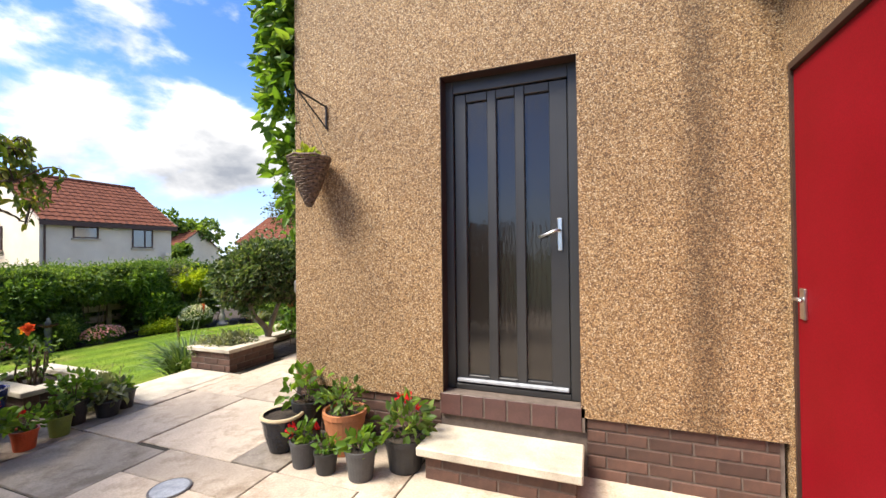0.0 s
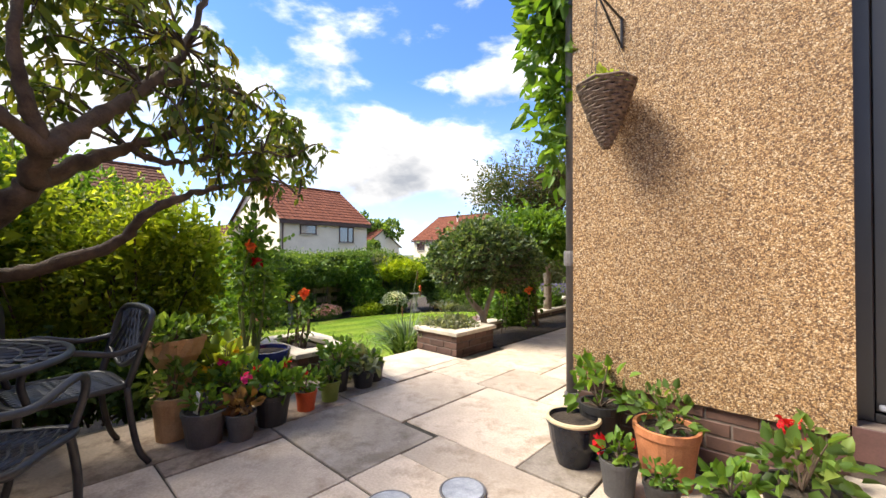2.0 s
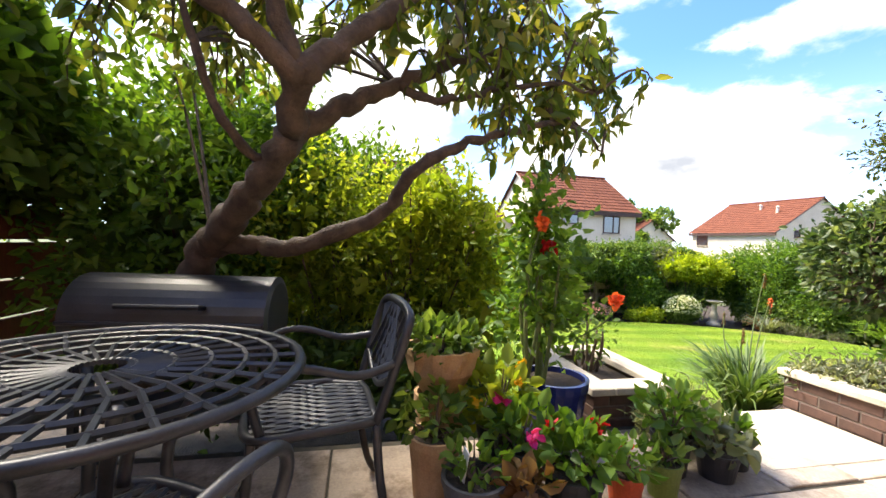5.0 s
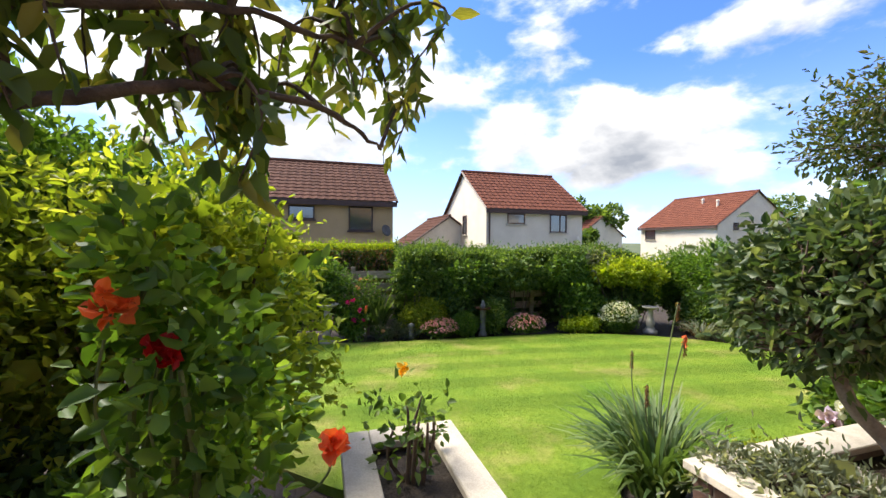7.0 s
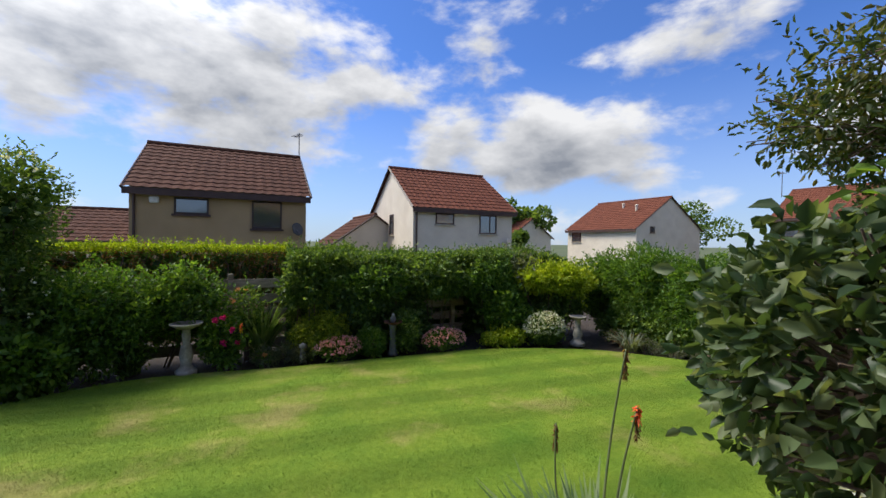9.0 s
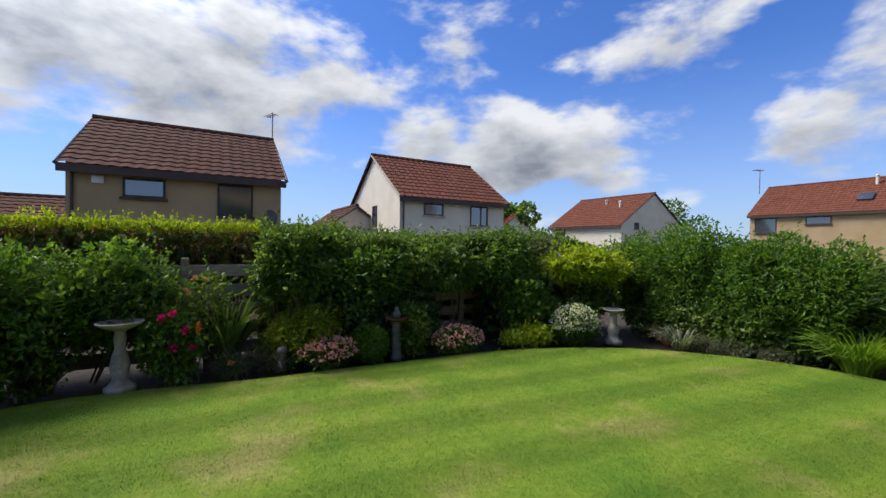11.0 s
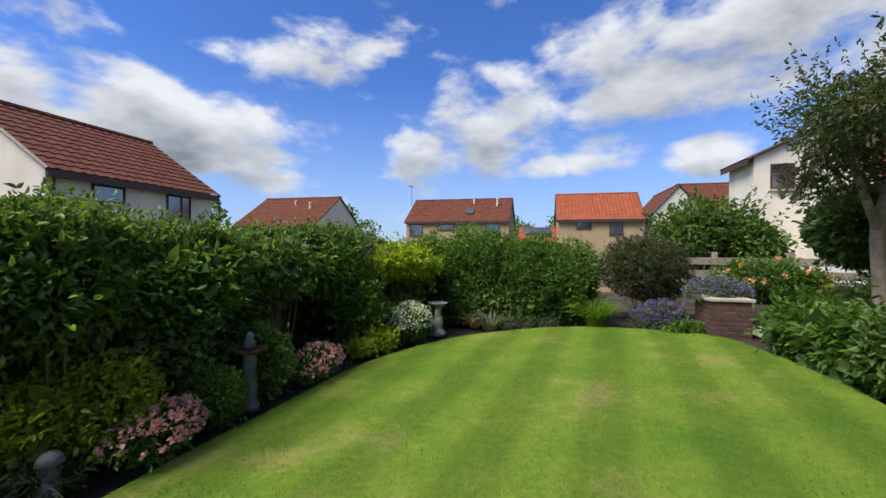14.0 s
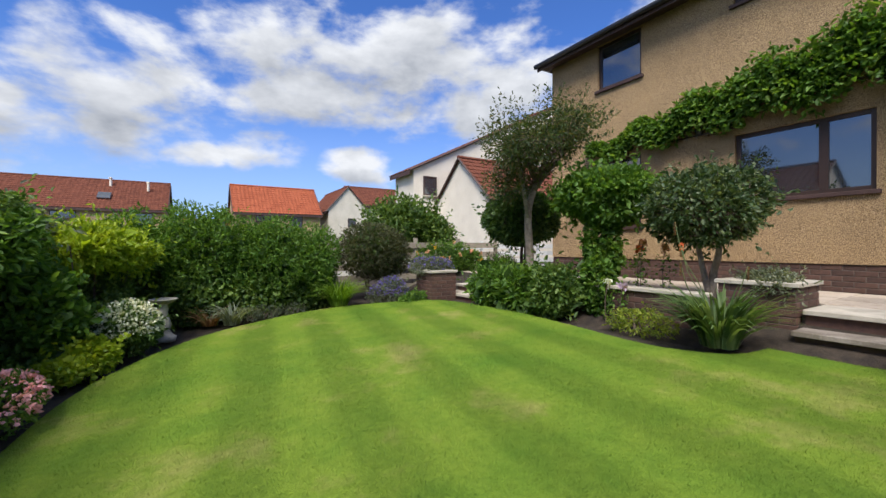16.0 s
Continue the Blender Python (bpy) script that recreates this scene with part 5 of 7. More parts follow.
hedge("boundary_hedge", -12.5, -11.25, 5.6, 7.0, 0.2, 1.08, "hedge", 17000, 0.066, "overhanging evergreen hedge above a dark hollow")
# added sheet of deep green leaves; its dark colour is the hollow's shade
hedge("hollow_backing", -12.5, -11.95, 5.3, 7.3, -0.65, 1.0, "deep", 7000, 0.08, "dark-leaved backing that puts shade into the hollow of the hedge", faces=("x+",), bumps=0.1)
hedge("rear_hedge", -12.6, -11.95, -4.0, 3.3, 0.55, 1.22, "lime", 17000, 0.045, "clipped golden-topped hedge behind the board fence", faces=("top",), depth=0.12, bumps=0.05)
hedge("twiggy_hedge", -12.6, -11.95, -4.0, 3.3, 0.1, 1.15, "dead", 9000, 0.05, "brown twiggy side of the clipped hedge", faces=("x+",), depth=0.3, bumps=0.05)
hedge("back_hedge", -10.8, -7.0, 10.2, 11.0, -0.6, 0.55, "hedge", 14000, 0.065, "dark ivy-covered hedge along the back", faces=("y-", "top"))

for k, (x, y, z, rx, ry, rz, lf) in enumerate(((-11.2, 3.55, 0.55, 0.3, 0.55, 0.42, "hedge"), (-11.15, 4.75, 0.5, 0.3, 0.65, 0.42, "fresh"), (-11.1, 5.9, 0.62, 0.36, 0.7, 0.36, "hedge"), (-11.0, 7.1, 0.6, 0.35, 0.6, 0.42, "fresh"), (-11.05, 8.1, 0.65, 0.35, 0.7, 0.42, "grey"), (-11.3, 9.0, 0.75, 0.45, 0.5, 0.4, "hedge"))):
    shrub("hedge_shoots", [(x, y, z, rx, ry, rz)], lf, 3000, 0.085, "leafy shoots bulging from the boundary hedge", floor_z=-0.6, bumps=0.22, shell=0.6, width=0.42, droop=0.25, stems=4, group="hedge shoots")
shrub("ivy_mound", [(-11.3, 4.6, 0.05, 0.42, 0.8, 0.7), (-11.25, 5.3, -0.1, 0.38, 0.5, 0.6)], "deep", 11000, 0.07, "dark lobed ivy mound against the hedge", floor_z=-0.62, width=0.75)
shrub("laurel_bush", [(-10.75, 7.35, -0.1, 0.35, 0.45, 0.55)], "fresh", 5000, 0.08, "glossy green bush beside the dark hollow", floor_z=-0.62, width=0.7)
shrub("golden_bush", [(-10.5, 8.5, 0.66, 0.6, 0.7, 0.28), (-10.35, 8.8, 0.54, 0.5, 0.5, 0.25), (-10.6, 8.1, 0.58, 0.42, 0.5, 0.27)], "lime", 8500, 0.075, "bright lime-green bush with flat layers", floor_z=-0.6, stems=14)
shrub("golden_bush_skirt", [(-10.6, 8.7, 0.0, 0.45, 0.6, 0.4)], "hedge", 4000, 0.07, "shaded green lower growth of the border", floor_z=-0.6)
shrub("feathery_bush", [(-9.3, 9.9, 0.45, 0.9, 0.7, 0.85), (-8.2, 9.9, 0.4, 0.9, 0.7, 0.8), (-7.5, 9.9, 0.2, 0.6, 0.6, 0.8), (-10.3, 9.8, 0.35, 0.75, 0.6, 0.75)], "fresh", 40000, 0.07, "large feathery green privet bush", floor_z=-0.6, width=0.36, bumps=0.3, spread=0.6, stems=20)
shrub("ivy_skirt", [(-9.4, 9.5, -0.3, 0.7, 0.35, 0.4), (-8.3, 9.6, -0.3, 0.7, 0.35, 0.4), (-7.6, 9.7, -0.3, 0.5, 0.3, 0.35)], "hedge", 6500, 0.07, "low ivy at the foot of the bush", "ivy", floor_z=-0.62, width=0.7)
shrub("dome_bush", [(-6.15, 9.95, 0.55, 0.75, 0.65, 0.6), (-5.8, 9.9, 0.45, 0.5, 0.5, 0.5)], "olive", 17000, 0.055, "dense domed grey-green hebe bush", floor_z=-0.5, width=0.3, bumps=0.08)
shrub("rhododendron", [(-4.3, 12.2, 1.15, 1.15, 0.9, 0.85), (-3.6, 12.0, 0.9, 0.8, 0.8, 0.7)], "hedge", 9000, 0.12, "large-leaved rhododendron over the back fence", floor_z=-0.5, width=0.45)
shrub("peach_rose", [(-3.9, 10.4, 0.35, 0.85, 0.35, 0.4), (-3.3, 10.4, 0.25, 0.5, 0.3, 0.35)], "fresh", 4500, 0.06, "rambling rose with peach and cream blooms on the fence", floor_z=-0.4, flowers=[("peach", 26, 0.06, 9), ("yellow", 8, 0.05, 7)])
shrub("dark_mound", [(-2.9, 9.6, 0.1, 0.6, 0.4, 0.35)], "olive", 4000, 0.05, "low dark lavender mound", floor_z=-0.2, width=0.25)
shrub("blue_catmint", [(-6.0, 9.35, -0.3, 0.38, 0.3, 0.3)], "grey", 3000, 0.045, "blue-violet flowering catmint mound", floor_z=-0.5, flowers=[("violet", 900, 0.026, 2)])
shrub("blue_catmint", [(-5.3, 8.9, 0.22, 0.45, 0.35, 0.2), (-4.95, 9.1, 0.2, 0.3, 0.3, 0.18)], "grey", 3200, 0.045, "violet flowers spilling over the brick planter", floor_z=0.06, flowers=[("violet", 1000, 0.026, 2)])
shrub("ground_ivy", [(-5.7, 8.75, -0.42, 0.35, 0.2, 0.18)], "fresh", 1500, 0.05, "low green ground cover by the brick planter", floor_z=-0.5)
strap_clump("grass_tuft", -7.05, 9.35, -0.5, 420, 0.62, 0.62, "grass", "bright green arching grass clump", "ornamental grass", 0.018, 0.8)
strap_clump("flax_tuft", -8.9, 8.85, -0.58, 90, 0.4, 0.45, "grey", "striped arching strap-leaved tuft", "plant", 0.022, 1.0)
strap_clump("flax_tuft", -9.2, 9.05, -0.6, 60, 0.35, 0.4, "dead", "dry brown strap-leaved tuft", "plant", 0.02, 1.0)
for i, (x, y) in enumerate(((-8.35, 9.25), (-7.9, 9.35), (-8.7, 9.12))):
    shrub("grey_edging", [(x, y, -0.5, 0.26, 0.14, 0.13)], "grey", 900, 0.035, "low grey-leaved edging plant", "plant", floor_z=-0.6, width=0.3, group="edging plants")

shrub("white_daisy_bush", [(-10.08, 7.85, -0.34, 0.34, 0.4, 0.32)], "hedge", 4200, 0.05, "rounded bush covered with small white flowers", floor_z=-0.62, bumps=0.05, flowers=[("white", 1500, 0.03, 3)])
shrub("lime_alchemilla", [(-10.32, 7.2, -0.5, 0.22, 0.25, 0.16), (-10.42, 6.85, -0.52, 0.18, 0.22, 0.12)], "lime", 1800, 0.055, "lime-green lady's mantle at the lawn edge", "plant", floor_z=-0.63, width=0.8)
shrub("pink_geranium", [(-10.55, 5.85, -0.48, 0.22, 0.42, 0.18)], "fresh", 1300, 0.04, "low mound of pink flowers at the lawn edge", "flower bed", floor_z=-0.64, flowers=[("pink", 380, 0.03, 5)])
shrub("pink_geranium", [(-10.68, 3.95, -0.48, 0.2, 0.36, 0.19)], "fresh", 1200, 0.04, "low mound of pink flowers at the lawn edge", "flower bed", floor_z=-0.65, flowers=[("pink", 380, 0.03, 5)])
shrub("box_mound", [(-10.76, 4.52, -0.43, 0.27, 0.27, 0.27)], "fresh", 5000, 0.035, "small rounded variegated evergreen mound", floor_z=-0.65, bumps=0.06)
shrub("azalea", [(-11.1, 3.75, -0.25, 0.4, 0.5, 0.36)], "privet", 4500, 0.05, "low olive-green azalea bush", floor_z=-0.65)
shrub("spirea", [(-10.8, 5.15, -0.3, 0.32, 0.3, 0.42)], "hedge", 3000, 0.05, "loose small-leaved bush beside the bird table", floor_z=-0.65)
strap_clump("crocosmia", -11.45, 2.75, -0.68, 180, 1.05, 0.65, "blade", "tall sword-leaved crocosmia clump", "plant", 0.045, 0.5)
strap_clump("agapanthus", -11.3, 0.95, -0.7, 170, 0.6, 0.6, "blade", "arching dark green strap-leaved clump", "plant", 0.03, 0.9)
for x, y in ((-11.1, 3.15), (-10.95, 3.4), (-11.0, 2.8)):
    shrub("blue_fescue", [(x, y, -0.58, 0.17, 0.17, 0.14)], "grey", 500, 0.1, "grey-blue tufted edging grass", "plant", floor_z=-0.66, width=0.1, stems=2, group="edging grasses")
rose = shrub("pink_rose", [(-11.0, 2.18, -0.28, 0.24, 0.3, 0.4)], "fresh", 1900, 0.06, "rose bush with bright pink blooms", floor_z=-0.68, width=0.65)
for q in ((-10.84, 2.2, 0.14), (-10.82, 2.1, 0.1), (-10.8, 2.34, -0.04), (-10.8, 2.4, -0.26), (-10.76, 2.22, -0.22)):
    flower_heads(rose, [q], [(0.6, 0, 0.6)], "magenta", 0.04, 40, "rose_bloom")
lily = thing("torch_lily", (-10.85, 2.46, -0.68), 0, "single red and yellow torch lily in the flower bed", "flower")
bm = bmesh.new(); tube(bm, smooth_path([(0, 0, 0), (0.02, 0.01, 0.3), (0.0, 0.0, 0.68)], 4), 0.006, 6); part("stalk", bm, M["stalk"], lily)
for pet, za, zb in (("yellow", 0.58, 0.64), ("orange", 0.62, 0.72)):
    p = np.stack([rng.normal(0, 0.004, 70), rng.normal(0, 0.004, 70), rng.uniform(za, zb, 70)], 1)
    link("floret_head", leaf_mesh("floret_head", p, np.stack([rng.normal(0, 1, 70), rng.normal(0, 1, 70), np.full(70, -0.8)], 1), 0.03, 0.35, 0.2), PETAL[pet], lily)
lowrose = shrub("low_peach_rose", [(-10.88, 2.78, -0.57, 0.1, 0.12, 0.1)], "fresh", 90, 0.045, "small low rose with a peach bloom", "rose", floor_z=-0.68, stems=3)
flower_heads(lowrose, [(-10.84, 2.8, -0.5)], [(0.4, 0, 0.8)], "peach", 0.035, 36, "rose_bloom")
shrub("peach_bush_rose", [(-11.3, 2.55, 0.15, 0.2, 0.25, 0.38)], "hedge", 900, 0.06, "tall rose with fading peach blooms", floor_z=-0.66, flowers=[("peach", 8, 0.05, 10)])
shrub("viburnum", [(-11.2, 0.6, 0.15, 0.55, 0.8, 0.75), (-11.4, 1.6, 0.35, 0.4, 0.6, 0.6)], "fresh", 9500, 0.07, "leafy green shrub in front of the fence", floor_z=-0.68)
shrub("hydrangea", [(-10.75, -0.1, -0.25, 0.45, 0.6, 0.4)], "fresh", 4200, 0.09, "broad bright green bush at the lawn edge", floor_z=-0.68, width=0.65)
shrub("mock_orange", [(-11.2, -0.7, 0.9, 0.6, 0.75, 1.3), (-11.1, -0.25, 1.7, 0.5, 0.55, 0.9), (-11.2, -0.3, 0.3, 0.55, 0.6, 0.8)], "hedge", 15000, 0.06, "tall loose shrub with trusses of white flowers", floor_z=-0.68, flowers=[("white", 260, 0.04, 4)], stems=16)


# ---- birdbaths, lantern, pedestal ----
def birdbath(x, y, z, h, r, label):
    ob = thing("birdbath", (x, y, z), 0, label, "birdbath")
    bm = lathe(bmesh.new(), [(0.14, -0.03), (0.15, 0.03), (0.11, 0.06), (0.07, 0.12), (0.095, h * 0.35), (0.075, h * 0.5), (0.05, h * 0.6), (0.06, h * 0.75), (0.05, h * 0.85), (0.08, h * 0.9)], 20)
    part("pedestal", bm, M["stone"], ob, smooth=True)
    bm = lathe(bmesh.new(), [(0.08, h * 0.88), (r * 0.8, h * 0.94), (r, h * 0.985), (r, h), (r * 0.86, h), (r * 0.7, h * 0.96), (0.02, h * 0.95)], 28)
    part("bowl", bm, M["stone"], ob, smooth=True)


birdbath(-10.95, 1.72, -0.67, 0.75, 0.22, "pale weathered stone birdbath beside the lawn")
birdbath(-9.75, 8.4, -0.61, 0.55, 0.17, "small stone birdbath behind the white bush")
ped = thing("bird_table", (-10.7, 4.9, -0.66), 0, "grey stone pillar with a rusty dish and bird figure", "bird feeder")
part("pillar", lathe(bmesh.new(), [(0.09, -0.03), (0.095, 0.03), (0.07, 0.06), (0.06, 0.5), (0.075, 0.52)], 14), M["slate"], ped, smooth=True)
part("dish", lathe(bmesh.new(), [(0.05, 0.52), (0.13, 0.545), (0.17, 0.58), (0.155, 0.58), (0.1, 0.555), (0.01, 0.55)], 30, wave=0.012, waves=8), M["rust"], ped, smooth=True)
bm = lathe(bmesh.new(), [(0.02, 0.55), (0.05, 0.58), (0.055, 0.63), (0.03, 0.67), (0.035, 0.7), (0.012, 0.73)], 14)
part("figure", bm, M["slate"], ped, smooth=True)
lan = thing("garden_lantern", (-10.85, 3.38, -0.66), 0, "small grey stone lantern in the flower bed", "lantern")
part("body", lathe(bmesh.new(), [(0.06, -0.02), (0.05, 0.1), (0.035, 0.13), (0.05, 0.15), (0.05, 0.22), (0.075, 0.23), (0.05, 0.28), (0.01, 0.3)], 16), M["slate"], lan, smooth=True)

# ---- border along the path ----


def standard(name, x, y, z, trunk, crown, leaf, n, size, label, trunk_mat, width=0.6, shell=0.4, bumps=0.1, twigs=150, bare=0.0):
    ob = thing(name, (0, 0, 0), 0, label, "tree")
    bm = bmesh.new()
    for path, r0, r1 in trunk:
        ps = smooth_path(path, 4)
        tube(bm, ps, [r0 + (r1 - r0) * i / (len(ps) - 1) for i in range(len(ps))], 9)
    part("trunk", bm, M[trunk_mat], ob, smooth=True)
    p, o = blob_points(crown, n, shell, bumps)
    keep = rng.random(len(p)) > bare * np.clip(-1.6 * o[:, 2] + 0.5, 0, 1.6)
    p, o = sprigs(p[keep], o[keep], size)
    link("crown", leaf_mesh("crown", p, o, size, width, 0.75, 0.1), LEAF[leaf], ob)
    bm = bmesh.new()
    for _ in range(twigs):
        b = crown[rng.integers(len(crown))]
        d = unit(rng.normal(0, 1, (1, 3)))[0]
        q = (b[0] + d[0] * b[3], b[1] + d[1] * b[4], b[2] + d[2] * b[5])
        s = trunk[rng.integers(len(trunk))][0][-1]
        mid = tuple(s[i] * 0.45 + q[i] * 0.55 + rng.normal(0, 0.05) for i in range(3))
        tube(bm, [s, mid, q], [0.013, 0.008, 0.003], 4)
    tagged(part("twig_growth", bm, M["twig"], ob), kind="stuff")
    return ob


standard("clipped_tree", -4.05, 4.2, 0, [([(-4.02, 4.2, -0.05), (-4.0, 4.2, 0.3), (-4.14, 4.08, 0.55), (-4.22, 4.05, 0.9)], 0.05, 0.026), ([(-4.02, 4.22, -0.03), (-4.04, 4.3, 0.35), (-3.92, 4.46, 0.9)], 0.042, 0.024)],
         [(-4.07, 4.3, 1.12, 0.68, 0.62, 0.4), (-4.25, 4.1, 0.98, 0.48, 0.42, 0.34), (-3.87, 4.55, 1.0, 0.5, 0.48, 0.36), (-4.02, 4.2, 1.32, 0.45, 0.45, 0.24)], "topiary", 13500, 0.06, "clipped mop-headed evergreen tree on pale forked stems", "pale_bark", shell=0.3, bumps=0.2, twigs=520, bare=0.3)
st2 = standard("climber_standard", -4.15, 5.6, 0, [([(-4.15, 5.55, -0.05), (-4.17, 5.6, 0.6), (-4.13, 5.6, 1.2)], 0.05, 0.03), ([(-4.05, 5.7, -0.05), (-4.1, 5.68, 0.7), (-4.0, 5.75, 1.2)], 0.03, 0.02)],
               [(-4.1, 5.65, 1.42, 0.68, 0.72, 0.36), (-4.2, 5.45, 1.25, 0.4, 0.45, 0.3)], "fresh", 13000, 0.085, "mop-headed wisteria trained as a standard", "twig", 0.6)
shrub("climbing_leaves", [(-4.3, 5.55, 0.5, 0.22, 0.25, 0.7), (-4.55, 5.45, 0.0, 0.2, 0.22, 0.45)], "fresh", 2600, 0.075, "leafy climber round the standard's stem", "climber", floor_z=-0.4, width=0.7)
standard("dark_standard", -3.85, 7.7, 0, [([(-3.85, 7.7, -0.05), (-3.87, 7.72, 0.5), (-3.8, 7.7, 1.0)], 0.04, 0.025), ([(-3.8, 7.75, -0.03), (-3.7, 7.8, 0.5), (-3.65, 7.85, 1.0)], 0.03, 0.02)],
         [(-3.85, 7.75, 1.2, 0.75, 0.7, 0.5)], "deep", 9000, 0.085, "dark glossy clipped standard bush", "bark")
pt = standard("dusky_tree", -4.5, 6.85, 0, [([(-4.5, 6.85, -0.4), (-4.48, 6.85, 0.4), (-4.5, 6.87, 1.2), (-4.3, 6.9, 1.7)], 0.085, 0.05), ([(-4.5, 6.86, 1.1), (-4.8, 6.7, 1.7), (-5.0, 6.6, 2.2)], 0.045, 0.02), ([(-4.35, 6.88, 1.6), (-4.1, 6.6, 2.1), (-3.8, 6.3, 2.5)], 0.04, 0.018), ([(-4.4, 6.9, 1.5), (-4.5, 7.2, 2.1), (-4.5, 7.4, 2.6)], 0.035, 0.015)],
              [(-4.6, 6.8, 2.1, 0.5, 0.55, 0.45), (-5.1, 6.5, 2.15, 0.45, 0.5, 0.4), (-4.2, 6.5, 2.35, 0.45, 0.5, 0.4), (-4.6, 7.2, 2.4, 0.45, 0.5, 0.4), (-5.0, 6.9, 1.65, 0.4, 0.4, 0.28), (-5.2, 5.95, 2.2, 0.38, 0.4, 0.32), (-4.8, 5.8, 2.45, 0.38, 0.4, 0.3), (-3.95, 6.2, 2.65, 0.28, 0.3, 0.25)], "purple", 7800, 0.062, "open-crowned dusky-leaved tree with a pale trunk", "pale_bark", 0.42, shell=0.8, bumps=0.35)
p, o = blob_points([(-4.7, 6.5, 2.3, 0.75, 0.95, 0.5)], 150, 0.15, 0.2)
sh, so = [], []
for q, w in zip(p[o[:, 2] > -0.2], o[o[:, 2] > -0.2]):
    way = unit((w + np.array([0, 0, 0.6]) + rng.normal(0, 0.3, 3))[None])[0]
    for k in range(12):
        sh.append(q + way * 0.035 * k); so.append(way * 0.6 + rng.normal(0, 0.8, 3))
link("shoot_growth", leaf_mesh("shoot_growth", np.array(sh), np.array(so), 0.06, 0.4, 0.3), LEAF["purple"], pt)
shrub("peony_bush", [(-4.87, 6.6, -0.08, 0.32, 0.52, 0.38), (-4.85, 7.35, -0.08, 0.34, 0.45, 0.38)], "fresh", 6500, 0.1, "leafy peony bush on the border", floor_z=-0.42, width=0.4)
shrub("border_shrub", [(-4.9, 5.95, -0.06, 0.33, 0.4, 0.38)], "hedge", 3500, 0.08, "green leafy shrub on the border", floor_z=-0.42)
shrub("trailing_plant", [(-4.0, 3.65, 0.26, 0.27, 0.3, 0.12), (-4.28, 3.5, 0.2, 0.15, 0.22, 0.13)], "grey", 1800, 0.045, "pale trailing plant filling the brick planter", "plant", floor_z=0.14, width=0.4)
shrub("border_weed", [(-4.85, 4.6, -0.28, 0.22, 0.35, 0.15)], "privet", 1200, 0.04, "low green plants at the wall's foot", "plant", floor_z=-0.4)
for (x, y, h), pet in zip(((-4.75, 5.15, 0.55), (-4.72, 4.95, 0.5), (-4.2, 5.0, 0.7), (-4.1, 4.75, 0.62), (-3.95, 5.2, 0.6)), ("white", "lilac", "peach", "peach", "orange")):
    ob = thing("border_rose", (x, y, -0.4 if x < -4.6 else -0.02), 0, "single rose stem with a pale bloom", "rose", "border roses")
    bm = bmesh.new(); tube(bm, smooth_path([(0, 0, -0.03), (0.02, 0.03, h * 0.5), (0.03, 0, h)], 3), 0.006, 5); part("stem", bm, M["twig"], ob)
    p = np.stack([rng.normal(0.02, 0.05, 60), rng.normal(0, 0.05, 60), rng.uniform(0.1, h * 0.9, 60)], 1)
    link("leaves", leaf_mesh("leaves", p, rng.normal(0, 1, (60, 3)), 0.05, 0.6, 0.6), LEAF["fresh"], ob)
    flower_heads(ob, [(0.03, 0, h)] * 2, [(0, 0, 1)] * 2, pet, 0.055, 16, "bloom")

iris = strap_clump("poker_clump", -4.95, 3.72, -0.36, 330, 0.66, 0.62, "blade", "clump of grey-green strap leaves with red-hot pokers", "plant", 0.03, 0.75)
for dx, dy, h, top in ((-0.16, 0.34, 1.25, "dead"), (-0.08, 0.32, 1.02, "orange"), (-0.4, 0.16, 0.85, "dead"), (0.12, -0.2, 0.8, "dead")):
    bm = bmesh.new(); tube(bm, smooth_path([(dx * 0.2, dy * 0.2, 0), (dx * 0.55 + 0.02, dy * 0.3, h * 0.4), (dx * 0.8 - 0.03, dy * 0.75, h * 0.7), (dx, dy, h)], 4), [0.0065 - 0.0002 * k for k in range(13)], 6); part("stalk", bm, M["stalk"], iris, "green flower stalk", smooth=True)
    k = 150
    t = rng.random(k)
    p = np.stack([dx + rng.normal(0, 0.002, k), dy + rng.normal(0, 0.002, k), h - 0.13 + 0.13 * t], 1)
    link("poker", leaf_mesh("poker", p, np.stack([rng.normal(0, 1, k), rng.normal(0, 1, k), np.full(k, -1.3)], 1), 0.02, 0.3, 0.15), LEAF["dead"], iris)
    if top == "orange":
        p = np.stack([np.full(60, dx), np.full(60, dy), rng.uniform(h - 0.06, h + 0.01, 60)], 1)
        link("floret_head", leaf_mesh("floret_head", p, np.stack([rng.normal(0, 1, 60), rng.normal(0, 1, 60), np.full(60, -0.6)], 1), 0.026, 0.3, 0.2), PETAL["orange"], iris)

# ---- climber and trellis on the house ----
vine = thing("wall_climber", (0, 0, 0), 0, "leafy wisteria trained along the house wall", "climber")
yy = rng.uniform(2.3, 7.6, 12000)
mid = 2.65 + np.clip((7.4 - yy) / 5.2, 0, 1) * 0.6
half = 0.1 + np.clip((7.4 - yy) / 4.0, 0, 1) * 0.32
zz = mid + half * np.clip(rng.normal(0, 0.55, len(yy)), -1.25, 1.25) + 0.1 * np.sin(yy * 6.1)
xx = HX - 0.03 - 0.32 * rng.random(len(yy)) * np.clip(half * 3, 0.3, 1)
p = np.stack([xx, yy, zz], 1)
link("leaves", leaf_mesh("leaves", p, np.tile([-0.8, 0, 0.1], (len(p), 1)), 0.12, 0.5, 0.7, 0.35), LEAF["fresh"], vine)
k = 1000
p, o = blob_points([(-2.15, 2.62, 2.9, 0.28, 0.3, 0.75), (-2.1, 2.65, 2.05, 0.18, 0.25, 0.45)], k, 0.9, 0.4)
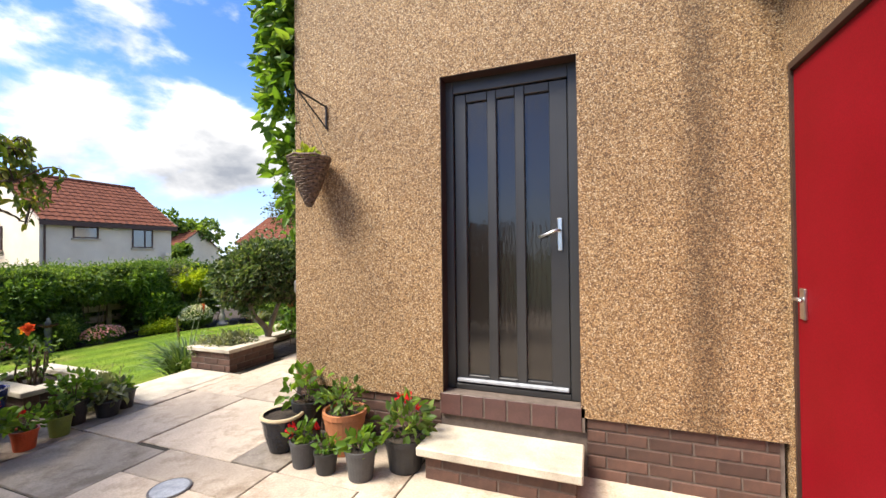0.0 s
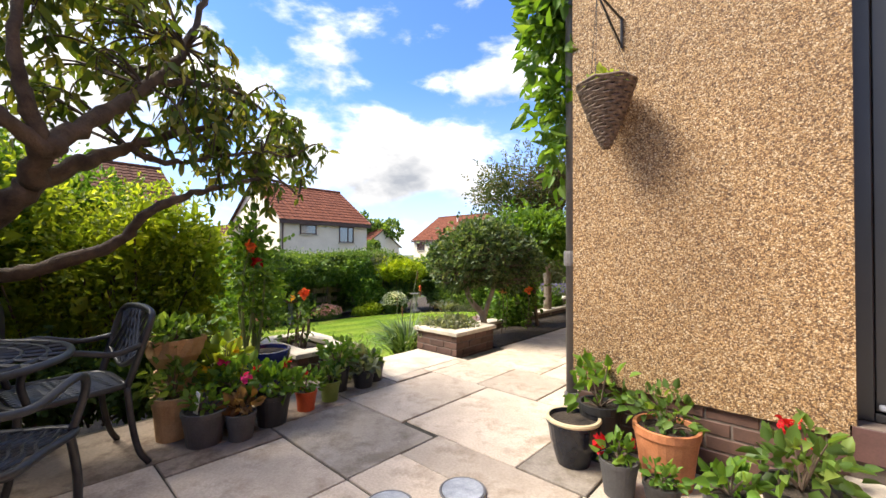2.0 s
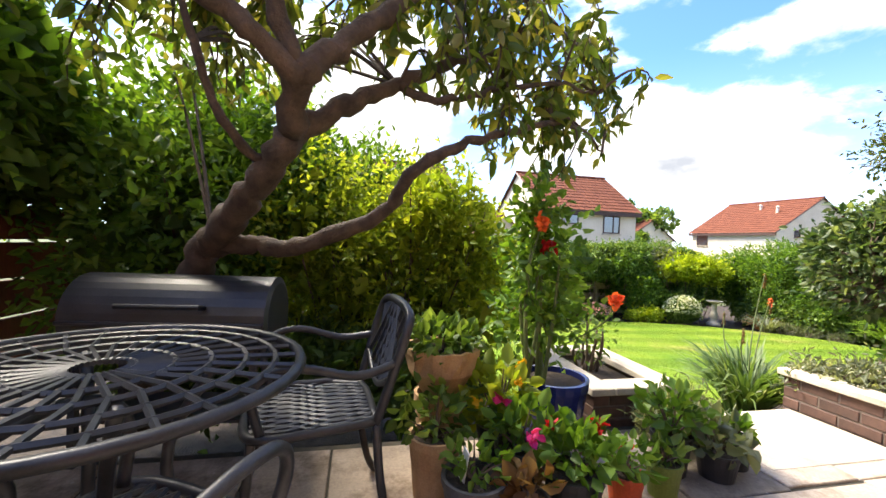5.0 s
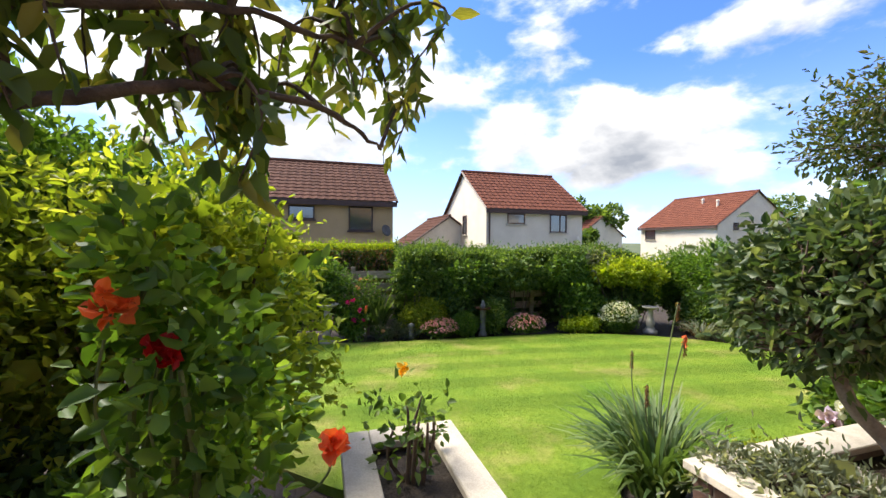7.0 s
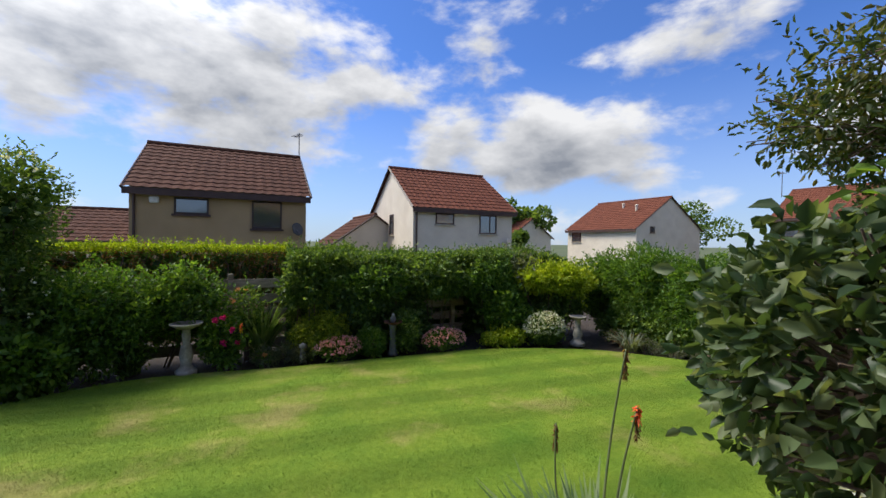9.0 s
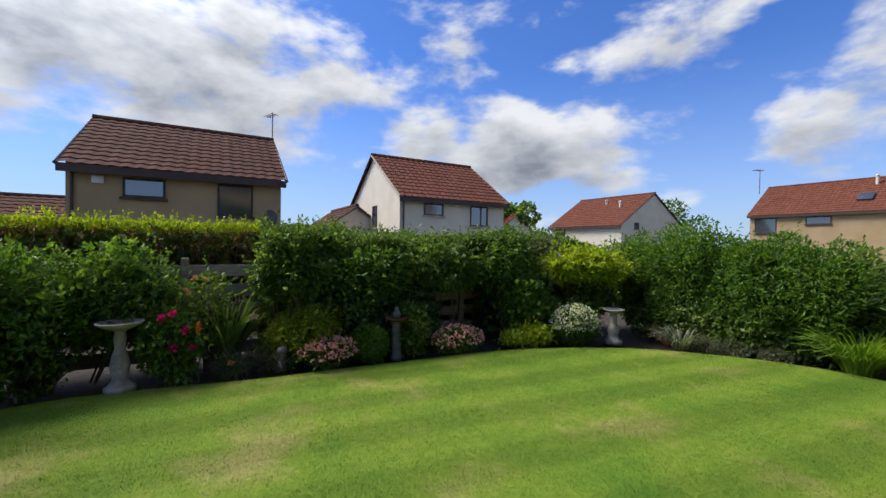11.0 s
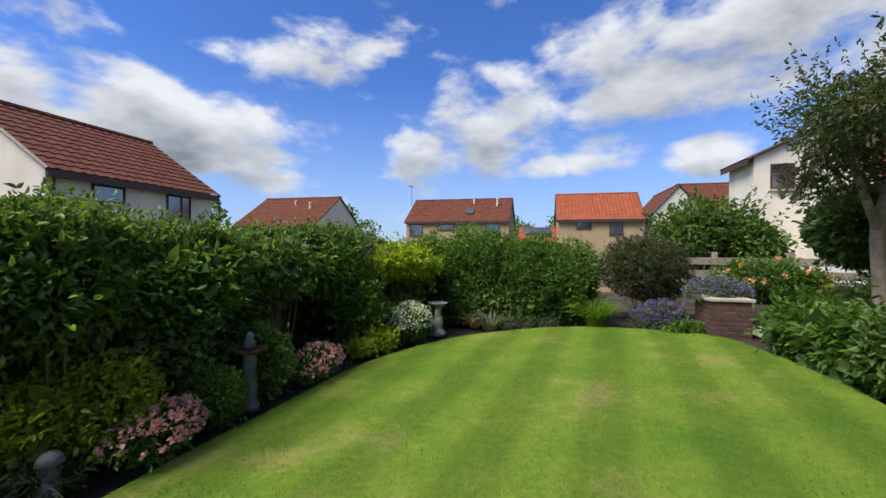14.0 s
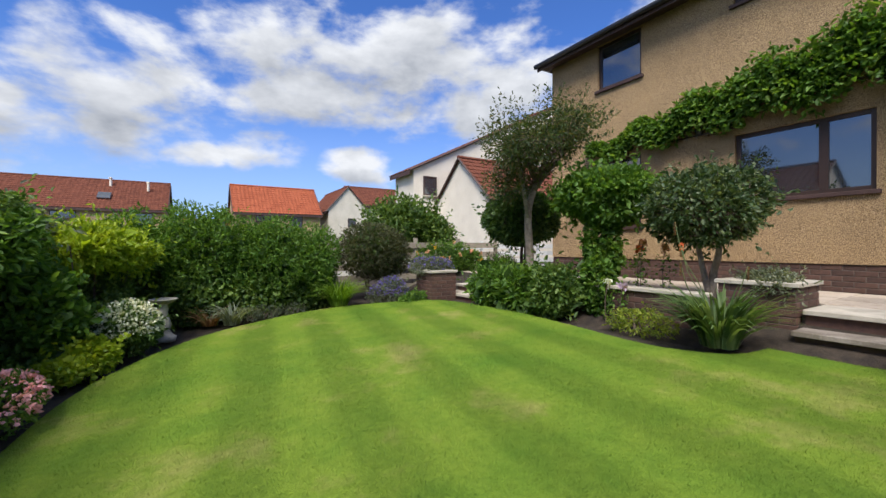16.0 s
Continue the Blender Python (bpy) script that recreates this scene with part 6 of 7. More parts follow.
link("corner_leaves", leaf_mesh("corner_leaves", p, o, 0.12, 0.5, 0.7, 0.35), LEAF["fresh"], vine)
bm = bmesh.new()
tube(bm, smooth_path([(HX - 0.06, 2.75, 0), (HX - 0.05, 2.8, 1.2), (HX - 0.06, 3.0, 2.6), (HX - 0.08, 4.5, 3.0), (HX - 0.06, 6.0, 2.85), (HX - 0.05, 7.2, 2.7)], 5), 0.022, 7)
part("stem", bm, M["twig"], vine, smooth=True)
tre = thing("wall_trellis", (0, 0, 0), 0, "pale timber trellis strip under the climber", "trellis")
for k in range(9):
    part("slat", boxes((HX - 0.03, HX - 0.005, 4.75 + k * 0.16, 4.775 + k * 0.16, 2.5, 2.85)), M["fence"], tre)
for zz in (2.53, 2.8):
    part("rail", boxes((HX - 0.045, HX - 0.032, 4.7, 6.1, zz, zz + 0.025)), M["brown_frame"], tre)
lampw = thing("wall_vent", (HX - 0.03, 5.35, 2.62), 0, "round dark vent cap on the wall", "vent")
bm = lathe(bmesh.new(), [(0.06, -0.03), (0.065, 0.03), (0.04, 0.05)], 14); bmesh.ops.rotate(bm, verts=bm.verts, cent=(0, 0, 0), matrix=Matrix.Rotation(radians(-90), 3, "Y")); part("cap", bm, M["iron"], lampw)

# ---- hanging basket ----
hb = thing("hanging_basket", (-1.62, HY, 0), 0, "cone-shaped dark wicker basket on an iron bracket", "hanging basket")
bm = bmesh.new()
tube(bm, [(0.0, -0.008, 2.32), (0.0, -0.008, 2.5)], 0.008, 6)
tube(bm, [(0.0, -0.01, 2.49), (-0.03, -0.3, 2.52), (-0.03, -0.315, 2.55)], 0.007, 6)
tube(bm, [(0.0, -0.01, 2.33), (-0.03, -0.28, 2.515)], 0.006, 6)
part("bracket", bm, M["iron"], hb)
bm = bmesh.new()
for k in range(22):
    t = k / 21
    r = 0.015 + 0.135 * t ** 0.85
    zz = 1.72 + 0.34 * t
    ring = [(-0.03 + r * math.cos(a) , -0.17 + r * math.sin(a), zz + 0.006 * math.sin(7 * a + k * 2.4)) for a in (math.tau * q / 20 for q in range(21))]
    tube(bm, ring, 0.0105, 5)
part("weave", bm, M["wicker"], hb)
part("lining", lathe(bmesh.new(), [(0.01, 1.73), (0.06, 1.82), (0.11, 1.94), (0.135, 2.04), (0.01, 2.05)], 20, -0.03, -0.17), M["soil"], hb)
bm = bmesh.new()
for a in (0.5, 2.6, 4.7):
    tube(bm, [(-0.03 + 0.14 * math.cos(a), -0.17 + 0.14 * math.sin(a), 2.06), (-0.03, -0.29, 2.52)], 0.0018, 4)
part("chain", bm, M["iron"], hb)
p, o = blob_points([(-0.05, -0.17, 2.08, 0.1, 0.1, 0.06)], 120, 0.8)
link("plant", leaf_mesh("plant", p, o, 0.05, 0.6, 0.8), LEAF["privet"], hb)


# ---- pots ----
def pot(name, x, y, r, h, mat, label, plant=None, rim=None, z=0.0, taper=0.78, n=60, size=0.06, spreadr=None, up=None, flowers=None, wave=0.0, bulge=0.0):
    ob = thing(name, (x, y, z), float(rng.uniform(0, 360)), label, "plant pot")
    prof = [(r * taper, 0.0), (r * (taper + (1 - taper) * 0.5) + bulge, h * 0.5), (r, h * 0.86), (r * 1.04, h * 0.87), (r * 1.05, h), (r * 0.93, h), (r * 0.9, h * 0.9), (0.01, h * 0.89)]
    part("body", lathe(bmesh.new(), prof, 26, wave=wave), M[mat], ob, smooth=False)
    if rim:
        part("rim", lathe(bmesh.new(), [(r * 1.05, h * 0.93), (r * 1.09, h * 0.97), (r * 1.06, h * 1.01), (r * 0.94, h * 1.01), (r * 0.92, h * 0.94)], 26, cap=False), M[rim], ob, "cream rim")
    part("soil", lathe(bmesh.new(), [(r * 0.93, h * 0.905), (r * 0.93, h * 0.915), (0.02, h * 0.93)], 18), M["soil"], ob)
    if plant:
        s, u = spreadr or r * 0.95, up or r * 0.95
        p, o = blob_points([(0, 0, h + u * 0.45, s, s, u * 0.6)], n, 0.8, 0.15)
        p[:, 2] = np.maximum(p[:, 2], h * 0.95)
        link("leaves", leaf_mesh("leaves", p, o + np.array([0, 0, 0.4]), size, 0.65, 0.6, 0.05), LEAF[plant], ob)
        bm = bmesh.new()
        for q in p[:: max(1, len(p) // 8)]:
            tube(bm, [(0, 0, h * 0.9), tuple(q * 0.6 + np.array([0, 0, h * 0.4])), tuple(q)], [0.006, 0.004, 0.002], 4)
        tagged(part("stem_growth", bm, M["twig"], ob), kind="stuff")
        if flowers:
            pet, k, ps = flowers
            fp, fo = blob_points([(0, 0, h + u * 0.5, s, s, u * 0.6)], k * 3, 0.05, 0.1)
            sel = fo[:, 2] > 0
            flower_heads(ob, fp[sel][:k], fo[sel][:k], pet, ps, 9)
    return ob


pot("flower_pot", -1.78, 2.05, 0.135, 0.25, "navy_glaze", "navy glazed pot with cream rim by the wall", None, "cream", taper=0.62, bulge=0.012)
pot("flower_pot", -1.5, 1.93, 0.085, 0.165, "grey_pot", "grey plastic pot with a red-flowered seedling", "fresh", n=50, size=0.055, flowers=("red", 3, 0.035))
pot("flower_pot", -1.31, 1.91, 0.075, 0.13, "black_pot", "small black plastic pot with green leaves", "fresh", n=60, size=0.045)
pot("flower_pot", -1.07, 1.93, 0.095, 0.18, "grey_pot", "grey plastic pot with green leaves", "fresh", n=60, size=0.06, up=0.09)
pot("flower_pot", -0.86, 2.12, 0.13, 0.2, "black_pot", "black pot of red flowering plants beside the step", "hedge", n=100, size=0.075, spreadr=0.16, up=0.22, flowers=("red", 4, 0.03))
pot("flower_pot", -1.36, 2.19, 0.145, 0.28, "terracotta", "large terracotta pot with a leafy plant", "hedge", n=130, size=0.05, spreadr=0.17, up=0.17)
pot("flower_pot", -1.7, 2.22, 0.11, 0.3, "black_pot", "tall black pot with a leafy plant by the corner", "fresh", n=75, size=0.075, spreadr=0.17, up=0.24)
pot("flower_pot", -3.5, 0.77, 0.12, 0.2, "grey_pot", "grey pot with small plants and a white label", "fresh", n=70, size=0.05)
tag = thing("plant_label", (-3.5, 0.72, 0.18), 10, "white plastic plant label stuck in a pot", "plant label")
bm = boxes((-0.022, 0.022, -0.002, 0.002, -0.04, 0.14)); bmesh.ops.rotate(bm, verts=bm.verts, cent=(0, 0, 0), matrix=Matrix.Rotation(radians(15), 3, "Y")); part("tag", bm, M["white_paint"], tag)
pot("flower_pot", -3.4, 0.94, 0.085, 0.16, "grey_pot", "grey-brown plastic pot with dry stems", "dead", n=50, size=0.08)
pot("flower_pot", -3.48, 1.17, 0.115, 0.2, "black_pot", "black pot of red busy lizzies", "fresh", n=170, size=0.07, spreadr=0.15, up=0.18, flowers=("red", 5, 0.03))
pot("flower_pot", -3.62, 1.0, 0.1, 0.24, "black_pot", "pot with a magenta-flowered plant", "fresh", n=110, size=0.07, spreadr=0.13, up=0.17, flowers=("magenta", 2, 0.038))
pot("flower_pot", -3.53, 1.44, 0.075, 0.14, "orange_pot", "bright orange pot with a leafy seedling", "fresh", n=70, size=0.06, spreadr=0.1, up=0.14, flowers=("red", 1, 0.03))
pot("flower_pot", -3.57, 1.66, 0.075, 0.15, "green_pot", "olive green plastic pot with a small plant", "hedge", n=50, size=0.06)
pot("flower_pot", -3.72, 1.83, 0.09, 0.19, "black_pot", "black plastic pot with a leafy plant", "fresh", n=140, size=0.065, spreadr=0.14, up=0.22)
pot("flower_pot", -3.65, 2.03, 0.095, 0.13, "black_pot", "dark basket-like pot with trailing leaves", "grey", n=110, size=0.08, spreadr=0.14, up=0.14)
pot("flower_pot", -3.72, 2.2, 0.085, 0.15, "black_pot", "black pot with green leaves at the end of the row", "fresh", n=90, size=0.06)
pot("clay_pot", -3.72, 0.66, 0.11, 0.26, "buff_clay", "weathered clay pot standing as a pedestal", "hedge", n=140, size=0.055, spreadr=0.15, up=0.2)
pot("frilled_bowl", -3.92, 0.72, 0.17, 0.22, "buff_clay", "frilled terracotta bowl with strawberry leaves on a pedestal", "hedge", z=0.36, n=260, size=0.065, spreadr=0.17, up=0.1, wave=0.01, taper=0.52, bulge=0.028)
pot("clay_pot", -3.92, 0.72, 0.12, 0.36, "buff_clay", "tall weathered clay pot carrying a bowl", taper=0.8)
pot("flower_pot", -3.82, 0.98, 0.1, 0.24, "black_pot", "dark pot with yellow-flowered plants", "privet", n=120, size=0.085, spreadr=0.15, up=0.28, flowers=("yellow", 3, 0.03))
bp = pot("blue_pot", -4.08, 1.38, 0.185, 0.36, "blue_glaze", "large cobalt blue glazed pot on the paving", taper=0.72, bulge=0.01)
rb = shrub("rose_bush", [(-4.1, 1.3, 0.72, 0.24, 0.27, 0.26), (-4.02, 1.26, 1.02, 0.2, 0.22, 0.26), (-3.96, 1.2, 1.24, 0.12, 0.14, 0.18)], "fresh", 1250, 0.055, "orange rose bush growing in the blue pot", width=0.65, shell=0.95, floor_z=0.33, stems=6, stem_mat="stalk")
for q, pet in zip(((-3.9, 1.62, 0.8), (-3.86, 1.17, 1.17), (-3.92, 1.24, 1.06)), ("orange", "orange", "red")):
    flower_heads(rb, [q], [(0.5, 0.2, 0.6)], pet, 0.036, 46, "rose_bloom")
    bm = bmesh.new(); tube(bm, smooth_path([(-4.1, 1.4, 0.5), (q[0] - 0.05, q[1] - 0.03, (q[2] + 0.55) / 2), q], 4), 0.0035, 5); part("bloom_stem", bm, M["stalk"], rb)
shrub("grey_santolina", [(-3.98, 2.12, 0.12, 0.2, 0.22, 0.16)], "grey", 2200, 0.045, "grey-green feathery mound beside the raised bed", "plant", width=0.2, floor_z=-0.02)
shrub("yellow_rose", [(-4.75, 2.0, 0.4, 0.22, 0.22, 0.3)], "hedge", 150, 0.05, "small rose with yellow-orange blooms in the raised bed", floor_z=0.15, width=0.65, shell=0.9, flowers=[("yellow", 4, 0.03, 20)])
trough = thing("green_trough", (-3.45, -1.15, 0), 12, "green plastic trough with white flowers", "planter")
part("body", boxes((-0.45, 0.45, -0.15, 0.15, 0.0, 0.3), bevel=0.02), M["green_pot"], trough)
p, o = blob_points([(0, 0, 0.36, 0.42, 0.16, 0.12)], 500, 0.8)
link("leaves", leaf_mesh("leaves", p, o, 0.06, 0.6, 0.7), LEAF["hedge"], trough)
flower_heads(trough, p[:40] + np.array([0, 0, 0.04]), o[:40], "white", 0.04, 5)
for x, y in ((-2.05, 1.44), (-2.22, 1.13)):
    mh = thing("drain_cover", (x, y, 0.001), 0, "round grey metal drain cover set in the paving", "drain cover", "drain covers")
    part("ring", lathe(bmesh.new(), [(0.112, 0.0), (0.112, 0.008), (0.106, 0.01), (0.1, 0.006)], 32), M["pipe"], mh)
    part("lid", lathe(bmesh.new(), [(0.099, 0.0), (0.099, 0.01), (0.02, 0.012)], 32), M["manhole"], mh)


# ---- cast garden furniture and grill ----
def chair(x, y, turn, label):
    """Cast chair; it faces +y before the turn."""
    ob = thing("garden_chair", (x, y, 0), turn, label, "chair", "chairs round the table")
    bm = bmesh.new()
    loop = [(-0.2, -0.2, 0.43), (0.2, -0.2, 0.43), (0.235, 0.0, 0.43), (0.22, 0.2, 0.425), (0, 0.235, 0.42), (-0.22, 0.2, 0.425), (-0.235, 0, 0.43), (-0.2, -0.2, 0.43)]
    tube(bm, smooth_path(loop, 4), 0.016, 6)
    part("seat_frame", bm, M["alu"], ob, smooth=True)
    bm = bmesh.new()
    for k in range(-5, 6):
        a = k * 0.04
        tube(bm, smooth_path([(a * 0.9, -0.2, 0.432), (a + 0.035, -0.05, 0.428), (a - 0.035, 0.09, 0.426), (a * 1.05, 0.21, 0.424)], 4), 0.0085, 5)
        part("seat_rib", bm, M["alu"], ob); bm = bmesh.new()
        tube(bm, smooth_path([(a * 0.9, -0.2, 0.432), (a - 0.035, -0.05, 0.428), (a + 0.035, 0.09, 0.426), (a * 1.05, 0.21, 0.424)], 4), 0.0085, 5)
        part("seat_rib", bm, M["alu"], ob); bm = bmesh.new()
    bm.free()
    bm = bmesh.new()
    tube(bm, smooth_path([(-0.2, -0.2, 0.42), (-0.225, -0.25, 0.6), (-0.23, -0.29, 0.74), (-0.19, -0.31, 0.805), (0, -0.315, 0.825), (0.19, -0.31, 0.805), (0.23, -0.29, 0.74), (0.225, -0.25, 0.6), (0.2, -0.2, 0.42)], 5), 0.018, 7)
    tube(bm, smooth_path([(-0.215, -0.24, 0.58), (0, -0.235, 0.5), (0.215, -0.24, 0.58)], 5), 0.013, 6)
    part("back_frame", bm, M["alu"], ob, smooth=True)
    bm = bmesh.new()
    for k in range(-4, 5):
        for s in (-1, 1):
            x0 = k * 0.05
            x1 = x0 + s * 0.15
            if abs(x1) <= 0.215:
                zb = 0.5 + 0.08 * (x0 / 0.215) ** 2
                zt = 0.815 - 0.04 * (x1 / 0.215) ** 2
                tube(bm, [(x0, -0.24, zb), ((x0 + x1) / 2 + s * 0.01, -0.275, (zb + zt) / 2), (x1, -0.31, zt)], 0.01, 5)
                part("lattice_bar", bm, M["alu"], ob); bm = bmesh.new()
    bm.free()
    for s in (-1, 1):
        bm = bmesh.new(); tube(bm, smooth_path([(s * 0.225, -0.26, 0.64), (s * 0.27, -0.12, 0.62), (s * 0.285, 0.05, 0.66), (s * 0.27, 0.16, 0.64), (s * 0.25, 0.2, 0.56), (s * 0.225, 0.17, 0.43)], 5), 0.0155, 7); part("armrest", bm, M["alu"], ob, smooth=True)
        for yy, out in ((-0.2, -0.07), (0.2, 0.05)):
            bm = bmesh.new(); tube(bm, smooth_path([(s * 0.2, yy, 0.43), (s * 0.225, yy + out * 0.2, 0.25), (s * 0.22, yy + out * 0.7, 0.08), (s * 0.24, yy + out * 1.3, 0.0)], 4), 0.016, 7); part("leg", bm, M["alu"], ob, smooth=True)
    return ob


c1 = chair(-2.94, -0.14, 58, "dark grey cast aluminium chair with lattice back")
c2 = copy_thing(c1, pose(-3.66, 0.17, 0, 0, 0, 188))
c2["label"] = "dark grey cast aluminium chair beside the plant pots"
tb = thing("garden_table", (-3.28, -0.34, 0), 0, "round dark grey cast aluminium garden table", "table")
bm = bmesh.new()
tube(bm, [(0.5 * math.cos(a), 0.5 * math.sin(a), 0.7) for a in (math.tau * q / 40 for q in range(41))], 0.016, 7)
part("rim", bm, M["alu"], tb, smooth=True)
bm = bmesh.new()
for r in (0.08, 0.17, 0.26, 0.35, 0.43):
    tube(bm, [(r * math.cos(a), r * math.sin(a), 0.703) for a in (math.tau * q / 30 for q in range(31))], 0.009, 5)
    part("ring", bm, M["alu"], tb); bm = bmesh.new()
for k in range(28):
    a = math.tau * k / 28
    tube(bm, [(0.06 * math.cos(a), 0.06 * math.sin(a), 0.705), (0.25 * math.cos(a + 0.12), 0.25 * math.sin(a + 0.12), 0.704), (0.49 * math.cos(a), 0.49 * math.sin(a), 0.702)], 0.0085, 5)
    part("spoke", bm, M["alu"], tb); bm = bmesh.new()
bm.free()
for k in range(4):
    a = math.tau * k / 4 + 0.6
    bm = bmesh.new(); tube(bm, smooth_path([(0.3 * math.cos(a), 0.3 * math.sin(a), 0.69), (0.16 * math.cos(a), 0.16 * math.sin(a), 0.45), (0.2 * math.cos(a), 0.2 * math.sin(a), 0.2), (0.33 * math.cos(a), 0.33 * math.sin(a), 0.0)], 4), 0.017, 7); part("leg", bm, M["alu"], tb, smooth=True)

gr = thing("barrel_grill", (-4.25, -0.5, 0), 84, "black barrel barbecue grill with a closed lid", "barbecue")
bm = bmesh.new(); tube(bm, [(-0.44, 0, 0.66), (-0.43, 0, 0.66), (0.43, 0, 0.66), (0.44, 0, 0.66)], [0.17, 0.2, 0.2, 0.17], 32); part("barrel", bm, M["bbq"], gr, smooth=False)
part("seam", boxes((-0.43, 0.43, -0.215, -0.195, 0.645, 0.665), bevel=0.004), M["bbq"], gr)
bm = bmesh.new(); tube(bm, [(-0.17, -0.19, 0.73), (-0.17, -0.24, 0.74), (0.17, -0.24, 0.74), (0.17, -0.19, 0.73)], 0.011, 8); part("handle", bm, M["iron"], gr, "black bar handle")
for sx in (-0.38, 0.38):
    for sy in (-0.16, 0.16):
        part("leg", boxes((sx - 0.015, sx + 0.015, sy - 0.015, sy + 0.015, 0.0, 0.56)), M["bbq"], gr)
part("shelf", boxes((-0.4, 0.4, -0.17, 0.17, 0.2, 0.215)), M["bbq"], gr)

# ---- leaning tree over the table ----
tree = thing("leaning_tree", (0, 0, 0), 0, "leaning many-limbed tree arching over the patio", "tree")
BOUGHS = [([(-4.78, -0.95, -0.1), (-4.6, -0.72, 0.45), (-4.4, -0.52, 0.85), (-4.22, -0.38, 1.05), (-3.98, -0.16, 1.24), (-3.8, 0.02, 1.46), (-3.6, 0.08, 1.66)], 0.1, 0.05),
          ([(-4.25, -0.42, 1.02), (-4.2, -0.2, 1.02), (-4.12, 0.02, 1.02), (-4.02, 0.4, 1.18), (-3.86, 0.53, 1.36), (-3.83, 0.75, 1.51), (-3.92, 0.98, 1.6), (-4.05, 1.3, 1.72), (-4.22, 1.6, 1.74), (-4.36, 1.8, 1.66)], 0.055, 0.005),
          ([(-3.82, 0.0, 1.44), (-3.87, 0.22, 1.63), (-3.97, 0.47, 1.79), (-4.05, 0.72, 1.95), (-4.2, 1.1, 2.15)], 0.055, 0.02),
          ([(-3.6, 0.08, 1.64), (-3.7, 0.28, 1.86), (-3.82, 0.52, 2.15), (-3.9, 0.75, 2.5), (-4.0, 0.9, 2.95)], 0.052, 0.02),
          ([(-3.6, 0.08, 1.64), (-3.48, -0.06, 1.74), (-3.42, -0.28, 1.88), (-3.38, -0.52, 2.12), (-3.42, -0.85, 2.45)], 0.045, 0.018),
          ([(-3.6, 0.08, 1.66), (-3.52, 0.0, 1.88), (-3.48, -0.03, 2.15), (-3.55, 0.02, 2.6)], 0.04, 0.016),
          ([(-3.88, -0.08, 1.36), (-3.74, -0.2, 1.5), (-3.66, -0.28, 1.75), (-3.62, -0.36, 2.1)], 0.024, 0.01),
          ([(-3.83, 0.56, 2.2), (-3.98, 0.85, 2.32), (-4.2, 1.25, 2.4), (-4.45, 1.7, 2.3)], 0.028, 0.009),
          ([(-3.97, 0.47, 1.79), (-3.9, 0.68, 1.72), (-3.95, 0.95, 1.82), (-4.1, 1.35, 1.95), (-4.3, 1.7, 2.0)], 0.024, 0.008),
          ([(-4.05, 0.72, 1.95), (-4.2, 0.8, 2.2), (-4.4, 0.9, 2.5)], 0.022, 0.008)]
for path, r0, r1 in BOUGHS:
    ps = smooth_path(path, 7)
    ps = [ps[0]] + [q + Vector(rng.normal(0, 0.16 * r1 + 0.004, 3)) for q in ps[1:-1]] + [ps[-1]]
    bm = bmesh.new()
    tube(bm, ps, [(r0 + (r1 - r0) * (i / (len(ps) - 1)) ** 0.85) * (1 + 0.09 * math.sin(i * 1.9) + 0.07 * rng.normal()) for i in range(len(ps))], 12)
    part("limb", bm, M["bark"], tree, smooth=True)
CROWN = [(-4.1, 0.5, 2.45, 0.6, 0.6, 0.4), (-4.2, 1.1, 2.35, 0.5, 0.5, 0.32), (-4.45, 1.6, 2.2, 0.35, 0.4, 0.28), (-4.5, 1.8, 2.0, 0.22, 0.22, 0.22), (-4.3, 2.0, 2.1, 0.18, 0.15, 0.1), (-3.9, -0.5, 2.55, 0.7, 0.7, 0.45), (-3.8, 0.1, 2.9, 0.8, 0.8, 0.4), (-4.25, 1.3, 1.9, 0.3, 0.4, 0.2), (-4.5, -1.0, 2.5, 0.7, 0.6, 0.55), (-4.3, -0.2, 2.2, 0.45, 0.5, 0.35), (-3.95, 0.75, 2.1, 0.4, 0.45, 0.28), (-4.1, 1.1, 1.75, 0.3, 0.45, 0.22)]
tw, lp, lo = bmesh.new(), [], []
ends = [Vector(q) for path, _, _ in BOUGHS for q in path[2:]]
share = np.array([b[3] * b[4] * b[5] for b in CROWN]) ** 0.75
share /= share.sum()
for _ in range(360):
    b = CROWN[rng.choice(len(CROWN), p=share)]
    d = unit(rng.normal(0, 1, (1, 3)))[0] * rng.random() ** 0.4
    q = Vector((b[0] + d[0] * b[3], b[1] + d[1] * b[4], b[2] + d[2] * b[5]))
    s = min(ends, key=lambda e: (e - q).length)
    m1 = s.lerp(q, 0.6) + Vector((0, 0, 0.08))
    tip = q + Vector((rng.normal(0, 0.05), rng.normal(0, 0.05), -0.1 - 0.12 * rng.random()))
    path = smooth_path([s, m1, q, tip], 4)
    tube(tw, path, [0.009 * (1 - i / len(path)) + 0.0015 for i in range(len(path))], 4)
    for w in path[4:]:
        for _ in range(2):
            lp.append(tuple(w + Vector(rng.normal(0, 0.015, 3))))
            lo.append((*rng.normal(0, 0.6, 2), -0.7))
tagged(part("twig_growth", tw, M["bark"], tree), kind="stuff")
link("crown", leaf_mesh("crown", np.array(lp), np.array(lo), 0.095, 0.42, 0.4, 0.2, 0.12), LEAF["apple"], tree)

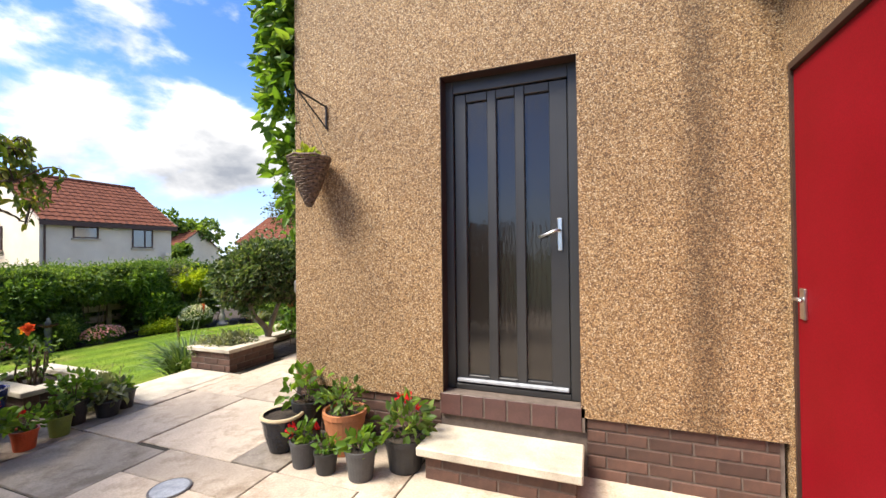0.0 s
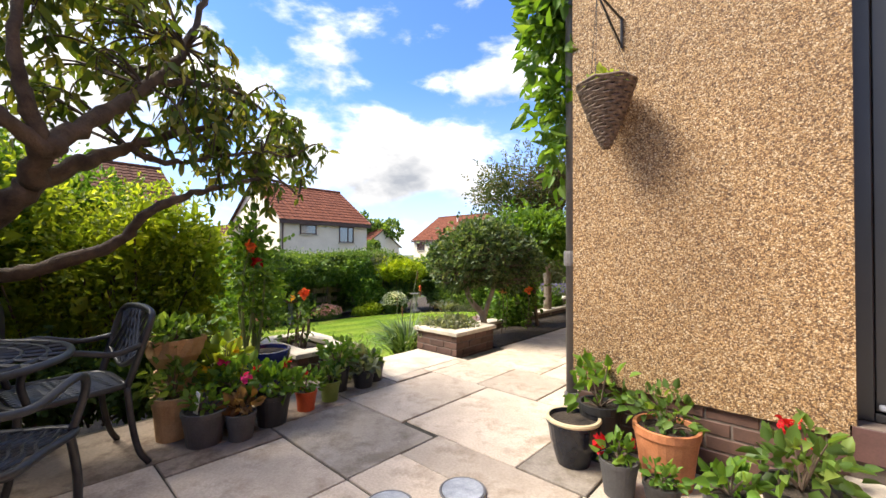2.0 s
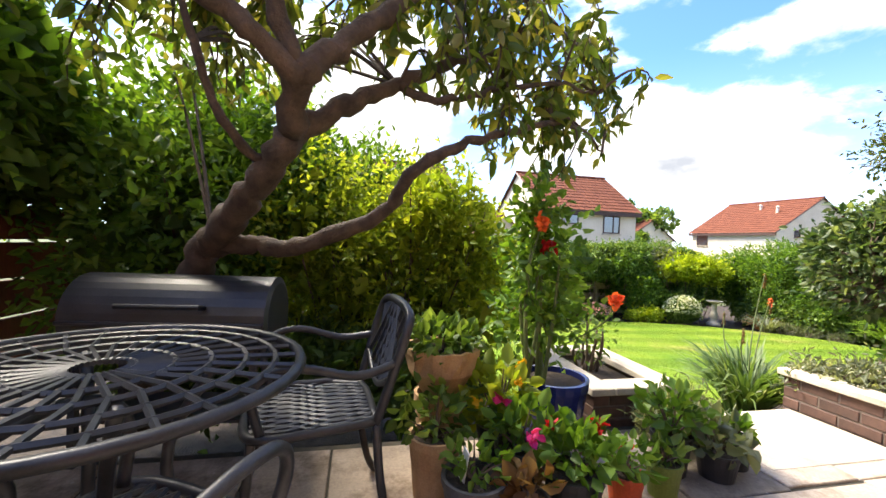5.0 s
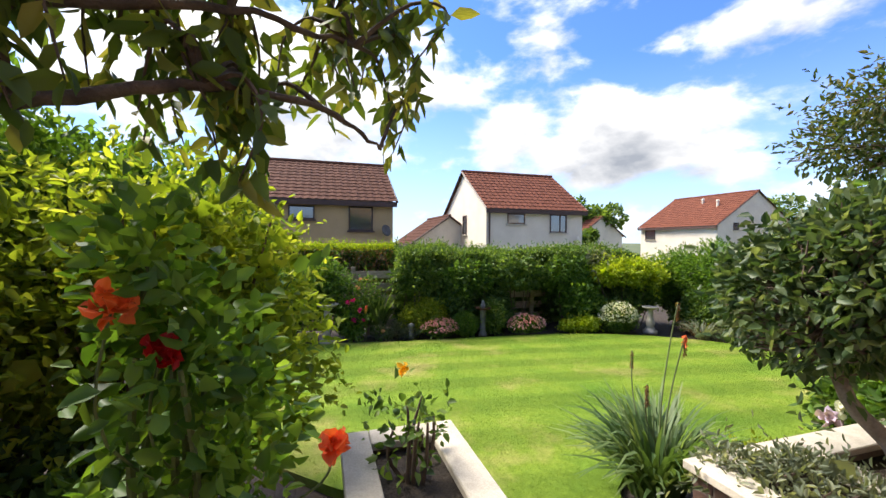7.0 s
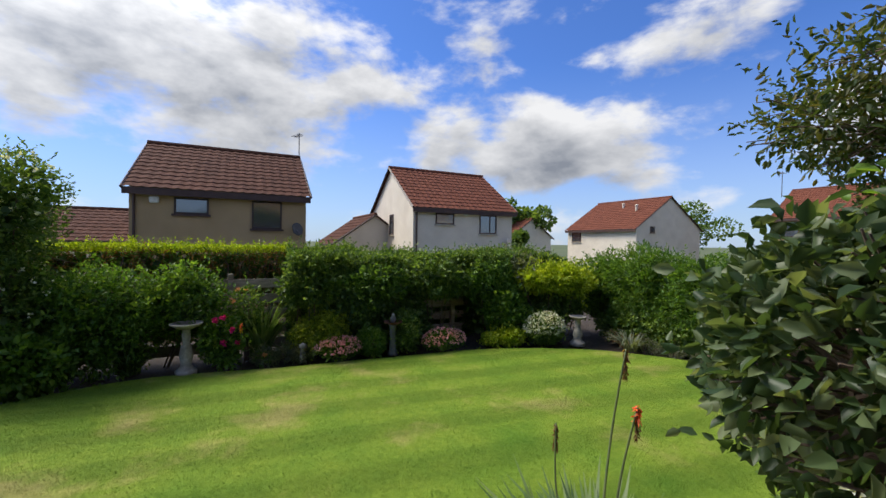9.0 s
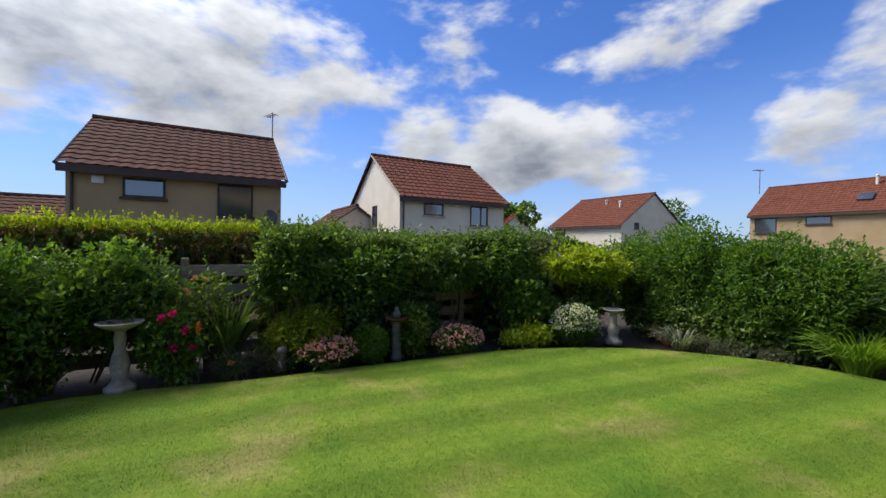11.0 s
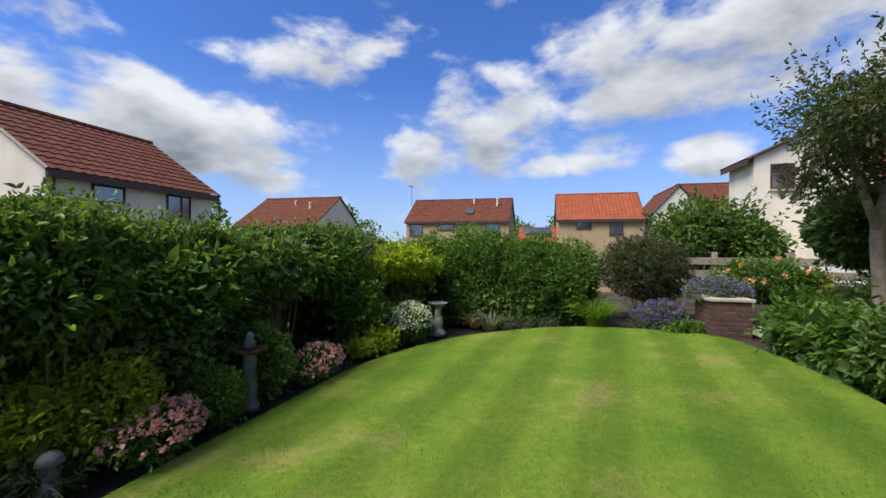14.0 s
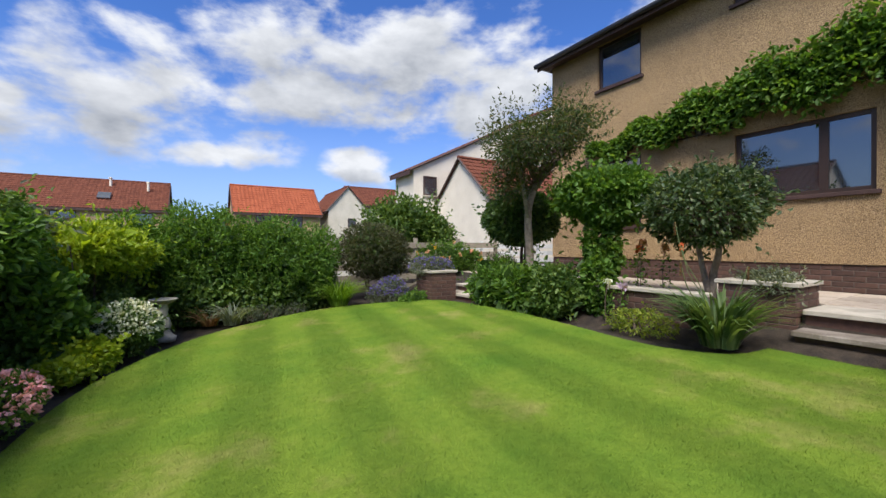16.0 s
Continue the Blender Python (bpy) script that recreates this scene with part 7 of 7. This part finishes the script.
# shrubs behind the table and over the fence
# dark leaves added in place of bare soil and shade behind the table
shrub("shade_fern", [(-4.95, 0.1, 0.15, 0.35, 0.55, 0.35), (-5.0, -0.7, 0.2, 0.4, 0.5, 0.4), (-4.75, 0.85, 0.1, 0.3, 0.4, 0.3)], "deep", 3500, 0.08, "dark undergrowth filling the shade beneath the leaning tree", "plant", floor_z=-0.15)
shrub("privet_bush", [(-5.4, 0.6, 0.7, 0.55, 0.8, 0.75), (-5.22, 1.2, 0.75, 0.42, 0.42, 0.8), (-5.3, 0.9, 1.3, 0.4, 0.5, 0.45), (-5.5, -0.1, 1.0, 0.6, 0.7, 0.9)], "privet", 15000, 0.056, "loose yellow-green privet behind the pots", floor_z=-0.3, stems=44, shell=0.75)
shrub("dark_privet", [(-5.3, -1.0, 1.1, 0.7, 0.7, 1.2), (-5.8, -0.6, 1.5, 0.7, 0.8, 0.8)], "fresh", 12000, 0.075, "dense shaded green shrub behind the tree", floor_z=-0.3, stems=16)
shrub("light_shrub", [(-6.3, 0.2, 1.3, 0.7, 0.9, 0.75)], "fresh", 8000, 0.07, "airy light-green shrub beyond the privet", floor_z=-0.4, stems=10)
shrub("fence_ivy", [(-4.6, -1.75, 1.75, 0.8, 0.35, 0.6), (-3.4, -1.85, 1.9, 0.8, 0.35, 0.45)], "fresh", 9000, 0.1, "green ivy hanging over the timber fence", "ivy", width=0.8)

# far trees beyond the houses
for x, y, z, r, h in ((-34, 26, 3.2, 2.2, 2.6), (-28, 20, 1.4, 0.9, 1.0), (-36, 52, 4.2, 4, 3.2), (-44, 58, 4.4, 4, 3), (-10, 62, 3.6, 5, 3.0), (-15, 70, 4.0, 6, 3.2), (-2, 66, 4.2, 5, 3.2), (3, 62, 4.4, 4, 3.5), (-60, 30, 3.0, 5, 4)):
    ob = thing("far_tree", (x, y, -3.0), 0, "distant leafy tree beyond the rooftops", "tree", "distant trees")
    bm = bmesh.new(); tube(bm, [(0, 0, 0), (0.1, 0, (z + 3) * 0.6), (0, 0.1, z + 3)], [0.25, 0.18, 0.08], 6); part("trunk", bm, M["bark"], ob)
    bl = [(rng.normal(0, 0.45) * r, rng.normal(0, 0.45) * r, z + 3 + rng.normal(0, 0.25) * h, r * 0.5, r * 0.5, h * 0.4) for _ in range(7)]
    p, o = blob_points(bl, 2600, 0.5, 0.25)
    link("crown", leaf_mesh("crown", p, o, 0.34, 0.8, 0.9), LEAF["hedge"], ob)

# paving slabs, each one a stone of its own
_slabs = {}
for i, (x0, x1, y0, y1) in enumerate(SLABS):
    w, h = round(x1 - x0, 3), round(y1 - y0, 3)
    if w < 0.05 or h < 0.05:
        continue
    tone = "slab_grey" if i in (0, 4) or rng.random() < 0.12 else "slab"
    # slabs near the table: grime and tree shade both in the colour
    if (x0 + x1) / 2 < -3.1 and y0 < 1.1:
        tone = "slab_dirty_shaded"
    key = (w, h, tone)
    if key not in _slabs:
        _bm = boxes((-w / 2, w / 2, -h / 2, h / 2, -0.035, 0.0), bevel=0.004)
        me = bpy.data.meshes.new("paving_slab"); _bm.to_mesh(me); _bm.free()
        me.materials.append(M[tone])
        _slabs[key] = me
    ob = new("paving_slab", _slabs[key])
    ob.parent = patio
    ob.matrix_local = pose((x0 + x1) / 2, (y0 + y1) / 2, rng.uniform(-0.004, 0.002), rng.normal(0, 0.12), rng.normal(0, 0.12), 0)
